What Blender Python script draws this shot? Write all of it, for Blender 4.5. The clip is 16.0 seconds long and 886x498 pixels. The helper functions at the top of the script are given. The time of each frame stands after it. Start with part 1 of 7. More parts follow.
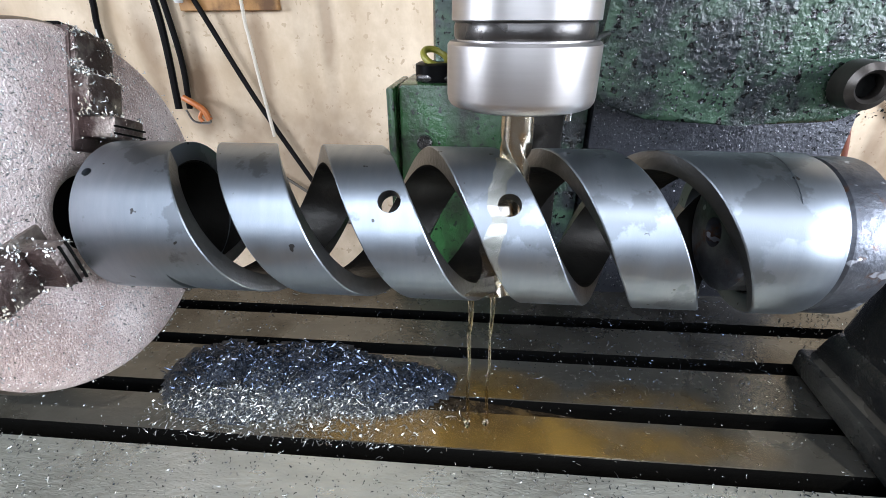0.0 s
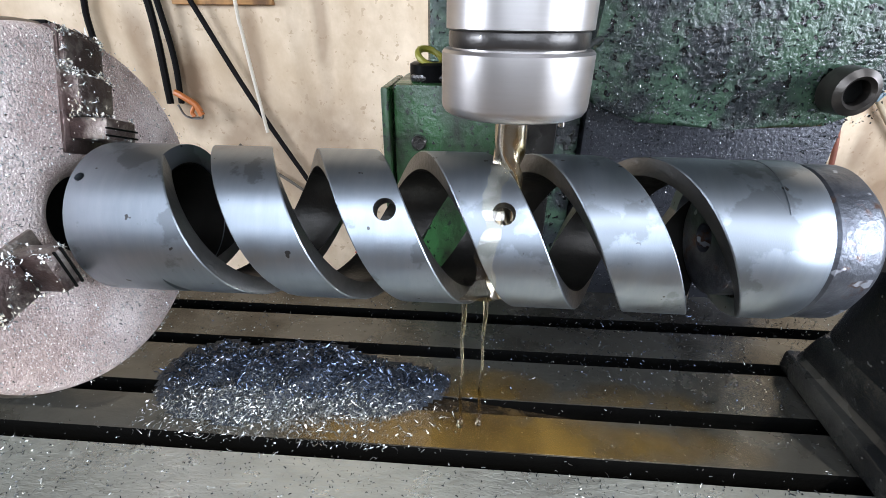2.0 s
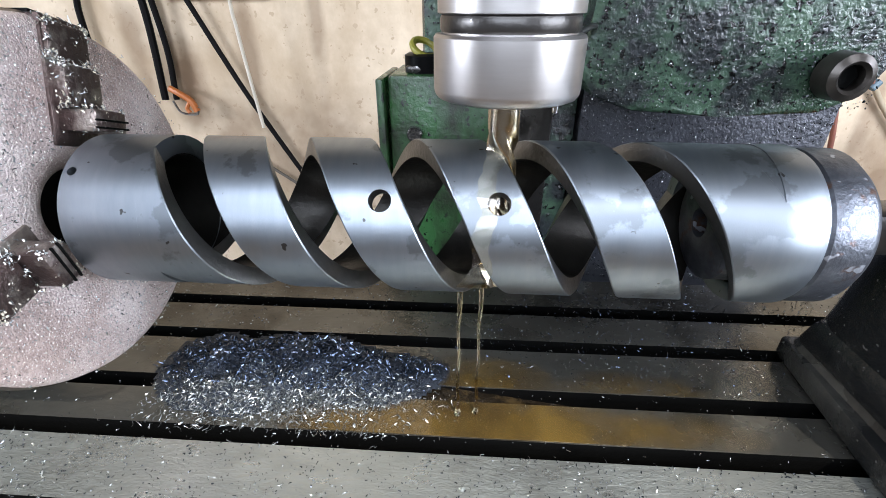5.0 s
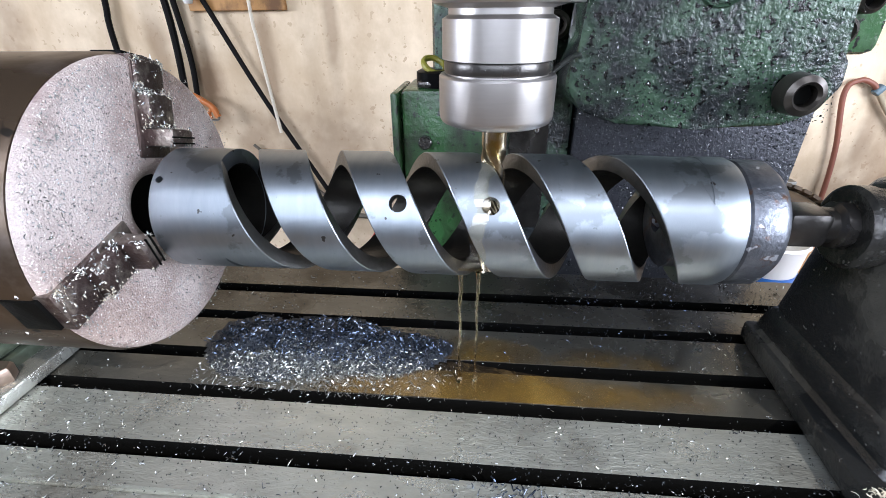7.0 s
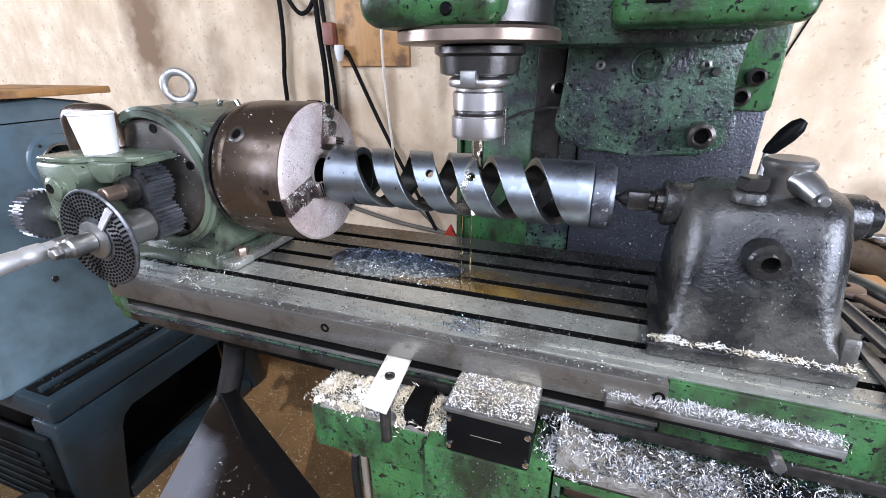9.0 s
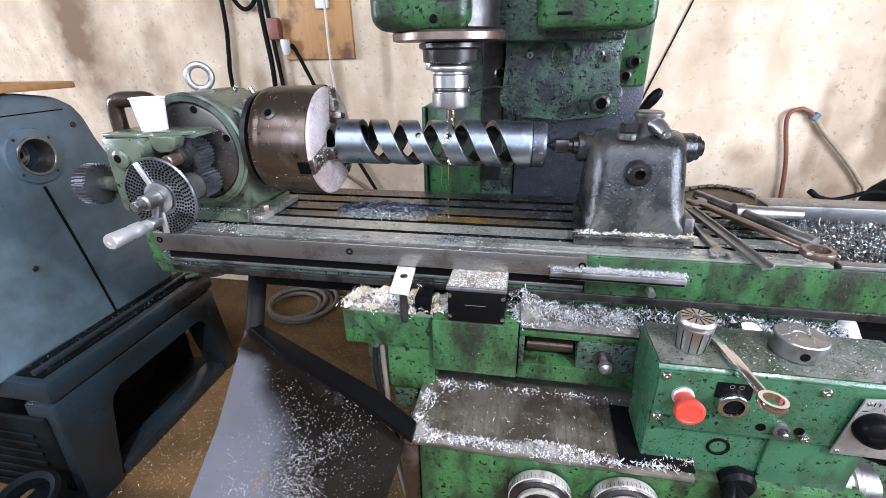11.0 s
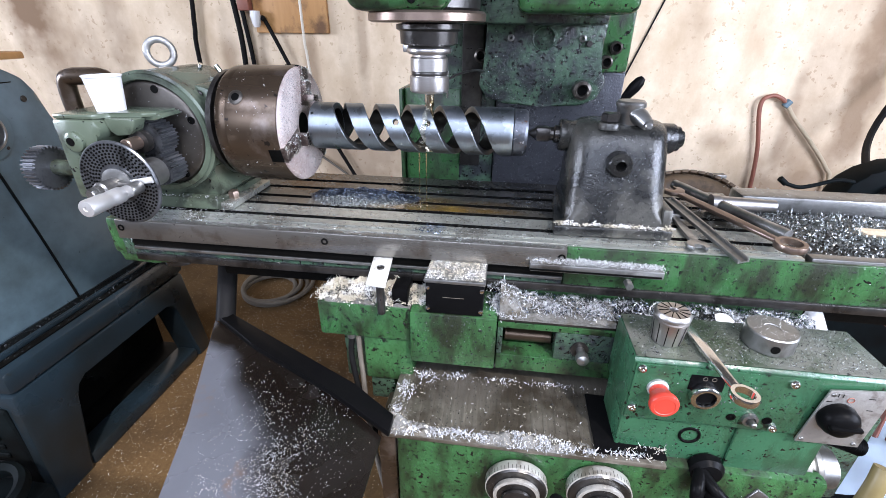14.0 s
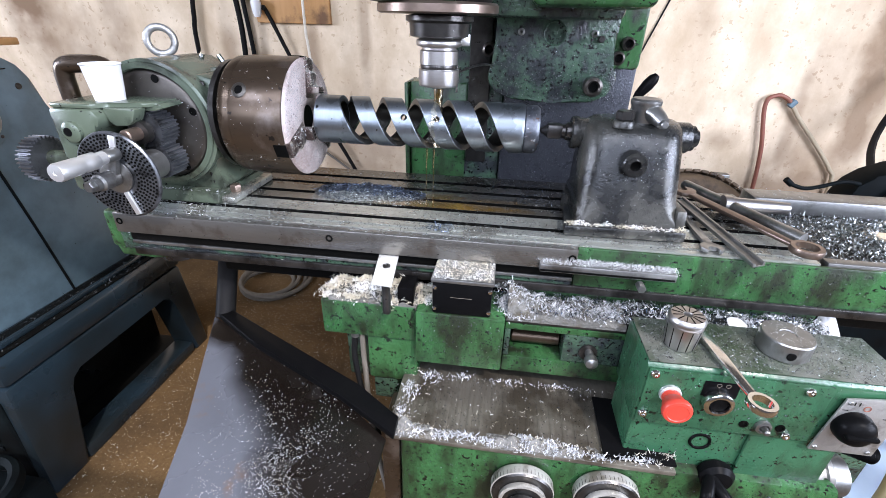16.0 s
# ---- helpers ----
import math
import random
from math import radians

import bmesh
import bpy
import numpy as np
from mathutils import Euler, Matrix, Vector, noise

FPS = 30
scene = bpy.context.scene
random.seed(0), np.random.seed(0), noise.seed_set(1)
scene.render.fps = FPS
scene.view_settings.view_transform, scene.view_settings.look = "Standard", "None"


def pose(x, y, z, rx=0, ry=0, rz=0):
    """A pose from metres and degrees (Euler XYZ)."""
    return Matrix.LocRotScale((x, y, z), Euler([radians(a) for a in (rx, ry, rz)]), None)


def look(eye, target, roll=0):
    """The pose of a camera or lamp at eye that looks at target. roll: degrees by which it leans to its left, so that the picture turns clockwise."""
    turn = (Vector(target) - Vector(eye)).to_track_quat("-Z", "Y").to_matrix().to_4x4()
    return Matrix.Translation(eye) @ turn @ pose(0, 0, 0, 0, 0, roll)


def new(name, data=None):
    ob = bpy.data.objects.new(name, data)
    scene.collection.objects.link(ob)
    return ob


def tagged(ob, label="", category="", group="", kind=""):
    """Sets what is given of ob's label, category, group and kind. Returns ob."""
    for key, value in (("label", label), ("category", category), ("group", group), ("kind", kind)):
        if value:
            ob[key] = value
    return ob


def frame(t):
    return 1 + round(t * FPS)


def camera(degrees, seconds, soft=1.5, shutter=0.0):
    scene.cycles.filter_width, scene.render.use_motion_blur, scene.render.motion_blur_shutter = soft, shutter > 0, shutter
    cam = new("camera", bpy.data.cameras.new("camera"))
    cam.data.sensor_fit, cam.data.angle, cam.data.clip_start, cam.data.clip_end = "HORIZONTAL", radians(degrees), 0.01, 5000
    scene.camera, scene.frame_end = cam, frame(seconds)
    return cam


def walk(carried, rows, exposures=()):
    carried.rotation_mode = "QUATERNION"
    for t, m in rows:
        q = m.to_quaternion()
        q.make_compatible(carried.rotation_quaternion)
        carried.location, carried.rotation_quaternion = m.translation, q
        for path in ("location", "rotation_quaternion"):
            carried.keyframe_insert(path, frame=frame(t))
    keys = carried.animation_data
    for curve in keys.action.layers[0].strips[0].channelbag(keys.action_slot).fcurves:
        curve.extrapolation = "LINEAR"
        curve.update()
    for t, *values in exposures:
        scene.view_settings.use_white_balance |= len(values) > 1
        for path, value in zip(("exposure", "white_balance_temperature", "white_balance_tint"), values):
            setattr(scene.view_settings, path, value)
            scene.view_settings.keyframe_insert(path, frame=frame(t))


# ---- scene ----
cam = camera(90.4, 16.0, soft=0.85)
PATH = [
    (0, (0.023, 0.05, 1.217), (-0.125, 1.815, 0.29), -0.2),
    (0.5, (0.022, 0.05, 1.218), (-0.111, 1.815, 0.287), 0.1),
    (1, (0.023, 0.05, 1.22), (-0.099, 1.816, 0.289), 0.3),
    (1.5, (0.023, 0.051, 1.22), (-0.099, 1.814, 0.282), 0.4),
    (2, (0.023, 0.05, 1.221), (-0.096, 1.811, 0.279), 0.5),
    (2.5, (0.023, 0.048, 1.221), (-0.097, 1.806, 0.275), 0.3),
    (3, (0.023, 0.047, 1.22), (-0.094, 1.803, 0.269), 0.3),
    (3.5, (0.023, 0.047, 1.22), (-0.094, 1.8, 0.264), 0.1),
    (4, (0.024, 0.049, 1.219), (-0.092, 1.799, 0.258), -0.0),
    (6.5, (0.026, 0.041, 1.218), (-0.083, 1.791, 0.255), -0.1),
    (7, (0.032, 0.001, 1.237), (-0.128, 1.752, 0.285), -0.5),
    (7.5, (0.043, -0.059, 1.238), (-0.255, 1.694, 0.324), -1.4),
    (8, (0.038, -0.147, 1.249), (-0.305, 1.628, 0.393), -1.4),
    (8.5, (0.078, -0.203, 1.259), (-0.352, 1.584, 0.47), -1.3),
    (9, (0.167, -0.247, 1.265), (-0.444, 1.487, 0.477), -0.4),
    (9.5, (0.198, -0.305, 1.274), (-0.47, 1.408, 0.488), -0.7),
    (10, (0.168, -0.409, 1.274), (-0.376, 1.338, 0.467), -1.7),
    (10.2, (0.159, -0.445, 1.265), (-0.284, 1.335, 0.468), -1.5),
    (12.3, (0.154, -0.486, 1.273), (-0.151, 1.291, 0.407), -1.0),
    (12.5, (0.152, -0.484, 1.274), (-0.155, 1.29, 0.403), -0.9),
    (13, (0.149, -0.477, 1.273), (-0.154, 1.291, 0.387), -0.7),
    (13.5, (0.155, -0.468, 1.274), (-0.137, 1.295, 0.377), -0.5),
    (14, (0.153, -0.456, 1.275), (-0.081, 1.313, 0.372), 0.5),
    (14.5, (0.148, -0.451, 1.275), (-0.072, 1.316, 0.364), 1.0),
    (15, (0.143, -0.449, 1.275), (-0.078, 1.316, 0.36), 1.3),
    (15.5, (0.139, -0.445, 1.274), (-0.081, 1.318, 0.355), 1.4),
    (16, (0.136, -0.442, 1.273), (-0.083, 1.318, 0.349), 1.5),
]
walk(cam, [(t, look(eye, target, roll)) for t, eye, target, roll in PATH], exposures=[(0, 0.28, 6550, 11), (6.5, 0.28, 6550, 12), (9.0, 0.2, 6300, 16), (16, 0.2, 6250, 16)])

# ---- world, light ----
world = bpy.data.worlds.new("world")
scene.world = world
world.use_nodes = True
wn = world.node_tree.nodes
sky = wn.new("ShaderNodeTexSky")
sky.sky_type, sky.sun_disc = "NISHITA", False
sky.sun_elevation, sky.sun_rotation = radians(48), radians(150)
wn["Background"].inputs["Strength"].default_value = 0.12
world.node_tree.links.new(sky.outputs[0], wn["Background"].inputs["Color"])


def lamp(name, energy, sx, sy, eye, target, color):
    data = bpy.data.lights.new(name, "AREA")
    data.shape, data.size, data.size_y, data.energy, data.color = "RECTANGLE", sx, sy, energy, color
    ob = new(name, data)
    ob.matrix_world = look(eye, target)
    return ob


sun_data = bpy.data.lights.new("sun", "SUN")
sun_data.energy, sun_data.angle, sun_data.color = 3.0, radians(0.6), (1.0, 0.95, 0.88)
new("sun", sun_data).matrix_world = look((2.0, -3.5, 4.5), (0, 0, 0))
COOL = (0.77, 0.85, 1.0)
# daylight through the door, the skylight, the wide front opening and the side window of the workshop
lamp("door_daylight", 215, 2.0, 1.5, (3.0, -1.0, 1.85), (0.3, 0.3, 1.0), COOL)
lamp("skylight_daylight", 97, 3.4, 0.8, (0.1, -1.7, 2.98), (0.1, -1.5, 0.0), COOL)
lamp("front_daylight", 78, 3.6, 1.1, (-0.2, -3.02, 2.2), (0.3, 0.2, 1.0), COOL)
lamp("side_window_daylight", 185, 1.3, 1.1, (-4.5, -1.0, 1.9), (-0.3, 0.6, 0.9), COOL)


# ---- materials ----
def mat(name, base, rough=0.5, metal=0.0, second=None, scale=30.0, amount=0.5, stain=None, stain_scale=6.0, stain_at=0.58,
        bump=0.15, bump_scale=None, stretch=(1, 1, 1), rough_var=0.12, specks=None, speck_scale=350.0, speck_at=0.7,
        coat=0.0, stain_rough=None, soft=0.08, stain_stretch=(1, 1, 1)):
    """Paint or metal with fine grain, large stains and small specks, at real size."""
    m = bpy.data.materials.new(name)
    m.use_nodes = True
    nt = m.node_tree
    n, l = nt.nodes, nt.links
    p = n["Principled BSDF"]
    p.inputs["Metallic"].default_value = metal
    p.inputs["Coat Weight"].default_value = coat
    tc, mp = n.new("ShaderNodeTexCoord"), n.new("ShaderNodeMapping")
    mp.inputs["Scale"].default_value = stretch
    l.new(tc.outputs["Object"], mp.inputs["Vector"])

    def noise_node(sc, detail, vec):
        t = n.new("ShaderNodeTexNoise")
        t.inputs["Scale"].default_value, t.inputs["Detail"].default_value, t.inputs["Roughness"].default_value = sc, detail, 0.6
        l.new(vec, t.inputs["Vector"])
        return t.outputs["Fac"]

    def ramp(fac, a, b):
        r = n.new("ShaderNodeMapRange")
        r.inputs["From Min"].default_value, r.inputs["From Max"].default_value = a, b
        l.new(fac, r.inputs["Value"])
        return r.outputs["Result"]

    def mix(fac, a, b):
        x = n.new("ShaderNodeMix")
        x.data_type = "RGBA"
        l.new(fac, x.inputs[0])
        for k, v in ((6, a), (7, b)):
            if isinstance(v, tuple):
                x.inputs[k].default_value = (*v, 1)
            else:
                l.new(v, x.inputs[k])
        return x.outputs[2]

    fine = noise_node(scale, 5, mp.outputs[0])
    second = second or tuple(c * 0.7 for c in base)
    col = mix(ramp(fine, 0.5 - 0.5 * amount, 0.5 + 0.5 * amount), base, second)
    rg = n.new("ShaderNodeMapRange")
    rg.inputs["To Min"].default_value, rg.inputs["To Max"].default_value = max(0.03, rough - rough_var), min(1, rough + rough_var)
    l.new(noise_node(scale * 0.5, 4, mp.outputs[0]), rg.inputs["Value"])
    ro = rg.outputs["Result"]
    if stain:
        sm = n.new("ShaderNodeMapping")
        sm.inputs["Scale"].default_value = stain_stretch
        l.new(tc.outputs["Object"], sm.inputs["Vector"])
        big = ramp(noise_node(stain_scale, 6, sm.outputs[0]), stain_at - soft, stain_at + soft)
        col = mix(big, col, stain)
        if stain_rough is not None:
            rm = n.new("ShaderNodeMix")
            l.new(big, rm.inputs[0])
            l.new(ro, rm.inputs[2])
            rm.inputs[3].default_value = stain_rough
            ro = rm.outputs[0]
    if specks:
        col = mix(ramp(noise_node(speck_scale, 2, tc.outputs["Object"]), speck_at, speck_at + 0.03), col, specks)
    l.new(col, p.inputs["Base Color"])
    l.new(ro, p.inputs["Roughness"])
    if bump:
        b = n.new("ShaderNodeBump")
        b.inputs["Strength"].default_value, b.inputs["Distance"].default_value = bump, 0.002
        l.new(noise_node(bump_scale or scale * 3, 4, mp.outputs[0]), b.inputs["Height"])
        l.new(b.outputs[0], p.inputs["Normal"])
    return m


M_WORK = mat("turned_steel", (0.285, 0.317, 0.346), 0.39, 1.0, (0.222, 0.252, 0.28), 45, 0.9, (0.18, 0.2, 0.218), 22, 0.56, 0.05, 900, (5, 1, 1), 0.08, specks=(0.07, 0.07, 0.07), speck_scale=160, speck_at=0.715, soft=0.012)
M_BORE = mat("oily_bore_with_shade", (0.04, 0.038, 0.034), 0.36, 0.8, (0.016, 0.015, 0.013), 60, 0.8, bump=0.2)
M_SLOT = mat("milled_slot_steel", (0.27, 0.27, 0.27), 0.36, 1.0, (0.13, 0.13, 0.12), 90, 0.8, bump=0.2, bump_scale=400)
M_PLUG = mat("rusty_plug_steel", (0.15, 0.16, 0.18), 0.4, 0.85, (0.05, 0.055, 0.065), 90, 0.5, (0.11, 0.06, 0.04), 60, 0.62, 0.25, specks=(0.4, 0.42, 0.46), speck_scale=120, speck_at=0.66, soft=0.03)
M_CHUCK = mat("oily_brown_chuck_steel", (0.1, 0.07, 0.046), 0.29, 0.7, (0.046, 0.032, 0.022), 22, 0.8, (0.17, 0.14, 0.12), 12, 0.6, 0.12, stretch=(0.3, 1, 1), specks=(0.02, 0.016, 0.013), speck_scale=60, speck_at=0.66)
M_CFACE = mat("chip_dusted_chuck_face", (0.58, 0.465, 0.425), 0.5, 0.6, (0.28, 0.21, 0.19), 200, 0.7, (0.66, 0.57, 0.54), 14, 0.52, 1.0, 800, specks=(0.92, 0.9, 0.86), speck_scale=900, speck_at=0.62)
M_JAW = mat("hardened_jaw_steel", (0.14, 0.1, 0.09), 0.34, 0.85, (0.05, 0.036, 0.034), 70, 0.8, (0.34, 0.3, 0.26), 45, 0.58, 0.4, 400)
M_NUT = mat("satin_ground_steel", (0.47, 0.455, 0.44), 0.37, 1.0, (0.4, 0.38, 0.365), 40, 0.8, bump=0.03, bump_scale=300, stretch=(1, 1, 14), rough_var=0.06)
M_CUTTER = mat("bright_endmill_steel", (0.66, 0.6, 0.5), 0.2, 1.0, (0.42, 0.36, 0.25), 70, 0.8, (0.3, 0.2, 0.06), 70, 0.6, 0.05)
M_DARKSTEEL = mat("dark_oily_steel", (0.1, 0.095, 0.09), 0.3, 0.8, (0.03, 0.028, 0.026), 50, 0.8, (0.02, 0.018, 0.016), 18, 0.58, bump=0.15, specks=(0.4, 0.4, 0.4), speck_scale=210, speck_at=0.75)
M_DRUM = mat("browned_drum_steel", (0.1, 0.09, 0.078), 0.33, 0.75, (0.06, 0.054, 0.046), 40, 0.8, (0.04, 0.034, 0.03), 16, 0.58, bump=0.08, specks=(0.5, 0.5, 0.5), speck_scale=200, speck_at=0.74)
M_STEEL = mat("worn_steel", (0.35, 0.35, 0.34), 0.36, 0.9, (0.2, 0.2, 0.19), 50, 0.8, (0.11, 0.1, 0.09), 18, 0.6, 0.12)
M_TABLE = mat("oily_table_steel", (0.17, 0.166, 0.145), 0.3, 0.75, (0.10, 0.097, 0.083), 45, 0.8, (0.045, 0.04, 0.03), 11, 0.56, 0.15, 260, (0.6, 1, 1), stain_rough=0.14)
# drier front planks, base colour raised to carry their reflected sheen
M_TABLEDRY = mat("dry_table_steel_with_sheen", (0.53, 0.545, 0.495), 0.3, 0.75, (0.31, 0.32, 0.29), 90, 0.8, (0.27, 0.265, 0.235), 16, 0.6, 0.4, 520, (0.4, 1, 1), specks=(0.1, 0.1, 0.09), speck_scale=300, speck_at=0.7, stain_rough=0.24)
# near black: oil in slots, and shade put into holes and recesses
M_SLOTD = mat("black_oil_and_recess_shade", (0.004, 0.004, 0.0036), 0.4, 0.0, (0.002, 0.002, 0.002), 40, 0.8, bump=0.2)
M_GREEN = mat("worn_green_paint", (0.036, 0.116, 0.04), 0.26, 0.0, (0.024, 0.074, 0.024), 35, 0.8, (0.011, 0.016, 0.007), 24, 0.515, 0.45, 140, specks=(0.006, 0.008, 0.006), speck_scale=150, speck_at=0.61, soft=0.1, stain_stretch=(1, 1, 0.4), stain_rough=0.42)
M_TEAL = mat("worn_bluish_green_paint", (0.03, 0.1, 0.05), 0.26, 0.0, (0.021, 0.068, 0.034), 35, 0.8, (0.012, 0.018, 0.008), 12, 0.585, 0.4, 120, specks=(0.006, 0.008, 0.006), speck_scale=130, speck_at=0.635, soft=0.1, stain_stretch=(1, 1, 0.4), stain_rough=0.42)
M_GREEND = mat("oily_dark_green_paint", (0.058, 0.115, 0.066), 0.2, 0.1, (0.034, 0.058, 0.044), 60, 0.8, (0.022, 0.026, 0.028), 22, 0.52, 1.0, 190, specks=(0.004, 0.005, 0.005), speck_scale=150, speck_at=0.6, soft=0.07)
M_GREY = mat("chip_dusted_slideway_steel", (0.06, 0.065, 0.075), 0.3, 0.5, (0.035, 0.036, 0.045), 40, 0.8, bump=0.5, bump_scale=260, specks=(0.5, 0.5, 0.52), speck_scale=420, speck_at=0.72)
M_HEADGREEN = mat("dividing_head_green_paint", (0.098, 0.122, 0.088), 0.24, 0.15, (0.068, 0.088, 0.062), 18, 0.9, (0.032, 0.038, 0.028), 16, 0.57, 0.3, specks=(0.012, 0.013, 0.012), speck_scale=120, speck_at=0.68, soft=0.06)
M_CAST = mat("black_cast_iron_paint", (0.02, 0.021, 0.021), 0.2, 0.35, (0.01, 0.0105, 0.0105), 40, 0.8, (0.085, 0.083, 0.072), 13, 0.57, 0.35, 260, stain_rough=0.38, specks=(0.12, 0.12, 0.115), speck_scale=190, speck_at=0.68, soft=0.12)
M_WALL = mat("stained_plaster", (0.74, 0.605, 0.44), 0.85, 0.0, (0.57, 0.445, 0.305), 11, 0.4, (0.49, 0.365, 0.235), 4.2, 0.57, 1.0, 26, specks=(0.5, 0.375, 0.25), speck_scale=46, speck_at=0.645, soft=0.12, stain_stretch=(1, 1, 0.55))


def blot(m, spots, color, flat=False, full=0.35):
    """Soft, ragged patches, stains and painted shade, at given places (x, z, half width, half height, strength) on a
    wall, or x, y on a flat sheet.
    """
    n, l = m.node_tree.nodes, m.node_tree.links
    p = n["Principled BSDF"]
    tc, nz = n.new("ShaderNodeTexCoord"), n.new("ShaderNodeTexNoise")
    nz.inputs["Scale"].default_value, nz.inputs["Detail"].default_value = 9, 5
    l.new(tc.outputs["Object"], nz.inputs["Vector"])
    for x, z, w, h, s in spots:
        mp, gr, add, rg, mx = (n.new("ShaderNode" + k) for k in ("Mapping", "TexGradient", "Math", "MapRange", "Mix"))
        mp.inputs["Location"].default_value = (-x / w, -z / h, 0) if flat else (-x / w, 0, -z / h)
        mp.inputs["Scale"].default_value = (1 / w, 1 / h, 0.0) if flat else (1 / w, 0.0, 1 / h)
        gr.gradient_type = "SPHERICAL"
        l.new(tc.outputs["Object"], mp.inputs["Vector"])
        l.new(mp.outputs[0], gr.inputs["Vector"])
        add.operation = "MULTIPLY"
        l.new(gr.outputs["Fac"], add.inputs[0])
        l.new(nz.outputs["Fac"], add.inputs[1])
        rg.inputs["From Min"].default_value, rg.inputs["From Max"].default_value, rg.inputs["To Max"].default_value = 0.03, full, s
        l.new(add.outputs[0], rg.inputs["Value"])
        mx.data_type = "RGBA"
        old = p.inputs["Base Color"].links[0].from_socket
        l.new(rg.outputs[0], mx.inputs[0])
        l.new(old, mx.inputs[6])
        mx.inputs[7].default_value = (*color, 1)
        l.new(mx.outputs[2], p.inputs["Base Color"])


blot(M_WALL, [(-2.15, 1.42, 0.2, 0.5, 1.0), (-2.0, 1.75, 0.45, 0.35, 0.7), (1.45, 1.0, 0.18, 0.7, 0.35), (-0.55, 0.7, 0.4, 0.35, 0.6), (-1.45, 0.75, 0.35, 0.4, 0.6), (0.9, 1.5, 0.12, 0.5, 0.25), (-1.7, 1.25, 0.1, 0.35, 0.5), (-1.0, 0.98, 0.1, 0.22, 0.9), (-0.86, 0.8, 0.12, 0.2, 0.6), (-1.15, 1.1, 0.06, 0.3, 0.5), (1.1, 0.83, 0.1, 0.06, 0.5), (1.36, 0.92, 0.04, 0.35, 0.5), (1.62, 1.05, 0.1, 0.75, 0.8), (1.56, 1.35, 0.07, 0.4, 0.7), (1.45, 0.62, 0.35, 0.25, 0.7), (-1.95, 1.0, 0.3, 0.5, 0.5), (-0.75, 1.05, 0.05, 0.35, 0.6), (-0.5, 1.2, 0.04, 0.4, 0.5), (-1.3, 1.6, 0.3, 0.3, 0.5)], (0.2, 0.125, 0.07))
# unseen walls and ceiling, kept dark to cut bounced light
M_ROOF = mat("dark_unseen_wall_paint", (0.1, 0.09, 0.078), 0.9, 0.0, (0.07, 0.062, 0.055), 5, 0.7, bump=0.2)
M_RAIL = mat("brown_oily_bar_steel", (0.22, 0.212, 0.195), 0.3, 0.8, (0.14, 0.133, 0.12), 80, 0.8, (0.13, 0.115, 0.1), 30, 0.6, 0.12, stretch=(0.15, 1, 1), specks=(0.06, 0.055, 0.05), speck_scale=170, speck_at=0.7, soft=0.06)
M_FLOOR = mat("dirt_and_swarf_floor", (0.16, 0.098, 0.044), 0.95, 0.0, (0.07, 0.043, 0.02), 90, 0.9, (0.06, 0.038, 0.02), 3.0, 0.56, 1.0, 160, specks=(0.5, 0.4, 0.26), speck_scale=130, speck_at=0.66, soft=0.12)
M_LATHE = mat("grey_blue_machine_paint", (0.12, 0.18, 0.214), 0.24, 0.0, (0.09, 0.138, 0.168), 4, 0.8, (0.062, 0.088, 0.097), 4.0, 0.55, 0.15, soft=0.12, specks=(0.02, 0.022, 0.022), speck_scale=75, speck_at=0.745)
# lower lathe paints, darkened beyond their grime to carry the shade there
M_LATHED = mat("dirty_shaded_base_paint", (0.006, 0.009, 0.01), 0.55, 0.0, (0.003, 0.004, 0.004), 14, 0.8, (0.003, 0.003, 0.003), 5, 0.52, 0.2)
M_LATHEM = mat("grimy_shaded_frame_paint", (0.014, 0.027, 0.038), 0.28, 0.0, (0.008, 0.013, 0.017), 5, 0.9, (0.007, 0.008, 0.007), 3.5, 0.56, 0.15, specks=(0.012, 0.013, 0.012), speck_scale=60, speck_at=0.72, soft=0.14)
M_GEAR = mat("oiled_gear_steel", (0.2, 0.21, 0.225), 0.34, 0.85, (0.1, 0.105, 0.115), 60, 0.8, (0.04, 0.04, 0.042), 40, 0.58, 0.1)
M_EYE = mat("dull_plated_steel", (0.5, 0.49, 0.47), 0.45, 0.8, (0.36, 0.35, 0.33), 70, 0.8, (0.2, 0.18, 0.16), 50, 0.6, 0.3)
M_CHIP = mat("bright_steel_chips", (0.74, 0.74, 0.735), 0.3, 0.4, (0.36, 0.375, 0.4), 300, 0.8, bump=0)
M_CHIPB = mat("blued_steel_chips", (0.14, 0.18, 0.245), 0.25, 0.95, (0.05, 0.065, 0.1), 200, 0.9, (0.36, 0.38, 0.41), 60, 0.64, bump=0)
M_CHIPM = mat("grey_steel_chips", (0.43, 0.45, 0.44), 0.28, 0.9, (0.2, 0.215, 0.21), 250, 0.9, bump=0)
M_DRIFT = mat("packed_pale_swarf", (0.24, 0.235, 0.215), 0.6, 0.1, (0.05, 0.047, 0.04), 300, 0.8, (0.1, 0.085, 0.06), 40, 0.55, 1.0, 420)
M_CHIPY = mat("pale_straw_chips", (0.72, 0.69, 0.6), 0.45, 0.15, (0.4, 0.33, 0.2), 200, 0.9, (0.85, 0.86, 0.86), 40, 0.55, bump=0)
M_CRUMB = mat("oil_wet_dark_crumbs", (0.03, 0.036, 0.04), 0.16, 0.4, (0.012, 0.015, 0.016), 200, 0.8, (0.16, 0.17, 0.18), 60, 0.6, bump=0)
M_MOUND = mat("packed_dark_swarf", (0.014, 0.018, 0.026), 0.4, 0.6, (0.045, 0.055, 0.07), 300, 0.7, bump=1.0, bump_scale=500)
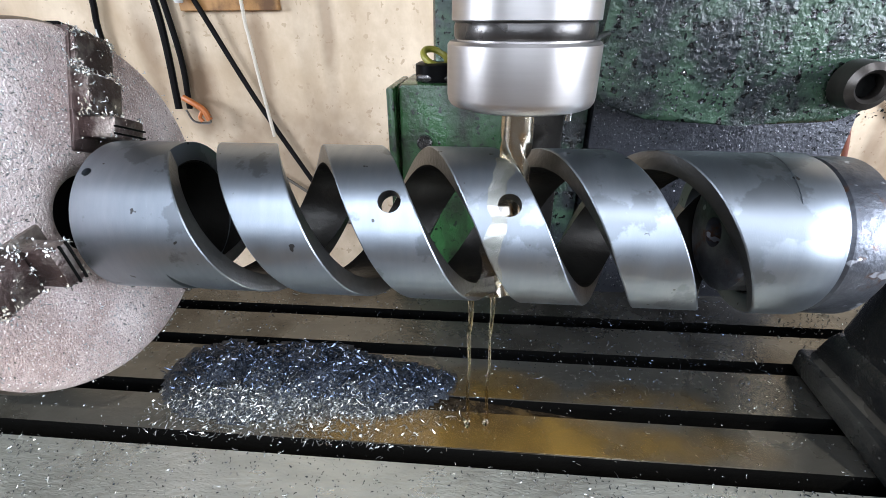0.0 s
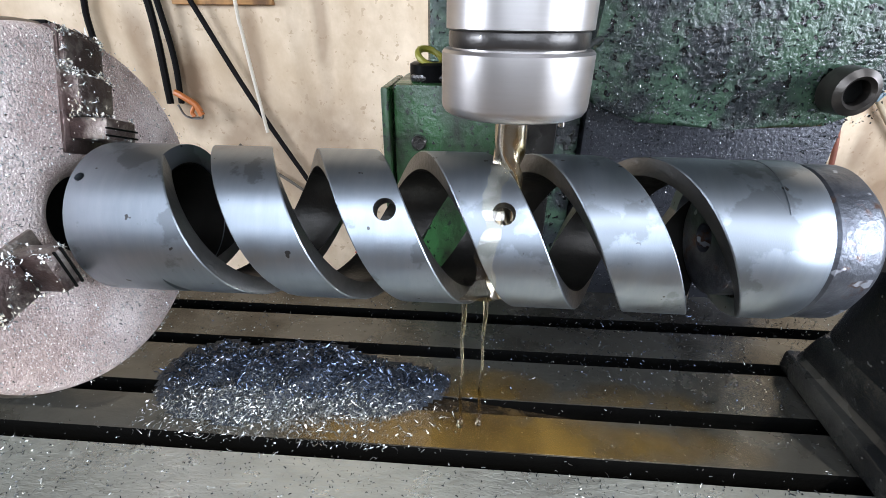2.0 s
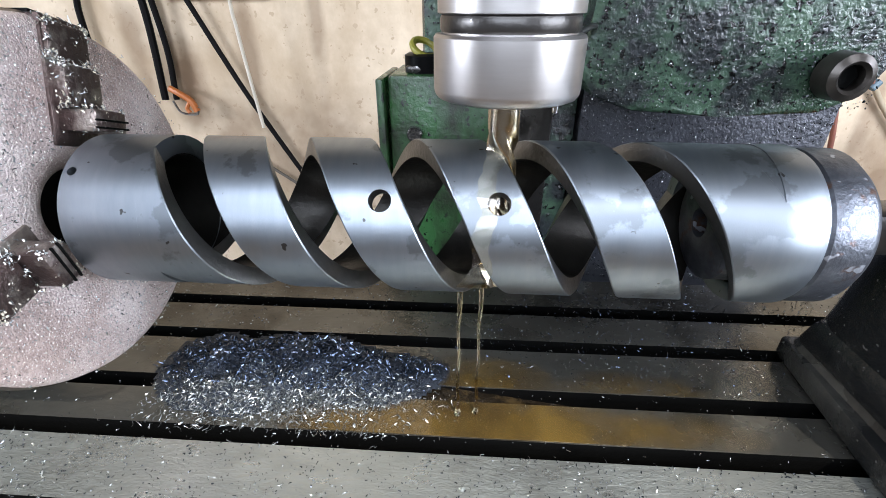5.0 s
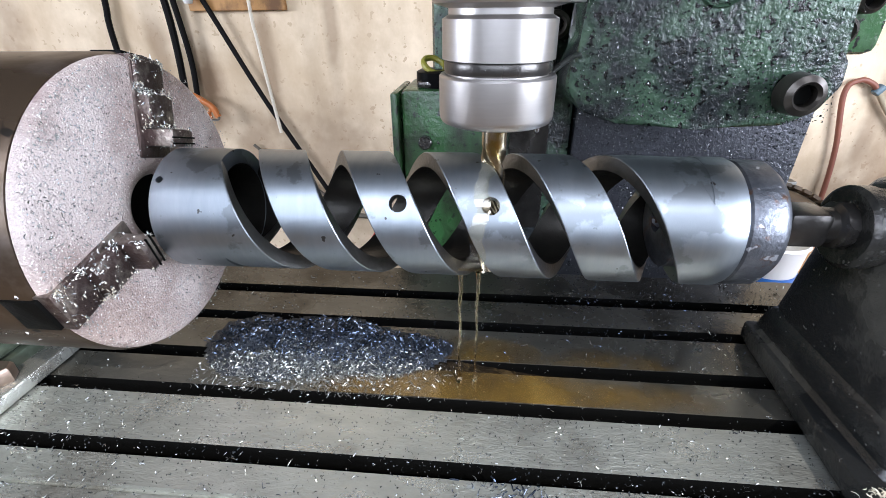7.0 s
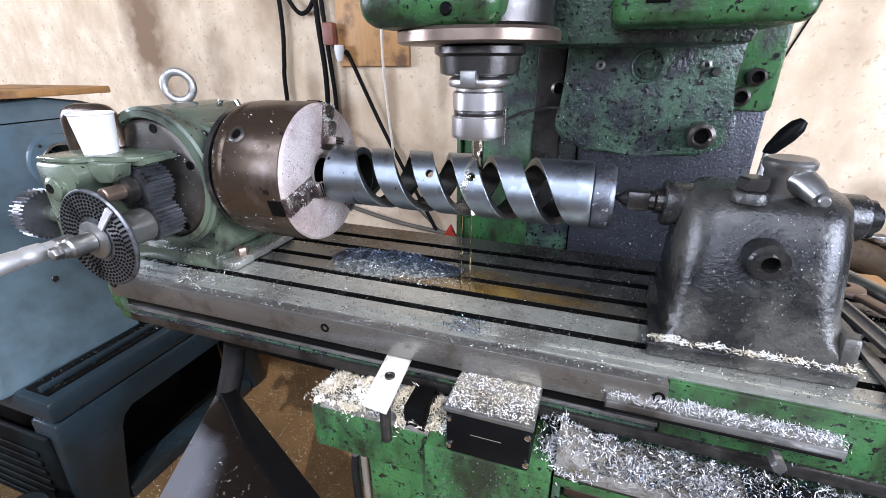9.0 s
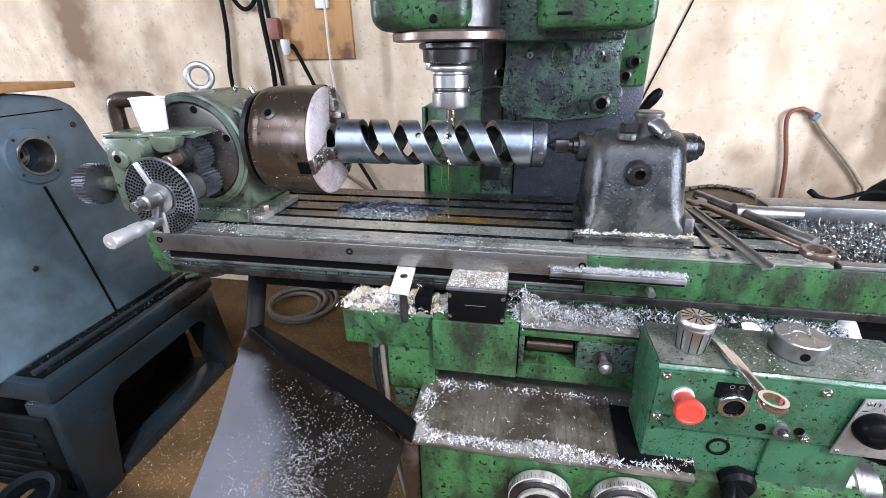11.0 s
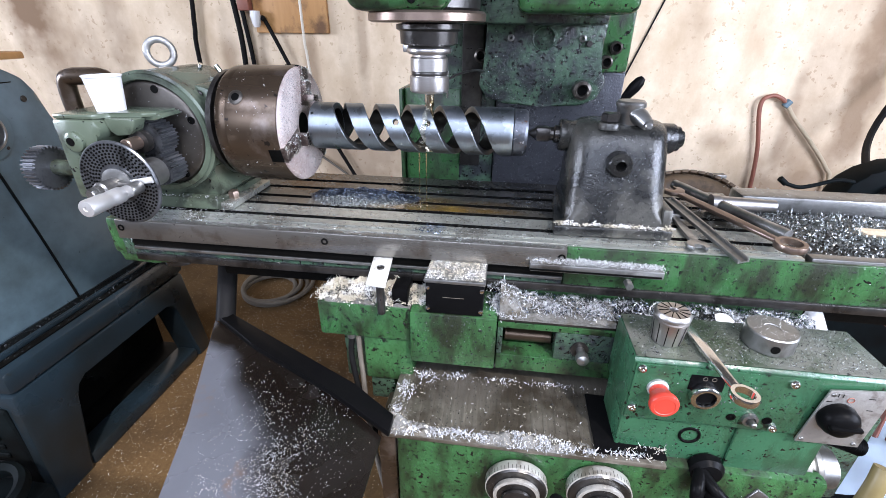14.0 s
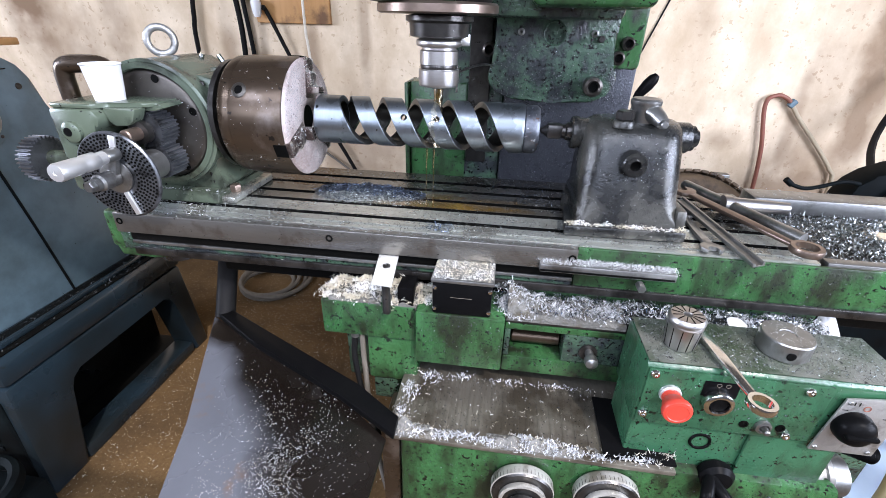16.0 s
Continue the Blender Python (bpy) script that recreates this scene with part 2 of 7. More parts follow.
M_CRUDE = mat("oil_soaked_muck", (0.03, 0.022, 0.013), 0.2, 0.2, (0.012, 0.009, 0.006), 150, 0.8, (0.09, 0.06, 0.025), 60, 0.6, 0.7, 300)
M_WHITE = mat("white_plastic_cup", (0.72, 0.715, 0.7), 0.5, 0, (0.66, 0.65, 0.64), 20, 0.8, bump=0.02)
M_RED = mat("red_plastic_button", (0.5, 0.05, 0.03), 0.35, 0, (0.4, 0.035, 0.022), 40, 0.8, bump=0.05)
M_BLACK = mat("black_plastic", (0.003, 0.003, 0.0034), 0.34, 0, (0.0045, 0.0045, 0.0045), 60, 0.8, bump=0.05)
M_CHROME = mat("chromed_steel", (0.75, 0.75, 0.75), 0.16, 1.0, (0.65, 0.65, 0.65), 60, 0.8, bump=0.02)
M_ALU = mat("brushed_aluminium", (0.7, 0.7, 0.69), 0.4, 0.8, (0.6, 0.6, 0.59), 80, 0.8, bump=0.05)
M_SHEET = mat("pale_blue_plastic", (0.62, 0.72, 0.82), 0.35, 0, (0.5, 0.62, 0.75), 12, 0.8, bump=0.05)
M_OLIVE = mat("olive_rubber", (0.2, 0.155, 0.06), 0.45, 0, (0.13, 0.1, 0.04), 30, 0.8, bump=0.1)
M_LID = mat("dirty_worn_lid", (0.24, 0.24, 0.215), 0.36, 0.5, (0.13, 0.14, 0.11), 45, 0.8, (0.05, 0.075, 0.04), 15, 0.53, 0.3, 200, specks=(0.02, 0.02, 0.018), speck_scale=140, speck_at=0.64, soft=0.1)
M_PLATE = mat("pale_scuffed_plate", (0.68, 0.67, 0.62), 0.42, 0.2, (0.55, 0.54, 0.5), 60, 0.8, (0.3, 0.28, 0.24), 60, 0.64, 0.1)
M_WOOD = mat("old_wooden_board", (0.5, 0.27, 0.1), 0.6, 0, (0.36, 0.18, 0.06), 40, 0.8, (0.14, 0.07, 0.03), 9, 0.6, 0.2, stretch=(1, 1, 0.15))
M_RUBBER = mat("black_rubber", (0.007, 0.007, 0.008), 0.45, 0, (0.012, 0.0115, 0.0105), 60, 0.8, bump=0.1)
M_CABLE = mat("dusty_grey_cable", (0.13, 0.11, 0.085), 0.7, 0, (0.08, 0.07, 0.055), 50, 0.8, bump=0.2)
M_HOSE = mat("reddish_brown_hose", (0.26, 0.085, 0.05), 0.55, 0, (0.16, 0.06, 0.04), 30, 0.8, bump=0.1)
M_TAN = mat("dusty_tan_hose", (0.42, 0.34, 0.23), 0.65, 0, (0.3, 0.24, 0.16), 30, 0.8, bump=0.1)
M_TAN2 = mat("oily_pale_dial_ring", (0.62, 0.6, 0.55), 0.4, 0.5, (0.4, 0.38, 0.33), 60, 0.8, (0.2, 0.18, 0.14), 30, 0.6, 0.1)
M_ROPE = mat("white_cord", (0.72, 0.66, 0.55), 0.8, 0, (0.6, 0.54, 0.44), 200, 0.8, bump=0.3)
M_ORANGE = mat("orange_plastic", (0.55, 0.17, 0.04), 0.45, 0, (0.4, 0.12, 0.03), 40, 0.8, bump=0.05)
M_BLUE = mat("blue_plastic", (0.03, 0.16, 0.5), 0.4, 0, (0.02, 0.12, 0.4), 40, 0.8, bump=0.03)
M_TRAY = mat("chip_tray_sheet", (0.17, 0.178, 0.2), 0.27, 0.4, (0.125, 0.13, 0.148), 12, 0.8, (0.2, 0.13, 0.09), 9, 0.66, 0.06, soft=0.05)
# dark along the rim: oil and shade put into the sheet's colour
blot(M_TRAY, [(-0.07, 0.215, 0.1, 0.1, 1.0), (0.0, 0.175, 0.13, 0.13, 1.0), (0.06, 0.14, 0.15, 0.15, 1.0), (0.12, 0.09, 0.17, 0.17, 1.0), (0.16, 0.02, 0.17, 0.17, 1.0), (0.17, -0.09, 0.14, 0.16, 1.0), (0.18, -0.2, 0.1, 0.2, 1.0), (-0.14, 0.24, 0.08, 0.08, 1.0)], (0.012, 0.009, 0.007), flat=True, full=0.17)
M_COVER = mat("brown_stained_cover_steel", (0.24, 0.22, 0.18), 0.4, 0.65, (0.15, 0.13, 0.1), 50, 0.8, (0.09, 0.075, 0.055), 14, 0.55, 0.15, stretch=(3, 0.5, 1))
M_COPPER = mat("browned_steel", (0.25, 0.19, 0.15), 0.33, 0.85, (0.15, 0.11, 0.09), 40, 0.8, bump=0.1)
M_MUD = mat("muddy_brown_rubber", (0.15, 0.1, 0.055), 0.7, 0, (0.08, 0.052, 0.03), 30, 0.8, (0.03, 0.022, 0.015), 14, 0.56, 0.4)
M_YELLOW = mat("olive_yellow_band", (0.33, 0.3, 0.04), 0.5, 0, (0.2, 0.19, 0.03), 40, 0.8, bump=0.05)


for dull in (M_BLACK, M_LATHED, M_SLOTD, M_RUBBER, M_FLOOR):      # dark or dusty, specular nearly off to deepen them
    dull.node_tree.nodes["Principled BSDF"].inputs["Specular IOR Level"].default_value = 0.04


def glassy(name, color, rough, ior):
    m = bpy.data.materials.new(name)
    m.use_nodes = True
    p = m.node_tree.nodes["Principled BSDF"]
    p.inputs["Base Color"].default_value, p.inputs["Roughness"].default_value = (*color, 1), rough
    p.inputs["Transmission Weight"].default_value, p.inputs["IOR"].default_value = 1.0, ior
    return m


def oil_material(spots):
    """Amber oil, thick round the given spots (x, y, half width, half depth, strength) and thinning out raggedly."""
    m = mat("amber_cutting_oil", (0.15, 0.092, 0.02), 0.08, 0.0, (0.035, 0.022, 0.008), 22, 0.7, (0.035, 0.022, 0.01), 14, 0.56, 0.05, 60, rough_var=0.04, coat=0.6, soft=0.12)
    n, l = m.node_tree.nodes, m.node_tree.links
    p = n["Principled BSDF"]
    tc, nz = n.new("ShaderNodeTexCoord"), n.new("ShaderNodeTexNoise")
    nz.inputs["Scale"].default_value, nz.inputs["Detail"].default_value = 45, 5
    l.new(tc.outputs["Object"], nz.inputs["Vector"])
    total = None
    for x, y, w, h, k in spots:
        mp, gr, mu = (n.new("ShaderNode" + q) for q in ("Mapping", "TexGradient", "Math"))
        mp.inputs["Location"].default_value, mp.inputs["Scale"].default_value = (-x / w, -y / h, 0), (1 / w, 1 / h, 0)
        gr.gradient_type = "SPHERICAL"
        l.new(tc.outputs["Object"], mp.inputs["Vector"])
        l.new(mp.outputs[0], gr.inputs["Vector"])
        mu.operation, mu.inputs[1].default_value = "MULTIPLY", k
        l.new(gr.outputs["Fac"], mu.inputs[0])
        if total:
            mx = n.new("ShaderNodeMath")
            mx.operation = "MAXIMUM"
            l.new(total, mx.inputs[0])
            l.new(mu.outputs[0], mx.inputs[1])
            total = mx.outputs[0]
        else:
            total = mu.outputs[0]
    by, rg = n.new("ShaderNodeMath"), n.new("ShaderNodeMapRange")
    by.operation = "MULTIPLY"
    l.new(total, by.inputs[0])
    l.new(nz.outputs["Fac"], by.inputs[1])
    rg.inputs["From Min"].default_value, rg.inputs["From Max"].default_value, rg.inputs["To Max"].default_value = 0.05, 0.3, 0.82
    l.new(by.outputs[0], rg.inputs["Value"])
    l.new(rg.outputs[0], p.inputs["Alpha"])
    return m


M_OIL = oil_material([(0.035, 0.222, 0.12, 0.04, 1.1), (0.13, 0.228, 0.1, 0.025, 0.4), (0.03, 0.262, 0.08, 0.035, 0.5), (0.13, 0.262, 0.08, 0.025, 0.35), (-0.03, 0.225, 0.07, 0.03, 0.7)])
M_RUN = glassy("clear_oil_film", (0.96, 0.91, 0.8), 0.04, 1.45)
M_STREAM = glassy("thin_running_oil", (0.9, 0.78, 0.5), 0.03, 1.45)


# ---- builders ----
ORIGIN = {}
CARRIED = []


def A(axis, x, y, z):
    """Local z along the given world axis, at a place."""
    turn = {"x": (0, 90, 0), "-x": (0, -90, 0), "y": (-90, 0, 0), "-y": (90, 0, 0), "z": (0, 0, 0)}[axis]
    return pose(x, y, z, *turn)


def thing(name, at, label, category, group="", table=False):
    ob = new(name)
    ob.empty_display_size = 0.02
    ob.location = at
    ORIGIN[ob.name] = Vector(at)
    tagged(ob, label, category, group)
    if table:
        CARRIED.append(ob)
    return ob


def part(name, bm, material, parent=None, label="", at=None, smooth=38):
    at = Vector(at) if at is not None else (ORIGIN[parent.name] if parent else Vector((0, 0, 0)))
    bmesh.ops.recalc_face_normals(bm, faces=bm.faces)
    bmesh.ops.translate(bm, verts=bm.verts, vec=-at)
    me = bpy.data.meshes.new(name)
    bm.to_mesh(me)
    bm.free()
    me.materials.append(material)
    me.polygons.foreach_set("use_smooth", [True] * len(me.polygons))
    me.set_sharp_from_angle(angle=radians(smooth))
    ob = new(name, me)
    ob.location = at - (ORIGIN[parent.name] if parent else Vector((0, 0, 0)))
    ob.parent = parent
    ORIGIN[ob.name] = at
    if label:
        ob["label"] = label
    return ob


def single(name, bm, material, label, category, group="", kind="", table=False, at=(0, 0, 0)):
    ob = part(name, bm, material, None, at=at)
    tagged(ob, label, category, group, kind)
    if table:
        CARRIED.append(ob)
    return ob


def box(x0, x1, y0, y1, z0, z1, bev=0.002, bm=None, m=None, seg=2):
    bm = bm or bmesh.new()
    g = bmesh.ops.create_cube(bm, size=1, matrix=Matrix.Translation(((x0 + x1) / 2, (y0 + y1) / 2, (z0 + z1) / 2)) @ Matrix.Diagonal((x1 - x0, y1 - y0, z1 - z0, 1)))
    vs = g["verts"]
    if bev:
        es = list({e for v in vs for e in v.link_edges})
        r = bmesh.ops.bevel(bm, geom=es, offset=bev, segments=seg, profile=0.5, affect="EDGES", clamp_overlap=True)
        vs = list({v for f in r["faces"] for v in f.verts})
    if m:
        bmesh.ops.transform(bm, matrix=m, verts=vs)
    return bm


def turned(profile, m, seg=48, bm=None, closed=False):
    """A turned body: (radius, height) pairs about the local z of m; closed joins the last ring to the first."""
    bm = bm or bmesh.new()
    rings = []
    for r, h in profile:
        if r < 1e-6:
            rings.append([bm.verts.new(m @ Vector((0, 0, h)))])
        else:
            rings.append([bm.verts.new(m @ Vector((r * math.cos(2 * math.pi * k / seg), r * math.sin(2 * math.pi * k / seg), h))) for k in range(seg)])
    pairs = list(zip(rings, rings[1:])) + ([(rings[-1], rings[0])] if closed else [])
    for a, b in pairs:
        for k in range(seg):
            j = (k + 1) % seg
            if len(a) == 1 and len(b) == 1:
                continue
            if len(a) == 1:
                bm.faces.new((a[0], b[k], b[j]))
            elif len(b) == 1:
                bm.faces.new((a[k], b[0], a[j]))
            else:
                bm.faces.new((a[k], b[k], b[j], a[j]))
    if not closed:
        for ring in (rings[0], rings[-1]):
            if len(ring) > 1:
                bm.faces.new(ring)
    return bm


def rod(r, h, m, seg=24, bev=0.0015, bm=None):
    b = min(bev, r * 0.4, h * 0.4)
    return turned([(r - b, 0), (r, b), (r, h - b), (r - b, h)], m, seg, bm)


def hexnut(r, h, m, bm=None):
    return turned([(r * 0.88, 0), (r, h * 0.12), (r, h * 0.85), (r * 0.85, h)], m, 6, bm)


def prism(poly, depth, m, bev=0.0, bm=None):
    """A flat outline in local x, y, drawn out along local z."""
    bm = bm or bmesh.new()
    a = [bm.verts.new(m @ Vector((x, y, 0))) for x, y in poly]
    b = [bm.verts.new(m @ Vector((x, y, depth))) for x, y in poly]
    fs = [bm.faces.new(a), bm.faces.new(b)]
    n = len(poly)
    for k in range(n):
        fs.append(bm.faces.new((a[k], a[(k + 1) % n], b[(k + 1) % n], b[k])))
    if bev:
        es = list({e for f in fs for e in f.edges})
        bmesh.ops.bevel(bm, geom=es, offset=bev, segments=2, profile=0.5, affect="EDGES", clamp_overlap=True)
    return bm


def spline(points, steps=8):
    """A smooth way through the points."""
    ps = [Vector(p) for p in points]
    ps = [2 * ps[0] - ps[1], *ps, 2 * ps[-1] - ps[-2]]
    out = []
    for a, b, c, d in zip(ps, ps[1:], ps[2:], ps[3:]):
        for k in range(steps):
            t = k / steps
            out.append(0.5 * (2 * b + (c - a) * t + (2 * a - 5 * b + 4 * c - d) * t * t + (3 * b - a - 3 * c + d) * t ** 3))
    return out + [ps[-2]]


def tube(points, r, seg=10, bm=None, radii=None, loop=False):
    bm = bm or bmesh.new()
    ps = [Vector(p) for p in points]
    rings, up = [], None
    for k, p in enumerate(ps):
        d = (ps[(k + 1) % len(ps)] - ps[k - 1]) if (loop or 0 < k < len(ps) - 1) else (ps[1] - ps[0] if k == 0 else ps[-1] - ps[-2])
        d.normalize()
        up = (up - d * up.dot(d)) if up else (Vector((0, 0, 1)) if abs(d.z) < 0.9 else Vector((0, 1, 0))).cross(d)
        up.normalize()
        side = d.cross(up)
        rr = radii[k] if radii else r
        rings.append([bm.verts.new(p + rr * (math.cos(2 * math.pi * j / seg) * up + math.sin(2 * math.pi * j / seg) * side)) for j in range(seg)])
    for a, b in list(zip(rings, rings[1:])) + ([(rings[-1], rings[0])] if loop else []):
        for j in range(seg):
            bm.faces.new((a[j], b[j], b[(j + 1) % seg], a[(j + 1) % seg]))
    if not loop:
        bm.faces.new(rings[0])
        bm.faces.new(rings[-1])
    return bm


def ring_path(r, m, n=32):
    return [m @ Vector((r * math.cos(2 * math.pi * k / n), r * math.sin(2 * math.pi * k / n), 0)) for k in range(n)]


def gear(r, teeth, w, m, bm=None, bore=0.0):
    poly = []
    for k in range(teeth):
        a = 2 * math.pi / teeth
        for f, q in ((0.0, 0.88), (0.18, 1.0), (0.45, 1.0), (0.63, 0.88)):
            poly.append((r * q * math.cos(a * (k + f)), r * q * math.sin(a * (k + f))))
    return prism(poly, w, m, 0, bm)


def chips(name, places, size, material, label, seed, table=False, curl=1.0, spread=1.0, wide=1.0, category="metal chips", parent=None):
    """Small curled chips of three-sided section, one at each place."""
    rng = np.random.default_rng(seed)
    P = np.asarray(places, float)
    n = len(P)
    L = size * rng.uniform(0.5, 1.5, n) * np.where(rng.random(n) < 0.1, 1.7, 1.0)
    W = size * rng.uniform(0.08, 0.2, n) * wide
    bend = rng.uniform(0.3, 1.6, n) * curl
    rings = []
    for s in (-1.0, -0.33, 0.33, 1.0):
        a = s * bend
        cx, cz = L * 0.5 * np.sin(a) / np.maximum(bend, 0.2), L * 0.5 * (1 - np.cos(a)) / np.maximum(bend, 0.2)
        w = W * (1.0 if abs(s) < 0.5 else 0.6)
        for oy, oz in ((-1, 0), (1, 0.1), (0.2, 0.45)):
            rings.append(np.stack([cx, oy * w * 0.6, cz + oz * w * 0.6], 1))
    V = np.stack(rings, 1)
    yaw, tilt, roll = rng.uniform(0, 2 * np.pi, n), rng.normal(0, 0.4 * spread, n), rng.uniform(0, 2 * np.pi, n)
    cy, sy, ct, st, cr, sr = np.cos(yaw), np.sin(yaw), np.cos(tilt), np.sin(tilt), np.cos(roll), np.sin(roll)
    y1, z1 = V[..., 1] * cr[:, None] - V[..., 2] * sr[:, None], V[..., 1] * sr[:, None] + V[..., 2] * cr[:, None]
    x2, z2 = V[..., 0] * ct[:, None] + z1 * st[:, None], -V[..., 0] * st[:, None] + z1 * ct[:, None]
    x3, y3 = x2 * cy[:, None] - y1 * sy[:, None], x2 * sy[:, None] + y1 * cy[:, None]
    V = np.stack([x3, y3, z2], 2)
    V[..., 2] -= np.minimum(V[..., 2].min(1), 0)[:, None] * 0.8
    V += P[:, None, :]
    if parent:
        V -= np.array(ORIGIN[parent.name])
    q = []
    for a in range(3):
        for j in range(3):
            q.append((a * 3 + j, a * 3 + 3 + j, a * 3 + 3 + (j + 1) % 3, a * 3 + (j + 1) % 3))
    F = (np.arange(n)[:, None, None] * 12 + np.array(q)[None]).reshape(-1, 4)
    me = bpy.data.meshes.new(name)
    me.from_pydata(V.reshape(-1, 3).tolist(), [], F.tolist())
    me.materials.append(material)
    ob = new(name, me)
    ORIGIN[ob.name] = Vector((0, 0, 0))
    if parent:
        ob.parent = parent
        return tagged(ob, label, kind="stuff")
    tagged(ob, label, category, kind="stuff")
    if table:
        CARRIED.append(ob)
    return ob


def scatter(seed, n, x0, x1, y0, y1, z, fade=None):
    rng = np.random.default_rng(seed)
    x, y = rng.uniform(x0, x1, n), rng.uniform(y0, y1, n)
    keep = np.ones(n, bool)
    if fade:
        keep = rng.random(n) < fade(x, y)
        x, y = x[keep], y[keep]
    zz = z(x, y) if callable(z) else np.full(len(x), z)
    return np.stack([x, y, zz], 1)


def fluff(seed, heaps):
    """Places in small loose heaps: (count, x, y, z, half width, half depth, height)."""
    rng = np.random.default_rng(seed)
    out = []
    for n, x, y, z, rx, ry, h in heaps:
        u, v = rng.normal(0, 0.5, n), rng.normal(0, 0.5, n)
        lump_h = h * np.exp(-(u ** 2 + v ** 2) * 1.6) * (0.7 + 0.3 * np.sin(u * 9 + seed) * np.cos(v * 8))
        out.append(np.stack([x + rx * u, y + ry * v, z + lump_h * rng.uniform(0.55, 1.0, n)], 1))
    return np.concatenate(out)


def loft(sections, bm=None, n=6):
    """A body through level outlines (z, x0, x1, y0, y1, corner radius), closed at both ends."""
    bm = bm or bmesh.new()
    rings = []
    for z, x0, x1, y0, y1, r in sections:
        ring = []
        for cx, cy, a0 in ((x1 - r, y1 - r, 0), (x0 + r, y1 - r, 90), (x0 + r, y0 + r, 180), (x1 - r, y0 + r, 270)):
            for k in range(n + 1):
                a = radians(a0 + 90 * k / n)
                ring.append(bm.verts.new((cx + r * math.cos(a), cy + r * math.sin(a), z)))
        rings.append(ring)
    for a, b in zip(rings, rings[1:]):
        for k in range(len(a)):
            j = (k + 1) % len(a)
            bm.faces.new((a[k], a[j], b[j], b[k]))
    bm.faces.new(rings[0])
    bm.faces.new(rings[-1])
    return bm


def drift(name, x0, x1, y0, y1, height, material, label, nx=60, ny=20, table=False):
    """A low heap over a rectangle: height(x, y) gives its top; it is left open below, where it rests."""
    bm = bmesh.new()
    xs, ys = np.linspace(x0, x1, nx), np.linspace(y0, y1, ny)
    grid = [[bm.verts.new((x, y, float(height(x, y)) + 0.0012 * noise.noise(Vector((x, y, 0)) * 260))) for y in ys] for x in xs]
    for i in range(nx - 1):
        for j in range(ny - 1):
            bm.faces.new((grid[i][j], grid[i + 1][j], grid[i + 1][j + 1], grid[i][j + 1]))
    rim = [e for e in bm.edges if e.is_boundary]
    ext = bmesh.ops.extrude_edge_only(bm, edges=rim)
    low = min(v.co.z for row in grid for v in row) - 0.004
    for v in ext["geom"]:
        if isinstance(v, bmesh.types.BMVert):
            v.co.z = low
    return single(name, bm, material, label, "swarf", kind="stuff", table=table)


# ---- the workshop: floor, walls, ceiling ----
def structure(name, bm, material, label, category):
    return tagged(part(name, bm, material), label, category, kind="structure")


AY, AZ, WR = 0.244, 1.129, 0.0365      # axis of the work, and its radius
PITCH = 0.0508                         # two-start helix
LEAD = 2 * PITCH

structure("floor", box(-4.7, 3.2, -3.2, 1.8, -0.1, 0.0, 0), M_FLOOR, "brown earth floor strewn with fine swarf", "floor")
structure("wall_north", box(-4.7, 3.2, 1.66, 1.8, 0.0, 3.0, 0), M_WALL, "beige plaster wall with brown stains and cracks", "wall")


def pierced(name, along, at, t0, t1, a0, a1, b0, b1, lo, hi):
    """A wall with one opening, in four butted blocks."""
    bm = bmesh.new()
    for u0, u1, z0, z1 in ((lo, a0, 0, 3.0), (a1, hi, 0, 3.0), (a0, a1, b1, 3.0), (a0, a1, 0, b0)):
        if u1 - u0 > 0.01 and z1 - z0 > 0.01:
            if along == "x":
                box(u0, u1, t0, t1, z0, z1, 0, bm)
            else:
                box(t0, t1, u0, u1, z0, z1, 0, bm)
    return structure(name, bm, M_ROOF, "plain dark unseen wall with an opening for daylight", "wall")


pierced("wall_south", "x", 0, -3.2, -3.06, -2.0, 1.6, 1.6, 2.8, -4.7, 3.2)
pierced("wall_east", "y", 0, 3.06, 3.2, -2.1, 0.1, 0.0, 2.6, -3.06, 1.66)
pierced("wall_west", "y", 0, -4.7, -4.56, -1.7, -0.3, 1.3, 2.5, -3.06, 1.66)
bm = box(-4.7, -1.7, -3.2, 1.8, 3.0, 3.1, 0)
box(1.9, 3.2, -3.2, 1.8, 3.0, 3.1, 0, bm)
box(-1.7, 1.9, -3.2, -2.1, 3.0, 3.1, 0, bm)
box(-1.7, 1.9, -1.3, 1.8, 3.0, 3.1, 0, bm)
structure("ceiling", bm, M_ROOF, "plain dark unseen ceiling with a skylight strip", "ceiling")

# ---- milling machine: column, head, knee, saddle ----
mill = thing("milling_machine", (0.15, 0.6, 0.0), "green milling machine with oily chip-covered column", "milling machine")
part("column", box(-0.03, 0.36, 0.56, 1.05, 0.0, 1.6, 0.01), M_GREEND, mill)
part("column_side", box(-0.005, 0.133, 0.522, 0.558, 0.62, 1.6, 0.003), M_GREEND, mill, "dark green slideway side")
part("slideway", box(0.135, 0.385, 0.515, 0.558, 0.62, 1.6, 0.003), M_GREY, mill, "dark steel slideway speckled with chips")
part("slideway_edge", box(0.062, 0.105, 0.498, 0.52, 1.0, 1.6, 0.003), M_DARKSTEEL, mill, "oily vertical gib")
# electric box behind the table
ebox = part("junction_box", box(-0.062, 0.06, 0.52, 0.62, 0.75, 1.158, 0.004), M_GREEN, mill, "bright green sheet-metal box")
part("box_edge", box(-0.074, -0.066, 0.515, 0.62, 0.75, 1.155, 0.002), M_GREEN, ebox, "green door edge with a dark gap")
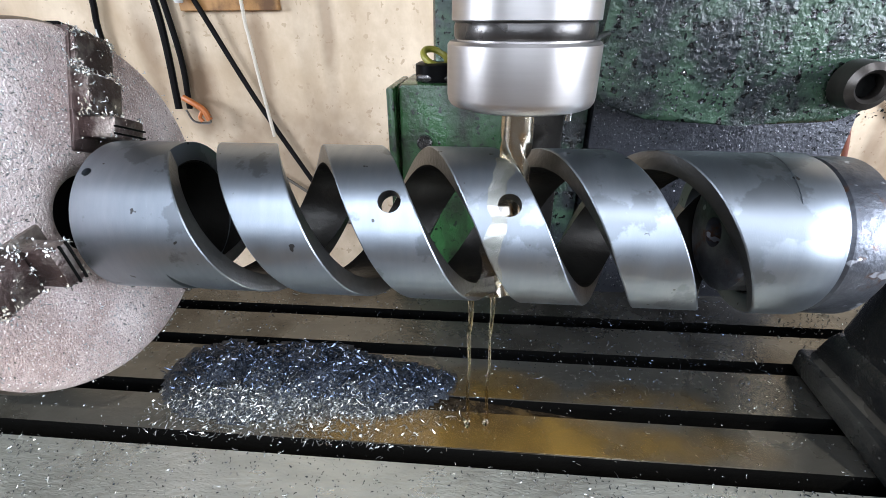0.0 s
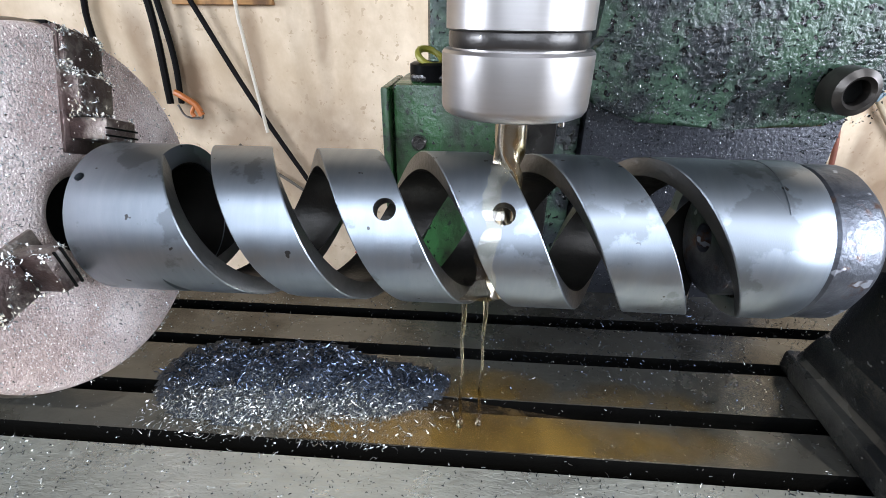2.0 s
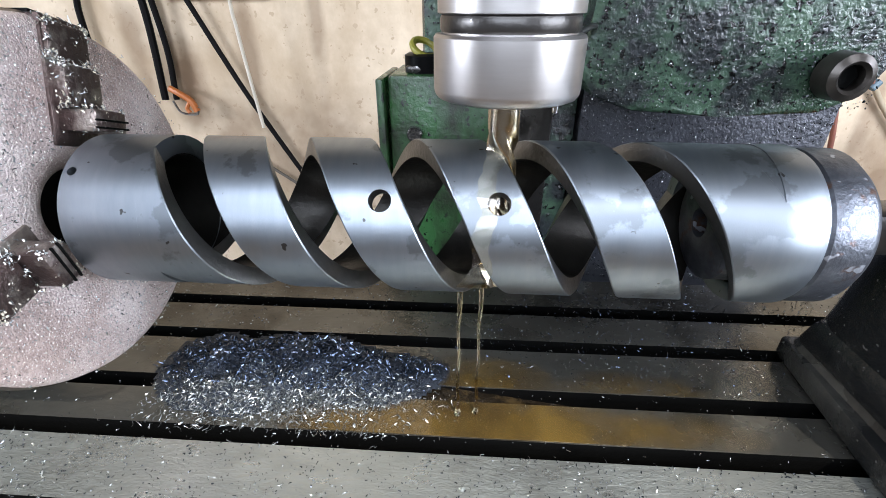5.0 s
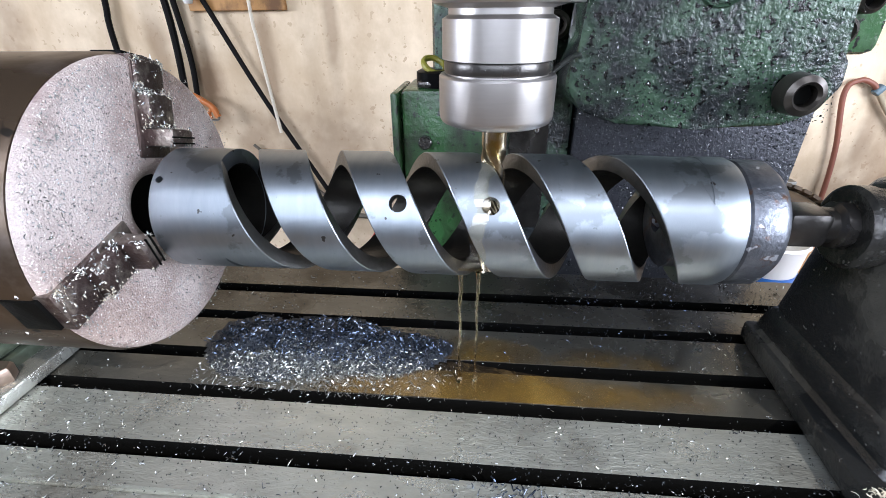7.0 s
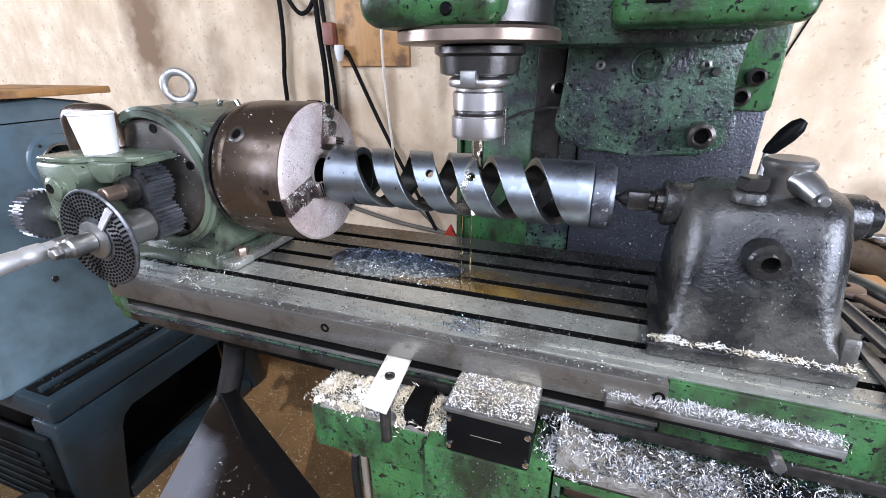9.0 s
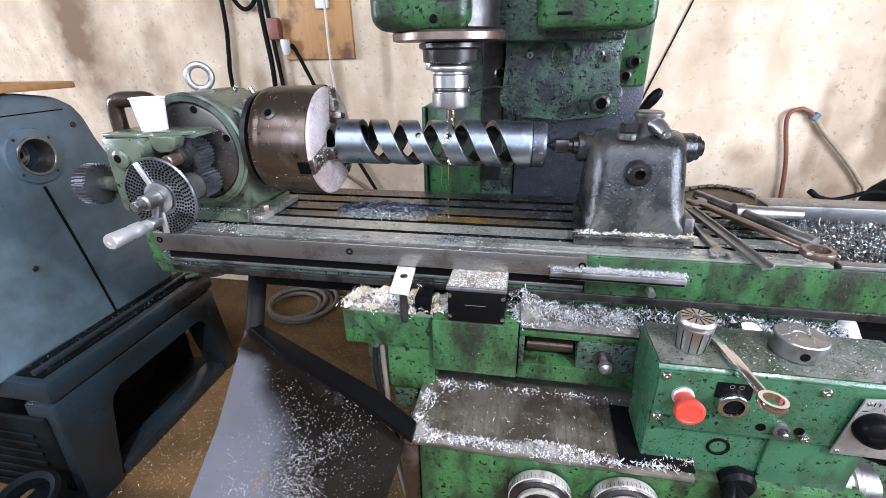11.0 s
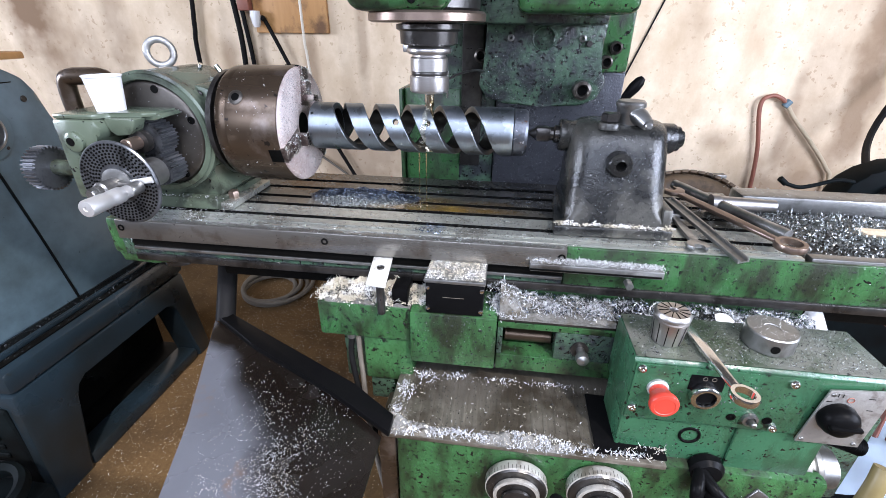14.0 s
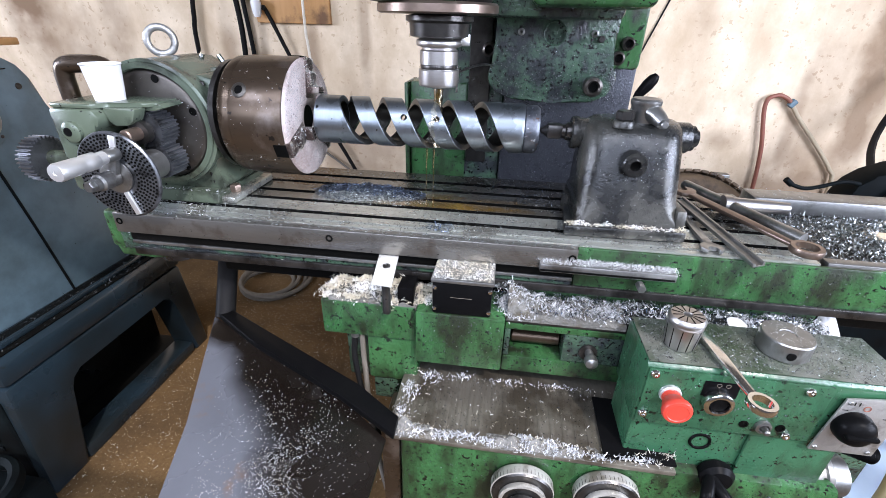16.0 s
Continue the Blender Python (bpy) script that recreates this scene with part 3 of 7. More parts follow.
part("latch", rod(0.008, 0.01, A("-y", -0.035, 0.52, 1.1), 16), M_DARKSTEEL, ebox)

# head bracket: cast plate with lobes, bolts and a round cover
plate_poly = [(0.113, 1.33), (0.113, 1.255), (0.116, 1.215), (0.104, 1.198), (0.103, 1.176), (0.116, 1.158), (0.15, 1.146), (0.22, 1.143), (0.29, 1.146),
              (0.315, 1.158), (0.328, 1.18), (0.326, 1.2), (0.312, 1.212), (0.309, 1.232), (0.318, 1.262), (0.322, 1.33)]
XZ = Matrix(((1, 0, 0, 0), (0, 0, -1, 0), (0, 1, 0, 0), (0, 0, 0, 1)))   # outline x, y -> world x, z, drawn out towards -y
bracket = part("head_bracket", prism(plate_poly, 0.06, Matrix.Translation((0, 0.47, 0)) @ XZ, 0.006), M_GREEND, mill, "oily dark green casting with chips stuck to it")
part("bracket_back", box(0.12, 0.372, 0.45, 0.513, 1.2, 1.6, 0.008), M_GREEN, mill, "green flank with worn edge")
for x, z, y, r in ((0.287, 1.175, 0.402, 0.0158), (0.33, 1.219, 0.45, 0.0115), (0.343, 1.243, 0.45, 0.011), (0.1, 1.224, 0.498, 0.013)):
    part("bolt", turned([(r * 0.55, -0.004), (r * 0.55, 0.012), (r * 0.7, 0.0145), (r, 0.012), (r * 1.06, -0.004)], A("-y", x, y, z), 28, closed=True), M_DRUM, mill, "socket-head bolt")
    part("bolt_socket", rod(r * 0.56, 0.006, A("-y", x, y, z), 6, 0.0005), M_SLOTD, mill, "dark hexagon socket")
part("cover_disc", turned([(0.0, 0.003), (0.003, 0.003), (0.004, 0.001), (0.017, 0.001), (0.019, 0.0035), (0.021, 0)], A("-y", 0.213, 0.411, 1.257), 36), M_GREEND, mill, "round cast cover")
for x in (0.156, 0.279):
    part("screw", turned([(0.006, 0), (0.006, 0.003), (0.003, 0.004), (0.0025, 0.001), (0, 0.001)], A("-y", x, 0.411, 1.258), 16), M_STEEL, mill)

# upper castings, running out of sight
part("gear_head", box(0.162, 0.322, 0.225, 0.5, 1.292, 1.6, 0.012, seg=3), M_GREEN, mill, "glossy green overhanging casting with black scars")
part("gear_neck", box(0.08, 0.3, 0.3, 0.5, 1.278, 1.6, 0.01), M_GREEND, mill)
part("spindle_head", box(-0.058, 0.077, 0.15, 0.33, 1.292, 1.6, 0.02, seg=4), M_GREEN, mill, "bright green spindle head with chipped paint")
part("head_plug", rod(0.0055, 0.004, A("-y", 0.031, 0.152, 1.305), 16), M_SLOTD, mill, "dark screw hole")
part("head_barrel", rod(0.07, 0.3, A("z", 0.04, 0.245, 1.293), 48, 0.004), M_DARKSTEEL, mill)
part("head_flange", turned([(0.045, 0.0), (0.078, 0.0), (0.083, 0.002), (0.083, 0.011), (0.08, 0.014), (0.045, 0.014)], A("z", 0.036, 0.238, 1.2795), 64), M_COPPER, mill, "browned steel flange, polished where rubbed")
part("cast_scar", box(0.19, 0.21, 0.222, 0.226, 1.31, 1.314, 0.001), M_BLACK, mill)
part("clamp_screw", rod(0.006, 0.008, A("-y", 0.29, 0.41, 1.25), 6, 0.001), M_DARKSTEEL, mill)

# coolant nozzle beside the spindle
noz = thing("coolant_nozzle", (0.085, 0.26, 1.16), "small bent steel coolant pipe with valve", "nozzle")
part("pipe", tube(spline([(0.115, 0.43, 1.2), (0.1, 0.36, 1.208), (0.08, 0.3, 1.208), (0.064, 0.262, 1.203)]), 0.0018, 10), M_DARKSTEEL, noz)
part("valve", rod(0.0014, 0.04, A("z", 0.0632, 0.26, 1.175), 12), M_CHROME, noz)

# rotating spindle nose, tool holder and cutter
CX, CY = 0.0385, 0.237
spin = thing("tool_holder", (CX, CY, 1.187), "satin steel collet chuck with end mill, turning", "tool holder")
part("spindle_nose", turned([(0.035, 0.0), (0.041, 0.002), (0.042, 0.018), (0.047, 0.021), (0.047, 0.027), (0.03, 0.03)], A("z", CX, CY, 1.2505), 48), M_DARKSTEEL, spin, "dark steel spindle nose")
part("drive_key", box(CX - 0.008, CX + 0.008, CY - 0.045, CY - 0.03, 1.24, 1.256, 0.0015), M_STEEL, spin)
part("holder_body", turned([(0.02, 0.0), (0.0255, 0.001), (0.0255, 0.004), (0.0235, 0.005), (0.0235, 0.0075), (0.0275, 0.009), (0.0275, 0.0262), (0.0245, 0.028), (0.0245, 0.0305), (0.0315, 0.0325), (0.0325, 0.0345),
                            (0.0325, 0.0385), (0.0315, 0.04), (0.0275, 0.0425), (0.0275, 0.046), (0.0315, 0.0485), (0.0315, 0.0525), (0.03, 0.054), (0.02, 0.055)], A("z", CX, CY, 1.2075), 64), M_NUT, spin)
part("neck_ring", turned([(0.02, 0), (0.0262, 0.0), (0.0266, 0.001), (0.0266, 0.0045), (0.0262, 0.0055), (0.02, 0.0055)], A("z", CX, CY, 1.2103), 48, closed=True), M_DARKSTEEL, spin, "dark gap ring")
part("clamp_nut", turned([(0.008, 0.0003), (0.0262, 0.0), (0.0278, 0.0007), (0.0288, 0.0022), (0.0291, 0.0042), (0.0291, 0.0222), (0.0283, 0.0233), (0.02, 0.0235)], A("z", CX, CY, 1.1863), 72), M_NUT, spin, "plain round clamping nut", smooth=28)
part("collet_face", turned([(0.0066, 0), (0.0115, 0.0), (0.0125, 0.0015), (0.0125, 0.006), (0.0066, 0.006)], A("z", CX - 0.0005, CY, 1.1838), 32, closed=True), M_STEEL, spin)


def endmill():
    """Two-flute cutter: a twisted, fluted section."""
    bm, seg, rows, R = bmesh.new(), 40, 30, 0.0068
    rings = []
    for k in range(rows + 1):
        f = k / rows
        z = 1.096 + 0.0935 * f
        deep = 0.42 * min(1.0, max(0.0, (0.84 - f) * 6))
        turn = -2 * math.pi * f * 1.55
        ring = []
        for j in range(seg):
            a = 2 * math.pi * j / seg
            s = (a * 3 / (2 * math.pi)) % 1.0
            r = R * (1 - deep * (math.sin(math.pi * min(1, s / 0.62)) ** 0.8 if s < 0.62 else 0.0))
            ring.append(bm.verts.new((CX + r * math.cos(a + turn), CY + r * math.sin(a + turn), z)))
        rings.append(ring)
    for a, b in zip(rings, rings[1:]):
        for j in range(seg):
            bm.faces.new((a[j], a[(j + 1) % seg], b[(j + 1) % seg], b[j]))
    bm.faces.new(rings[0])
    bm.faces.new(rings[-1])
    return bm


part("end_mill", endmill(), M_CUTTER, spin, "bright fluted end mill, golden with oil")

# knee and saddle under the table
part("saddle_slideway", box(-0.3, 0.8, 0.14, 0.44, 0.895, 0.926, 0.003), M_SLOTD, mill, "black oily slideway")
part("saddle", box(-0.1, 0.62, 0.135, 0.5, 0.70, 0.895, 0.006), M_GREEND, mill)
part("saddle_arm", box(-0.112, 0.034, 0.077, 0.135, 0.838, 0.9, 0.004), M_GREEN, mill, "green block under pale chips")
part("saddle_arm_lower", box(-0.045, 0.034, 0.083, 0.135, 0.75, 0.838, 0.004), M_GREEN, mill)
part("saddle_step", box(-0.04, 0.0, 0.09, 0.135, 0.70, 0.75, 0.003), M_GREEND, mill)
part("saddle_block", box(0.036, 0.163, 0.06, 0.135, 0.814, 0.906, 0.003), M_GREEN, mill)
part("saddle_shelf", box(0.165, 0.6, 0.078, 0.135, 0.89, 0.899, 0.002), M_DARKSTEEL, mill, "shelf buried in white chips")
part("window_lintel", box(0.165, 0.34, 0.079, 0.13, 0.8785, 0.889, 0.001), M_GREEN, mill)
part("window_apron", box(0.165, 0.34, 0.079, 0.13, 0.8, 0.8295, 0.002), M_GREEN, mill)
part("window_cheek", box(0.25, 0.34, 0.079, 0.13, 0.83, 0.878, 0.001), M_GREEND, mill)
part("window_jamb", box(0.165, 0.173, 0.079, 0.13, 0.83, 0.878, 0.001), M_GREEND, mill)
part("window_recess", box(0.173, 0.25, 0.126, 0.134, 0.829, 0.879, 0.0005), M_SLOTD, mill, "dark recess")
part("feed_screw", rod(0.011, 0.072, A("x", 0.1765, 0.112, 0.8455), 20), M_CHUCK, mill, "browned feed screw in the recess")
part("shelf_backing", box(0.165, 0.6, 0.1352, 0.139, 0.9, 0.914, 0.001), M_GREEN, mill, "green strip behind the swarf")
part("pin_collar", turned([(0.013, 0), (0.013, 0.006), (0.0, 0.006)], A("-y", 0.286, 0.082, 0.852), 24), M_DARKSTEEL, mill)
part("pin", turned([(0.006, 0), (0.006, 0.012), (0.0085, 0.0145), (0.0095, 0.02), (0.0085, 0.026), (0.004, 0.029), (0, 0.0295)], A("-y", 0.287, 0.077, 0.853), 20), M_STEEL, mill, "ball-headed steel pin")
bm = box(0.03, 0.36, 0.095, 0.12, 0.788, 0.812, 0.002)
part("gib_strip", bm, M_SLOTD, mill, "black gib strip")
for x in (0.16, 0.205, 0.27, 0.325):
    part("gib_screw", rod(0.006, 0.008, A("-y", x, 0.096, 0.797), 10), M_STEEL, mill)
part("knee_top", box(0.012, 0.395, -0.036, 0.135, 0.757, 0.765, 0.002), M_COVER, mill, "ribbed steel cover plate under chips")
for k in range(22):
    part("rib", box(0.02 + 0.0168 * k, 0.0205 + 0.0168 * k + 0.006, -0.03, 0.093, 0.7652, 0.7658, 0.0003), M_COVER, mill)
part("knee", box(0.03, 0.6, -0.028, 0.5, 0.25, 0.756, 0.008), M_GREEN, mill)
part("knee_plate", box(0.305, 0.396, -0.03, 0.075, 0.7667, 0.771, 0.001), M_BLACK, mill, "black rubber flap")
part("pedestal", box(0.05, 0.55, 0.2, 1.0, 0.0, 0.25, 0.01), M_GREEND, mill)
for x, z in ((0.205, 0.698), (0.316, 0.707)):
    dial = part("hand_dial", turned([(0.0, 0.03), (0.012, 0.03), (0.013, 0.022), (0.026, 0.02), (0.03, 0.018), (0.031, 0.012), (0.04, 0.011), (0.0425, 0.008), (0.0425, -0.006), (0.04, -0.009), (0.03, -0.01)], A("-y", x, -0.04, z), 64), M_DARKSTEEL, mill, "stepped handwheel hub with graduated ring")
    part("dial_ring", turned([(0.0385, 0.0085), (0.0415, 0.0085), (0.0432, 0.0075), (0.0432, -0.0055), (0.0425, -0.0065), (0.0385, -0.0065)], A("-y", x, -0.0405, z), 64, closed=True), M_TAN2, dial, "pale graduated ring, oily")
    part("dial_ring", turned([(0.026, 0.0), (0.0305, 0.0), (0.0318, 0.002), (0.0318, 0.007), (0.026, 0.007)], A("-y", x, -0.0525, z), 48, closed=True), M_TAN2, dial, "pale inner ring")
    bm = bmesh.new()
    for k in range(50):
        box(0.0431, 0.0434, -0.00025, 0.00025, 0.001 if k % 5 else -0.002, 0.007, 0, bm, A("-y", x, -0.0405, z) @ pose(0, 0, 0, 0, 0, 7.2 * k))
    tagged(part("graduations", bm, M_SLOTD, dial), kind="stuff")
    part("dial_hub", turned([(0.02, 0.0), (0.022, 0.003), (0.021, 0.006), (0.013, 0.008), (0.0, 0.008)], A("-y", x, -0.062, z), 32), M_DARKSTEEL, dial)
part("dial_handle", turned([(0.0, 0), (0.008, 0.002), (0.0115, 0.012), (0.012, 0.024), (0.009, 0.036), (0.0, 0.04)], pose(0.255, -0.075, 0.69), 20), M_BLACK, mill, "black oval crank knob")

# switch box bolted on the saddle
sbox = thing("switch_box", (0.1, 0.06, 0.906), "black switch box with chip-covered steel lid", "switch box")
part("body", box(0.06, 0.142, 0.06, 0.14, 0.907, 0.958, 0.003), M_BLACK, sbox)
part("lid", prism([(0.058, 0.058), (0.144, 0.058), (0.144, 0.125), (0.134, 0.143), (0.098, 0.143), (0.096, 0.138), (0.068, 0.138), (0.06, 0.12)], 0.006, Matrix.Translation((0, 0, 0.9585)), 0.0015), M_STEEL, sbox, "grey steel lid")
for x in (0.0635, 0.139):
    for z in (0.916, 0.95):
        part("screw", turned([(0.0032, 0), (0.003, 0.002), (0, 0.003)], A("-y", x, 0.0605, z), 12), M_CHROME, sbox)
part("scratch", box(0.085, 0.115, 0.0594, 0.0602, 0.9355, 0.936, 0), M_CABLE, sbox)

dog = thing("stop_plate", (-0.003, 0.06, 0.9), "pale metal stop plate on a short post", "plate")
bm = prism([(-0.031, 0.133), (-0.0015, 0.132), (0.009, 0.037), (-0.0185, 0.04)], 0.005, Matrix.Translation((0, 0, 0.957)), 0.001)
part("plate", bm, M_PLATE, dog, "small pale rectangular plate")
part("bolt", turned([(0.0055, 0), (0.0055, 0.002), (0.003, 0.003), (0.002, 0.001), (0, 0.001)], A("z", -0.009, 0.083, 0.9622), 16), M_DARKSTEEL, dog)
part("post", rod(0.006, 0.058, A("z", -0.005, 0.06, 0.899), 14), M_DARKSTEEL, dog)
part("foot_screw", rod(0.0075, 0.012, A("-y", -0.008, 0.078, 0.915), 14), M_STEEL, dog)
part("stop_block", box(0.006, 0.03, 0.08, 0.12, 0.9, 0.93, 0.002), M_BLACK, dog)

# ---- control panel ----
panel = thing("control_box", (0.45, -0.02, 0.7), "green control box with buttons and rotary switch", "control box")
part("housing", prism([(0.07, 0.8295), (0.07, 0.92), (0.062, 0.926), (-0.014, 0.926), (-0.02, 0.92), (-0.02, 0.8295)], 0.282, Matrix.Translation((0.328, 0, 0)) @ Matrix(((0, 0, 1, 0), (1, 0, 0, 0), (0, 1, 0, 0), (0, 0, 0, 1))), 0.002), M_TEAL, panel)
part("lower_housing", box(0.332, 0.575, -0.012, 0.068, 0.70, 0.829, 0.002), M_TEAL, panel)
part("lid", box(0.329, 0.609, -0.0185, 0.068, 0.9265, 0.928, 0.0005), M_LID, panel, "worn grey sheet lid dusted with chips")
part("front_plate", box(0.33, 0.53, -0.0235, -0.0205, 0.834, 0.92, 0.001), M_TEAL, panel)
for x, z in ((0.337, 0.9135), (0.3365, 0.8505), (0.505, 0.911), (0.503, 0.84)):
    part("screw", turned([(0.0055, 0), (0.0055, 0.0015), (0.004, 0.0035), (0.0018, 0.004), (0.0016, 0.002), (0, 0.002)], A("-y", x, -0.0237, z), 16), M_CHROME, panel)
btn = part("emergency_button", turned([(0.0105, 0.0), (0.0105, 0.008), (0.0122, 0.01), (0.0138, 0.0165), (0.0158, 0.0195), (0.0166, 0.022), (0.0166, 0.0255), (0.0155, 0.0275), (0.012, 0.0282), (0.0115, 0.0276), (0.0, 0.0276)], A("-y", 0.3595, -0.0265, 0.8855), 40), M_RED, panel, "red mushroom button")
part("collar", rod(0.0125, 0.008, A("-y", 0.3595, -0.0205, 0.8865), 32), M_ALU, btn)
blk = part("start_button", turned([(0.011, 0), (0.0165, 0.0), (0.0175, 0.002), (0.0165, 0.009), (0.0145, 0.0105), (0.0115, 0.0105), (0.011, 0.008)], A("-y", 0.412, -0.0245, 0.884), 36, closed=True), M_CHROME, panel, "chromed bezel round a black button")
part("cap", rod(0.0113, 0.0075, A("-y", 0.412, -0.0245, 0.884), 8, 0.001), M_BLACK, blk)
part("legend_plate", box(0.393, 0.432, -0.0247, -0.0237, 0.889, 0.9115, 0.0004), M_BLACK, panel, "black legend plate")
for x in (0.409, 0.419):
    part("symbol", tube(ring_path(0.0025, A("-y", x, -0.025, 0.907), 14), 0.0003, 5, loop=True), M_CABLE, panel)
for x in (0.453, 0.494):
    part("hole", turned([(0.0055, 0), (0.0055, 0.0008), (0.0035, 0.001), (0.0033, -0.001), (0, -0.001)], A("-y", x, -0.0237, 0.851), 16), M_SLOTD, panel)
part("key_bush", turned([(0.0095, 0), (0.009, 0.004), (0.006, 0.005), (0.005, 0.002), (0, 0.002)], A("-y", 0.474, -0.0237, 0.851), 24), M_STEEL, panel)
part("key_pin", rod(0.004, 0.012, A("-y", 0.474, -0.0245, 0.851), 12), M_STEEL, panel)
sw = part("switch_plate", prism([(0.532, 0.826), (0.602, 0.826), (0.608, 0.915), (0.543, 0.909)], 0.0028, Matrix.Translation((0, -0.0237, 0)) @ XZ, 0.0005), M_EYE, panel, "oily grey metal plate")
for x, z in ((0.5475, 0.904), (0.5375, 0.831), (0.595, 0.831)):
    part("rivet", turned([(0.0028, 0), (0.002, 0.0015), (0, 0.002)], A("-y", x, -0.0267, z), 10), M_STEEL, sw)
part("rotary_knob", turned([(0.0195, 0), (0.0205, 0.004), (0.0195, 0.012), (0.016, 0.018), (0.009, 0.0215), (0, 0.0222)], A("-y", 0.559, -0.0268, 0.873), 36), M_BLACK, sw, "black rotary switch knob")
part("knob_grip", box(0.542, 0.576, -0.0505, -0.0425, 0.87, 0.876, 0.0025), M_BLACK, sw)
part("zero_mark", tube(ring_path(0.0035, A("-y", 0.567, -0.0268, 0.898), 16), 0.0006, 5, loop=True), M_HOSE, sw)
for k, (x, z, w, h) in enumerate(((0.543, 0.893, 0.006, 0.0008), (0.552, 0.901, 0.0008, 0.005), (0.557, 0.901, 0.0008, 0.005), (0.584, 0.902, 0.007, 0.0008), (0.588, 0.885, 0.006, 0.0008))):
    part("mark", box(x, x + w, -0.0270, -0.0266, z, z + h, 0), M_BLACK, sw)
part("roundel", tube(ring_path(0.012, A("-y", 0.421, -0.0127, 0.801), 24), 0.002, 6, loop=True), M_SLOTD, panel)
part("lower_door", box(0.472, 0.574, -0.017, -0.0125, 0.705, 0.828, 0.002), M_TEAL, panel)
part("door_screw", turned([(0.005, 0), (0.004, 0.003), (0, 0.004)], A("-y", 0.553, -0.0172, 0.728), 12), M_CHROME, panel)
lev = thing("speed_lever", (0.44, -0.03, 0.72), "black three-lobed speed selector with lever", "lever")
part("hub", turned([(0.019, 0), (0.0225, 0.004), (0.0225, 0.014), (0.017, 0.02), (0, 0.021)], A("-y", 0.45, -0.012, 0.752), 36), M_BLACK, lev)
for k in range(3):
    a = 0.4 + k * 2.1
    part("lobe", tube(spline([(0.44, -0.03, 0.757), (0.44 + 0.012 * math.cos(a), -0.05, 0.745 + 0.012 * math.sin(a)), (0.447 + 0.022 * math.cos(a), -0.058, 0.728 + 0.018 * math.sin(a))]), 0.008, 10), M_BLACK, lev)
part("shaft", rod(0.012, 0.05, A("-y", 0.45, -0.03, 0.735), 16), M_BLACK, lev)
part("wing", prism([(0.0, 0.0), (0.012, 0.024), (0.028, 0.012), (0.03, 0.004), (0.016, -0.006)], 0.004, pose(0.486, -0.05, 0.74, 90), 0.0012), M_STEEL, lev, "steel wing screw")
# things lying on the control box
col = thing("collet", (0.372, 0.018, 0.928), "slotted steel spring collet standing on end", "collet")
part("body", turned([(0.0165, 0.0), (0.0175, 0.001), (0.0205, 0.03), (0.0207, 0.0325), (0.019, 0.0335), (0.019, 0.036), (0.0213, 0.037), (0.0213, 0.0395), (0.0185, 0.0435), (0.0055, 0.044), (0.005, 0.042), (0.005, 0.03), (0, 0.03)], A("z", 0.372, 0.018, 0.9282), 48), M_NUT, col)
for k in range(12):
    a = 2 * math.pi * k / 12 + 0.1
    m = Matrix.Translation((0.372, 0.018, 0)) @ pose(0, 0, 0, 0, 0, math.degrees(a))
    part("slit", box(0.0062, 0.0178, -0.0006, 0.0006, 0.9717, 0.9724, 0, m=m), M_SLOTD, col)
    part("side_slit", prism([(0.0168, 0.93), (0.0179, 0.93), (0.0208, 0.959), (0.0196, 0.959)], 0.0011, m @ Matrix.Translation((0, 0.0005, 0)) @ XZ), M_SLOTD, col)
rnd = thing("round_cap", (0.493, 0.027, 0.928), "thick dark steel disc with radial hole", "disc")
part("disc", turned([(0.0268, 0), (0.028, 0.0015), (0.028, 0.0225), (0.0268, 0.024), (0.009, 0.0242), (0.0085, 0.0232), (0, 0.0232)], A("z", 0.493, 0.027, 0.9282), 64), M_STEEL, rnd)
part("radial_hole", rod(0.0052, 0.0016, A("-y", 0.487, 0.0004, 0.939), 16, 0.0003), M_SLOTD, rnd)


def spanner(name, a, b, width, thick, material, label, ring_end=True, table=True, r_ring=0.016, z_lift=0.0, jaw=0.019):
    """Combination spanner from a, its ring end, to b, its open end."""
    a, b = Vector(a), Vector(b)
    d = (b - a)
    length = d.length
    q = Vector((1, 0, 0)).rotation_difference(d.normalized()).to_matrix().to_4x4()
    m = Matrix.Translation(a) @ q
    t = thing(name, tuple(a), label, "spanner", "", table)
    part("shank", prism([(r_ring * 0.9, -width * 0.42), (length * 0.5, -width * 0.5), (length - jaw * 0.8, -width * 0.55), (length - jaw * 0.8, width * 0.55), (length * 0.5, width * 0.5), (r_ring * 0.9, width * 0.42)], thick, m, thick * 0.3), material, t)
    part("ring", turned([(r_ring * 0.68, 0), (r_ring * 0.95, 0), (r_ring, thick * 0.4), (r_ring, thick), (r_ring * 0.95, thick * 1.5), (r_ring * 0.68, thick * 1.5)], m, 24, closed=True), material, t)
    j = jaw
    c = length
    part("jaw", prism([(c - j, -j * 0.35), (c - j * 0.5, -j * 0.85), (c + j * 0.15, -j * 0.95), (c + j * 0.75, -j * 0.55), (c + j * 0.6, -j * 0.4), (c + j * 0.05, -j * 0.42),
                       (c - j * 0.15, 0), (c + j * 0.05, j * 0.42), (c + j * 0.6, j * 0.4), (c + j * 0.75, j * 0.55), (c + j * 0.15, j * 0.95), (c - j * 0.5, j * 0.85), (c - j, j * 0.35)], thick * 1.1, m, thick * 0.15), material, t)
    return t


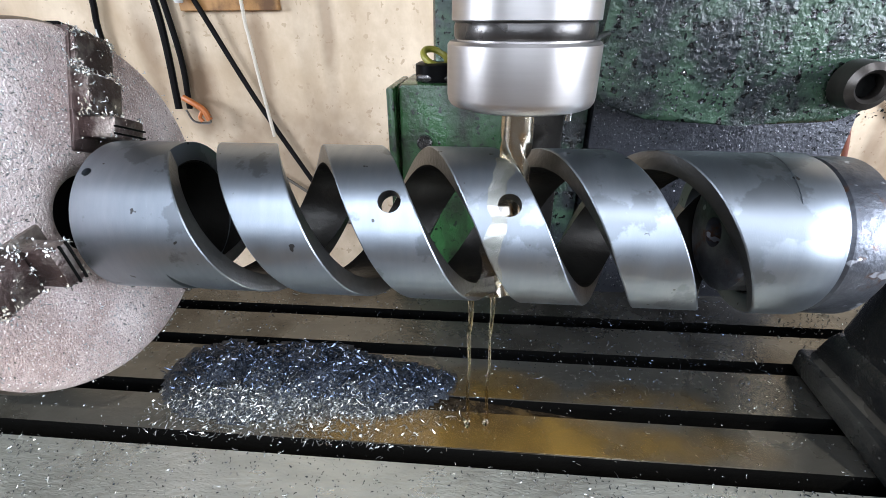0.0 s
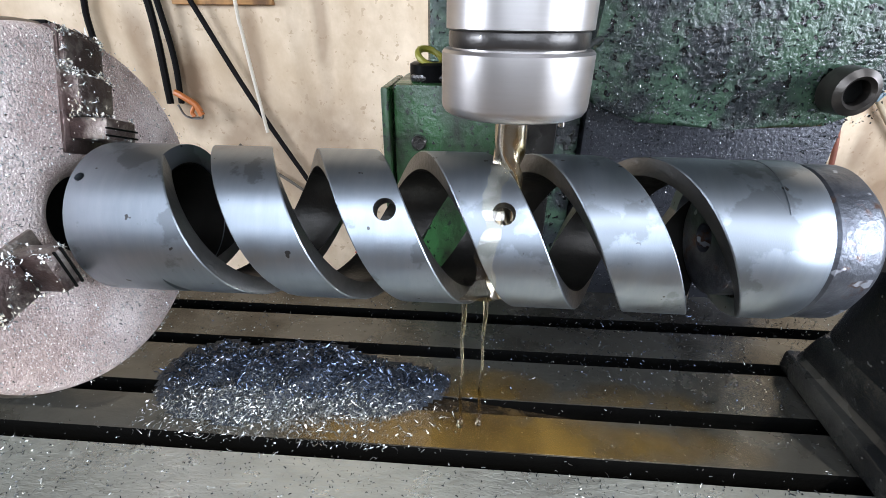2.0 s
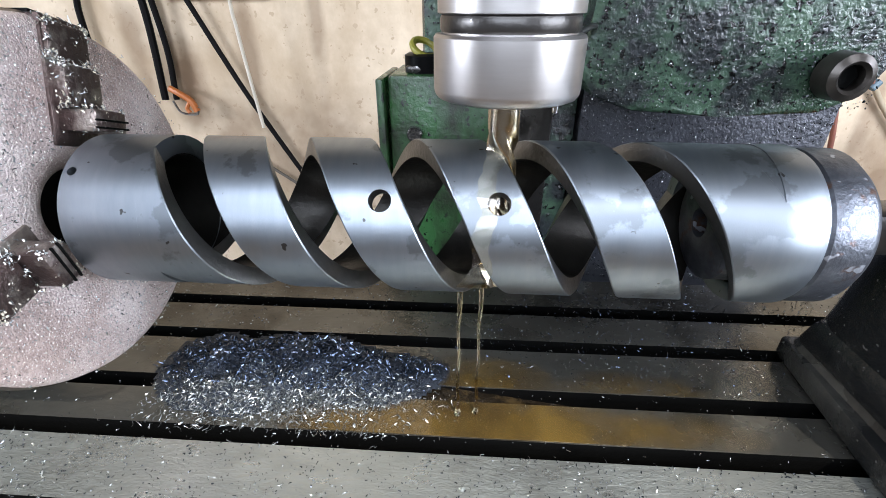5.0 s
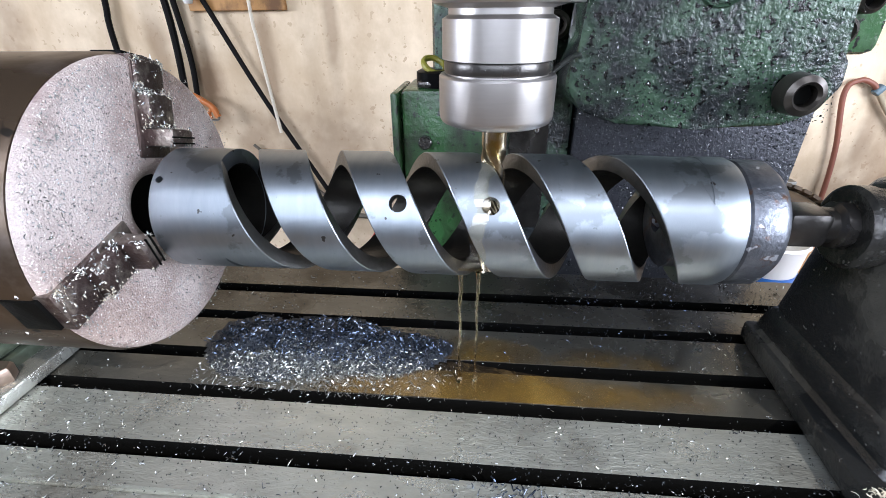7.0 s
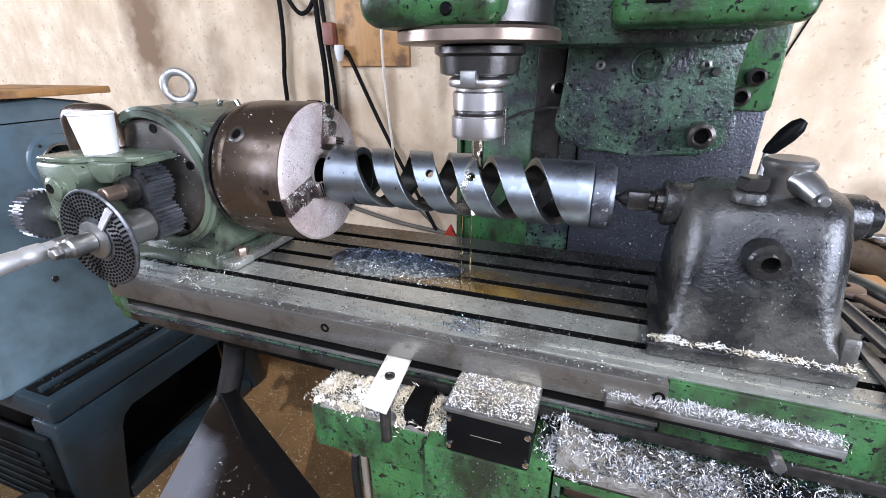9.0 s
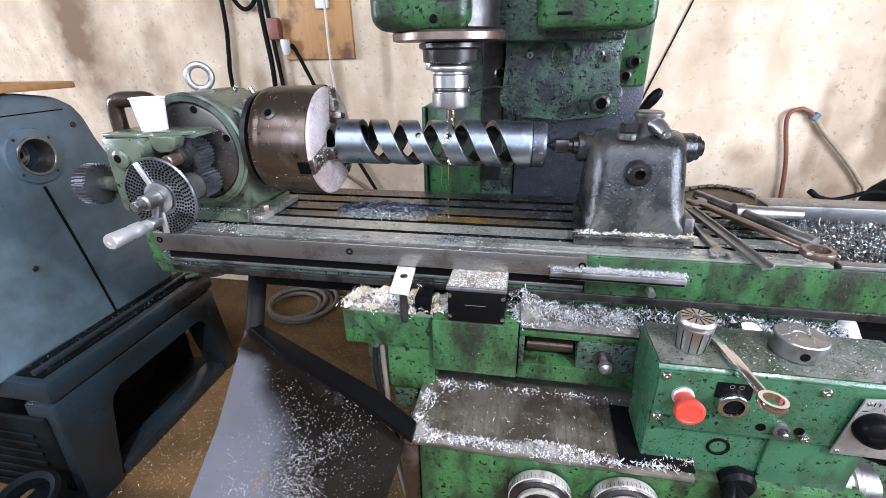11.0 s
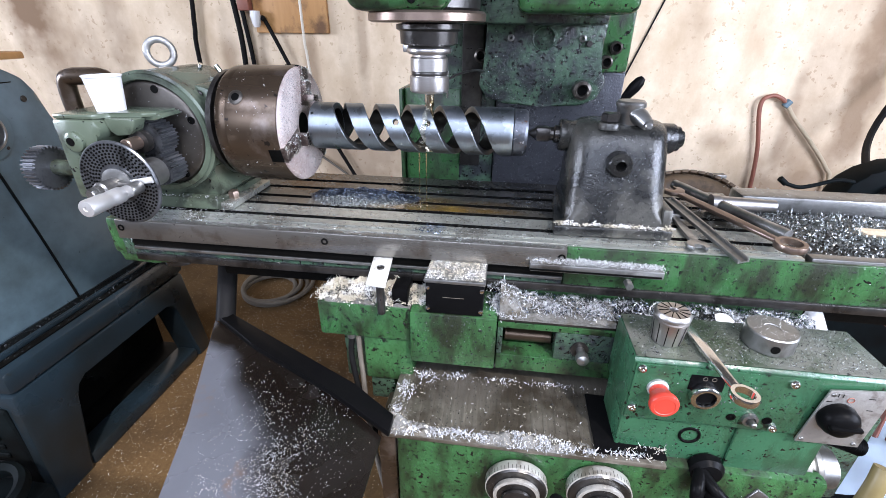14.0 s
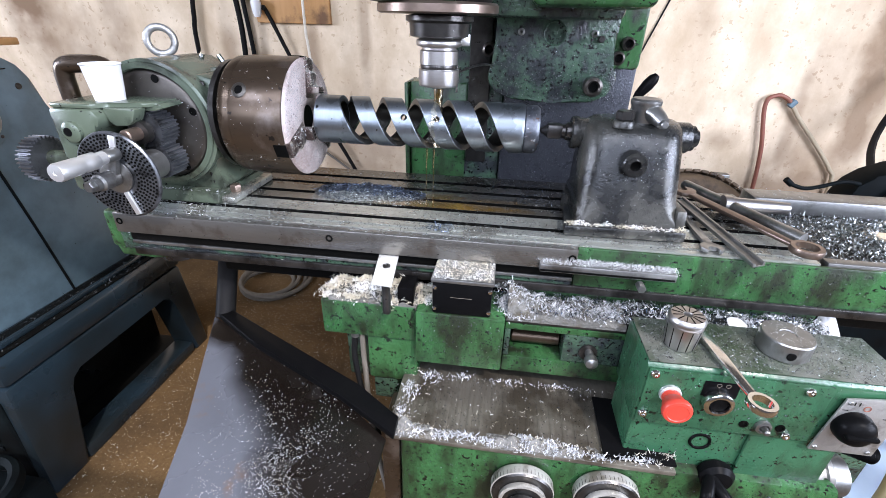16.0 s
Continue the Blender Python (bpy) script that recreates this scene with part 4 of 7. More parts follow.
spanner("combination_spanner", (0.4185, -0.08, 0.9325), (0.4, 0.066, 0.9302), 0.012, 0.0055, M_CHROME, "chromed combination spanner lying across the control box", table=False, r_ring=0.0142, jaw=0.0145)
rag = single("crumpled_scrap", turned([(0.0, 0.0), (0.012, 0.0), (0.016, 0.004), (0.011, 0.009), (0.0, 0.012)], pose(0.474, 0.09, 0.91, 20, 10, 30), 9), M_WHITE, "crumpled white scrap lying among chips", "scrap")

# ---- machine table, which feeds slowly to the right ----
table = thing("machine_table", (0.2, 0.25, 0.93), "long oily steel milling table with T-slots", "machine table", table=True)
SLOTS = ((0.338, 0.351), (0.295, 0.307), (0.246, 0.258), (0.208, 0.219), (0.160, 0.171))
prof = [(0.392, 0.955), (0.392, 1.0)]
for a, b in SLOTS:
    prof += [(b, 1.0), (b, 0.984), (b + 0.006, 0.984), (b + 0.006, 0.975), (a - 0.006, 0.975), (a - 0.006, 0.984), (a, 0.984), (a, 1.0)]
prof += [(0.1415, 1.0), (0.1415, 0.996), (0.138, 0.996), (0.138, 0.9985), (0.128, 0.9985), (0.128, 0.955)]
YZ = Matrix(((0, 0, 1, 0), (1, 0, 0, 0), (0, 1, 0, 0), (0, 0, 0, 1)))     # outline y, z, drawn out along x
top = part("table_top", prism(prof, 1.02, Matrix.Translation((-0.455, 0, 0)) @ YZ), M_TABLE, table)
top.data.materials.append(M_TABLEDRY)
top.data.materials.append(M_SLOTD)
for f in top.data.polygons:                 # drier planks in front; slots black for oil and painted shade
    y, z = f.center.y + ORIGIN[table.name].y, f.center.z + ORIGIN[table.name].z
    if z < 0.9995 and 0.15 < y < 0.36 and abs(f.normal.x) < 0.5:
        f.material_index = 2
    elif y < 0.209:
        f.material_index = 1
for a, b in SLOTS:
    part("slot_bed", box(-0.45, 0.56, a - 0.005, b + 0.005, 0.9752, 0.9775, 0), M_SLOTD, table, "black oil, swarf and painted shade in a T-slot")
part("table_skirt", box(-0.462, 1.05, 0.1285, 0.39, 0.932, 0.9548, 0.003), M_GREEN, table)
part("skirt_face", box(0.252, 1.05, 0.122, 0.1278, 0.93, 0.9965, 0.002), M_GREEN, table, "scratched green front face")
part("skirt_left", box(-0.462, 0.25, 0.123, 0.1278, 0.93, 0.962, 0.002), M_GREEND, table)
part("skirt_lip", box(-0.44, 1.05, 0.117, 0.1225, 0.9235, 0.9365, 0.002), M_DARKSTEEL, table, "dark lower lip")
rail = part("front_rail", box(-0.455, 0.251, 0.112, 0.1275, 0.9645, 0.9975, 0.002), M_RAIL, table, "flat steel bar screwed along the front")
for x in (-0.445, -0.106, 0.244):
    part("rail_screw", turned([(0.0055, 0), (0.0055, 0.001), (0.003, 0.0012), (0.0028, -0.001), (0, -0.001)], A("-y", x, 0.1125, 0.984), 16), M_SLOTD, rail)
part("slide_strip", box(-0.44, 0.25, 0.1185, 0.1225, 0.9435, 0.9485, 0.0008), M_STEEL, table, "thin bright slide strip")
part("slide_groove", box(-0.44, 0.25, 0.1195, 0.1225, 0.9492, 0.963, 0.0005), M_SLOTD, table, "black gap under the bar")
part("step_bar", box(0.2, 0.382, 0.1, 0.1215, 0.9655, 0.978, 0.002), M_STEEL, table, "steel stop bar strewn with chips")
part("step_bar_groove", box(0.2, 0.379, 0.0985, 0.1, 0.968, 0.9705, 0.0003), M_SLOTD, table)
part("stop_nut", hexnut(0.006, 0.016, A("-y", 0.335, 0.1, 0.96)), M_STEEL, table)
# right-hand end: shallow trough with raised back rim
part("trough", box(0.57, 1.05, 0.1285, 0.39, 0.9555, 0.985, 0.003), M_DARKSTEEL, table, "sump trough full of swarf")
part("trough_rim", box(0.575, 1.05, 0.34, 0.39, 0.9855, 1.014, 0.004), M_STEEL, table, "worn raised rim")
part("trough_front", box(0.575, 1.05, 0.129, 0.146, 0.9855, 1.0, 0.002), M_STEEL, table)
part("left_foot", rod(0.03, 0.03, A("z", -0.4, 0.17, 0.9), 24), M_DARKSTEEL, table)
part("screw_box", box(-0.488, -0.456, 0.127, 0.33, 0.928, 0.993, 0.006), M_GREEN, table)
part("end_bracket", prism([(-0.484, 0.931), (-0.37, 0.931), (-0.375, 0.918), (-0.42, 0.912), (-0.478, 0.912)], 0.17, Matrix.Translation((0, 0.3, 0)) @ XZ, 0.003), M_GREEN, table, "green bracket under the table end")
part("end_bearing", rod(0.022, 0.012, A("-x", -0.4885, 0.22, 0.962), 28), M_DARKSTEEL, table)

# oil film on the planks under the cutter
def oil_film(y0, y1, x0, x1):
    ob = single("oil_film", box(x0, x1, y0 + 0.0006, y1 - 0.0006, 1.0003, 1.0008, 0), M_OIL, "thin film of golden cutting oil on the table", "oil", table=True)
    ob.visible_shadow = False


chips("swarf", scatter(71, 1700, -0.19, 0.24, 0.258, 0.39, 1.0003, lambda x, y: 0.3 + 0.7 * (x > 0.0)), 0.0014, M_CHIPB, "fine dark crumbs on the table", 72, True, wide=2.5)
chips("swarf", scatter(73, 2200, -0.45, 0.24, 0.128, 0.39, 1.0003), 0.0011, M_CHIPM, "fine bright crumbs on the table", 74, True, wide=2.5)
oil_film(0.219, 0.246, -0.1, 0.229)
oil_film(0.258, 0.295, -0.09, 0.229)
drift("slot_muck", -0.17, 0.1, 0.2462, 0.2578, lambda x, y: 0.9985 - 0.012 * max(0.0, (x - 0.02) / 0.08) - 0.006 * max(0.0, (-0.14 - x) / 0.03), M_CRUDE, "wet black muck filling a T-slot", 90, 8, True)


# ---- the work: a hollow shaft with a two-start helical slot ----
X_L, X_R, CUT_L, CUT_R, WALL = -0.1525, 0.1645, -0.1165, 0.147, 0.0085
SLOT_C, SLOT_W = 0.0082, 0.0218          # a slot's middle at 55 degrees from the top, and its width along the axis
work = thing("slotted_shaft", (0, AY, AZ), "turned steel tube with milled helical slots", "workpiece", table=True)


def on_work(x, phi, r):
    return Vector((x, AY - r * math.sin(phi), AZ + r * math.cos(phi)))


def band(m):
    """The helical band between slot m and slot m + 1, cut off square at both collars."""
    bm = bmesh.new()
    span = CUT_R - CUT_L + 0.1
    turns = span / LEAD
    n = int(turns * 72)
    c = SLOT_C - LEAD * radians(55) / (2 * math.pi) + m * PITCH
    phi0 = (CUT_L - 0.05 - c) / LEAD * 2 * math.pi
    u0, u1 = SLOT_W / 2, PITCH - SLOT_W / 2
    us = [u0, u0 + 0.0006] + [u0 + (u1 - u0) * k / 4 for k in (1, 2, 3)] + [u1 - 0.0006, u1]
    rings = []
    for k in range(n + 1):
        phi = phi0 + 2 * math.pi * turns * k / n
        x = c + LEAD * phi / (2 * math.pi)
        outer = [bm.verts.new(on_work(x + u, phi, WR - (0.0004 if j in (0, 6) else 0))) for j, u in enumerate(us)]
        inner = [bm.verts.new(on_work(x + u, phi, WR - WALL)) for u in reversed((u0, (u0 + u1) / 2, u1))]
        rings.append(outer + inner)
    for a, b in zip(rings, rings[1:]):
        w = len(a)
        for j in range(w):
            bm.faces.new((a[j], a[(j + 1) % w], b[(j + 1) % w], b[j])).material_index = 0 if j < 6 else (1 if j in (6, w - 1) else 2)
    for x, clear in ((CUT_L, True), (CUT_R, False)):
        bmesh.ops.bisect_plane(bm, geom=bm.verts[:] + bm.edges[:] + bm.faces[:], plane_co=(x, 0, 0), plane_no=(1, 0, 0), clear_inner=clear, clear_outer=not clear)
        bmesh.ops.holes_fill(bm, edges=[e for e in bm.edges if e.is_boundary])
    return bm


def drilled(ob, holes):
    """Cuts round holes, square to the surface, into a part."""
    for x, phi, r in holes:
        cutter = part("cutter", turned([(0, -0.02), (r, -0.02), (r, 0.02), (0, 0.02)], Matrix.Translation(on_work(x, phi, WR)) @ pose(0, 0, 0, math.degrees(phi)), 28), M_SLOT)
        mod = ob.modifiers.new("drill", "BOOLEAN")
        mod.object, mod.operation, mod.solver = cutter, "DIFFERENCE", "EXACT"
        bpy.context.view_layer.update()
        cut = bpy.data.meshes.new_from_object(ob.evaluated_get(bpy.context.evaluated_depsgraph_get()))
        ob.modifiers.remove(mod)
        cut.set_sharp_from_angle(angle=radians(30))
        ob.data = cut
        bpy.data.objects.remove(cutter)


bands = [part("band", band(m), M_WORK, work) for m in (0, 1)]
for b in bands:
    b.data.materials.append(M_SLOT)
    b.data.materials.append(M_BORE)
# thin sleeves added inside the collars to carry the bore's painted shade
part("bore_sleeve", turned([(WR - WALL - 0.0006, 0), (WR - WALL - 0.0002, 0), (WR - WALL - 0.0002, CUT_L - X_L - 0.0005), (WR - WALL - 0.0006, CUT_L - X_L - 0.0005)], A("x", X_L, AY, AZ), 64, closed=True), M_BORE, work, "oily bore with shade in its dark colour")
part("bore_sleeve", turned([(WR - WALL - 0.0006, 0), (WR - WALL - 0.0002, 0), (WR - WALL - 0.0002, 0.01), (WR - WALL - 0.0006, 0.01)], A("x", CUT_R + 0.0005, AY, AZ), 64, closed=True), M_BORE, work, "oily bore with shade in its dark colour")
part("left_collar", turned([(WR - WALL, 0), (WR - 0.001, 0), (WR, 0.001), (WR, 0.0035), (WR, 0.0115), (WR, 0.02), (WR, 0.03), (WR, CUT_L - X_L), (WR - WALL, CUT_L - X_L)], A("x", X_L, AY, AZ), 96, closed=True), M_WORK, work)
drilled(work.children[-1], [(-0.1475, radians(36.5), 0.0021)])
part("right_collar", turned([(WR - WALL, 0), (WR, 0), (WR, X_R - CUT_R - 0.0025), (WR - 0.0008, X_R - CUT_R - 0.0013), (WR - 0.0012, X_R - CUT_R), (WR - WALL, X_R - CUT_R)], A("x", CUT_R, AY, AZ), 96, closed=True), M_WORK, work)
part("end_plug", turned([(0.0, -0.02), (0.006, -0.02), (0.007, -0.032), (0.02, -0.032), (WR - WALL - 0.0014, -0.029), (WR - WALL - 0.0014, 0.0), (WR - 0.0025, 0.0005), (WR - 0.0012, 0.002), (WR - 0.0012, 0.017), (WR - 0.005, 0.022), (0.008, 0.0222), (0.004, 0.018), (0, 0.018)], A("x", X_R, AY, AZ), 72), M_PLUG, work, "rust-mottled steel end plug")
bm = bmesh.new()                         # one slot ends sooner than the other: its end is left uncut
rings = [[bm.verts.new(on_work(x, radians(-130 + 5 * k), r)) for x, r in ((0.1305, WR - 0.0003), (CUT_R + 0.0002, WR - 0.0003), (CUT_R + 0.0002, WR - WALL + 0.0004), (0.1305, WR - WALL + 0.0004))] for k in range(39)]
for a, b in zip(rings, rings[1:]):
    for j in range(4):
        bm.faces.new((a[j], a[(j + 1) % 4], b[(j + 1) % 4], b[j]))
bm.faces.new(rings[0])
bm.faces.new(rings[-1])
part("uncut_end", bm, M_WORK, work)
part("end_disc", turned([(0.0, 0.0), (WR - WALL - 0.0003, 0.0), (WR - WALL - 0.0003, 0.006), (0.0, 0.006)], A("x", X_L + 0.002, AY, AZ), 48), M_SLOT, work)
drilled(bands[0], [(0.036, radians(52.6), 0.0048)])
drilled(bands[1], [(-0.0128, radians(52.3), 0.0048)])

# ---- dividing head with chuck, index plate and crank ----
HX = -0.385
head = thing("dividing_head", (HX, 0.23, 1.0), "green universal dividing head with brown three-jaw chuck", "dividing head", table=True)
part("base_plate", prism([(-0.475, 0.165), (-0.307, 0.165), (-0.3, 0.2), (-0.3, 0.3), (-0.475, 0.3)], 0.02, Matrix.Translation((0, 0, 1.001)), 0.003), M_HEADGREEN, head)
part("foot_lug", box(-0.31, -0.284, 0.172, 0.3, 1.001, 1.012, 0.002), M_TABLEDRY, head, "bare steel foot strewn with chips")
part("clamp_bolt", hexnut(0.009, 0.012, A("z", -0.297, 0.2, 1.012)), M_COPPER, head)
cradle = [(-0.47, 1.02), (-0.305, 1.02), (-0.3, 1.03), (-0.312, 1.045), (-0.318, 1.07)]
cradle += [(HX + 0.093 * math.cos(a), AZ - 0.008 + 0.093 * math.sin(a)) for a in [radians(v) for v in range(-35, 216, 10)]]
part("cradle", prism(cradle, 0.12, Matrix.Translation((0, 0.305, 0)) @ XZ, 0.004), M_HEADGREEN, head)
part("drum", turned([(0.0, 0.0), (0.052, 0.0), (0.072, 0.003), (0.077, 0.005), (0.079, 0.008), (0.079, 0.02), (0.05, 0.02)], A("y", HX, 0.166, AZ - 0.008), 72), M_DRUM, head, "dark turned swivel drum face")
part("drum_rim", turned([(0.0795, 0.003), (0.081, 0.0), (0.0885, 0.001), (0.0895, 0.004), (0.0935, 0.006), (0.0935, 0.016), (0.0795, 0.016)], A("y", HX, 0.168, AZ - 0.008), 72, closed=True), M_HEADGREEN, head, "green graduated rim")
for a in (20, 75, 130, 200, 300):
    part("drum_screw", rod(0.006, 0.002, A("-y", HX + 0.07 * math.cos(radians(a)), 0.169, AZ - 0.008 + 0.07 * math.sin(radians(a))), 14), M_SLOTD, head)
part("top_saddle", prism([(-0.43, 1.195), (-0.32, 1.192), (-0.295, 1.185), (-0.29, 1.15), (-0.31, 1.14), (-0.43, 1.15)], 0.11, Matrix.Translation((0, 0.31, 0)) @ XZ, 0.004), M_HEADGREEN, head)
part("spindle_flange", turned([(0.03, 0), (0.078, 0), (0.083, 0.004), (0.083, 0.012), (0.03, 0.012)], A("x", -0.296, AY, AZ), 64), M_DARKSTEEL, head)
part("oil_plug", rod(0.007, 0.006, A("-y", -0.318, 0.2, 1.178), 14), M_DARKSTEEL, head)
eye = part("eyebolt", tube(ring_path(0.0195, pose(-0.416, 0.263, 1.2335, 90, 0, 25), 40), 0.0055, 14, loop=True), M_EYE, head, "dull steel lifting eye")
part("eyebolt_collar", turned([(0.015, 0), (0.015, 0.004), (0.009, 0.008), (0.007, 0.014)], A("z", -0.416, 0.263, 1.198), 24), M_EYE, eye)
part("stud", tube([(-0.362, 0.28, 1.19), (-0.364, 0.28, 1.21), (-0.36, 0.28, 1.216)], 0.004, 10), M_CHROME, head)
part("stud", tube([(-0.318, 0.28, 1.19), (-0.333, 0.28, 1.214)], 0.0045, 10), M_CHROME, head)

# chuck, carried by the head's spindle
CH = (-0.231, AY, AZ)
cm = A("x", -0.278, AY, AZ)
chuck = part("chuck", turned([(0.03, 0.0), (0.082, 0.0), (0.087, 0.003), (0.0885, 0.006), (0.0885, 0.018), (0.0878, 0.019), (0.0878, 0.0205), (0.09, 0.0215), (0.09, 0.0975), (0.0885, 0.1), (0.03, 0.1)], cm, 96), M_CHUCK, head, "oily brown steel chuck body", at=CH)
part("chuck_face", turned([(0.02, 0.0), (0.0875, 0.0), (0.0885, 0.001), (0.087, 0.0045), (0.085, 0.0058), (0.026, 0.006), (0.02, 0.002)], A("x", -0.1779, AY, AZ), 96, closed=True), M_CFACE, chuck, "chuck face dusted with sparkling chips", at=CH)
part("bore", turned([(0.0, 0), (0.0195, 0.0), (0.0195, 0.001), (0, 0.001)], A("x", -0.1775, AY, AZ), 40), M_SLOTD, chuck, at=CH)
for k in range(3):
    phi = radians(-22 + 120 * k)
    m = Matrix.Translation((0, AY, AZ)) @ pose(0, 0, 0, math.degrees(phi))
    jaw = part("jaw", box(-0.181, -0.152, -0.0095, 0.0095, WR + 0.0004, 0.0475, 0.0015, m=m), M_JAW, chuck, "stepped hardened jaw", at=CH)
    part("jaw_step", box(-0.181, -0.1635, -0.0105, 0.0105, 0.0477, 0.068, 0.002, m=m), M_JAW, jaw, at=CH)
    part("jaw_step", box(-0.181, -0.1685, -0.0115, 0.0115, 0.0682, 0.0865, 0.002, m=m), M_JAW, jaw, at=CH)
    part("jaw_root", box(-0.183, -0.1705, -0.0125, 0.0125, 0.03, 0.0885, 0.001, m=m), M_JAW, jaw, at=CH)
    for q in range(2):
        part("jaw_groove", box(-0.1525, -0.1512, -0.0098, 0.0098, 0.0385 + 0.0035 * q, 0.0395 + 0.0035 * q, 0.0003, m=m), M_SLOTD, jaw, at=CH)
    part("jaw_slot", box(-0.196, -0.1772, -0.0105, 0.0105, 0.085, 0.0906, 0.0004, m=m), M_SLOTD, chuck, "dark jaw guideway", at=CH)
    key = math.degrees(phi) + 65
    m = Matrix.Translation((-0.241, AY, AZ)) @ pose(0, 0, 0, key)
    part("key_socket", turned([(0.0062, 0.083), (0.0064, 0.0918), (0.0095, 0.0915), (0.0112, 0.0905), (0.0112, 0.083)], m, 28, closed=True), M_DRUM, chuck, "chuck key socket with worn rim", at=CH)
    part("key_square", box(-0.0062, 0.0062, -0.0062, 0.0062, 0.086, 0.0905, 0, m=m), M_SLOTD, chuck, at=CH)

rng = np.random.default_rng(91)
a, r = rng.uniform(0, 2 * np.pi, 5200), 0.088 * np.sqrt(rng.uniform(0.12, 1, 5200))
keep = rng.random(5200) < 0.25 + 0.75 * np.clip(np.abs(np.cos(a - 2.3)), 0, 1)
a, r = a[keep], r[keep]
chips("swarf_dust", np.stack([np.full(len(a), -0.1713), AY + r * np.cos(a), AZ + r * np.sin(a)], 1), 0.0014, M_CHIPM, "sparkling chips stuck on the chuck face", 92, spread=3, wide=2.0, parent=chuck)
a = rng.uniform(0.2, 2.9, 55)
chips("swarf_dust", np.stack([rng.uniform(-0.275, -0.182, 55), AY - 0.0903 * np.sin(a), AZ + 0.0903 * np.cos(a)], 1), 0.0022, M_CHIP, "white chips stuck on the chuck body", 93, spread=3, wide=2.0, parent=chuck)
for jw in [o for o in chuck.children if o.name.startswith("jaw") and "slot" not in o.name]:
    for block in [jw] + [o for o in jw.children if o.name.startswith("jaw_step")]:
        co = np.array([list(v.co) for v in block.data.vertices])
        n = 260 if block is jw else 900
        u = rng.random((n, 1))
        base = co[rng.integers(0, len(co), n)] * u + co[rng.integers(0, len(co), n)] * (1 - u) + rng.normal(0, 0.0009, (n, 3)) + np.array(CH)
        base[:, 0] = np.minimum(base[:, 0], -0.1525)
        chips("swarf_dust", base, 0.0019, M_CHIPM, "chips caked on the jaw", 94, spread=3, wide=1.8, parent=jw)
        chips("swarf_dust", base[::2] + np.array([0.0003, -0.0004, 0.0004]), 0.0017, M_CHIPY, "golden chips caked on the jaw", 96, spread=3, wide=2.2, parent=jw)
a, r = rng.uniform(0, 2 * np.pi, 80), 0.075 * np.sqrt(rng.uniform(0, 1, 80))
chips("swarf_dust", np.stack([HX + r * np.cos(a), np.full(80, 0.1655), AZ - 0.008 + r * np.sin(a)], 1), 0.002, M_CHIP, "white chips on the drum face", 95, spread=3, wide=1.6, parent=head)

# index housing in front of the drum
GX, GZ = (-0.362, -0.358), (1.125, 1.08)
part("index_housing", prism([(-0.466, 1.158), (-0.402, 1.158), (-0.395, 1.148), (-0.398, 1.136), (-0.41, 1.128), (-0.412, 1.06), (-0.425, 1.035), (-0.466, 1.045)], 0.083, Matrix.Translation((0, 0.166, 0)) @ XZ, 0.005), M_HEADGREEN, head)
part("housing_ear", prism([(-0.4, 1.158), (-0.346, 1.158), (-0.331, 1.163), (-0.326, 1.157), (-0.34, 1.1525), (-0.398, 1.1525)], 0.042, Matrix.Translation((0, 0.162, 0)) @ XZ, 0.002), M_HEADGREEN, head)
part("housing_brow", prism([(-0.4, 1.158), (-0.35, 1.158), (-0.358, 1.142), (-0.365, 1.136), (-0.385, 1.134), (-0.394, 1.14)], 0.022, Matrix.Translation((0, 0.1195, 0)) @ XZ, 0.003), M_HEADGREEN, head)
part("housing_top", prism([(-0.464, 0.086), (-0.405, 0.086), (-0.396, 0.108), (-0.35, 0.112), (-0.336, 0.122), (-0.336, 0.164), (-0.464, 0.164)], 0.006, Matrix.Translation((0, 0, 1.1582)), 0.002), M_HEADGREEN, head)
part("cap", turned([(0.014, 0), (0.014, 0.006), (0.011, 0.008), (0, 0.008)], A("-y", -0.437, 0.084, 1.128), 24), M_HEADGREEN, head)
part("cap_hole", rod(0.006, 0.001, A("-y", -0.439, 0.0762, 1.129), 16, 0.0003), M_SLOTD, head)
for z in (1.05, 1.058):
    part("bolt_hole", rod(0.006, 0.002, A("-y", -0.448 + (z - 1.05) * 2, 0.084, z), 14), M_SLOTD, head)
for z, r, x, teeth in ((GZ[0], 0.0255, GX[0], 26), (GZ[1], 0.0245, GX[1], 24)):
    part("change_gear", gear(r, teeth, 0.034, A("y", x, 0.122, z)), M_GEAR, head, "oiled steel change gear")
part("arbor", rod(0.009, 0.04, A("y", GX[0], 0.0815, GZ[0]), 20), M_COPPER, head)
part("arbor_ring", turned([(0.009, 0), (0.0155, 0.001), (0.0155, 0.012), (0.009, 0.013)], A("y", GX[0], 0.105, GZ[0]), 24), M_DARKSTEEL, head)
part("bush", rod(0.0205, 0.036, A("y", GX[1], 0.0855, GZ[1]), 32, 0.003), M_STEEL, head)
part("side_gear", gear(0.033, 34, 0.02, A("x", -0.535, 0.105, 1.08)), M_GEAR, head, "dark spur gear on the side shaft")
part("side_shaft", rod(0.012, 0.07, A("x", -0.52, 0.11, 1.08), 20), M_HEADGREEN, head)
part("rear_arm", tube(spline([(-0.506, 0.165, 1.13), (-0.508, 0.165, 1.17), (-0.506, 0.165, 1.195), (-0.497, 0.165, 1.203), (-0.47, 0.165, 1.205), (-0.443, 0.165, 1.204), (-0.434, 0.165, 1.193), (-0.432, 0.165, 1.165)], 5), 0.0125, 12), M_CHUCK, head, "dull brown cast handle under chips")

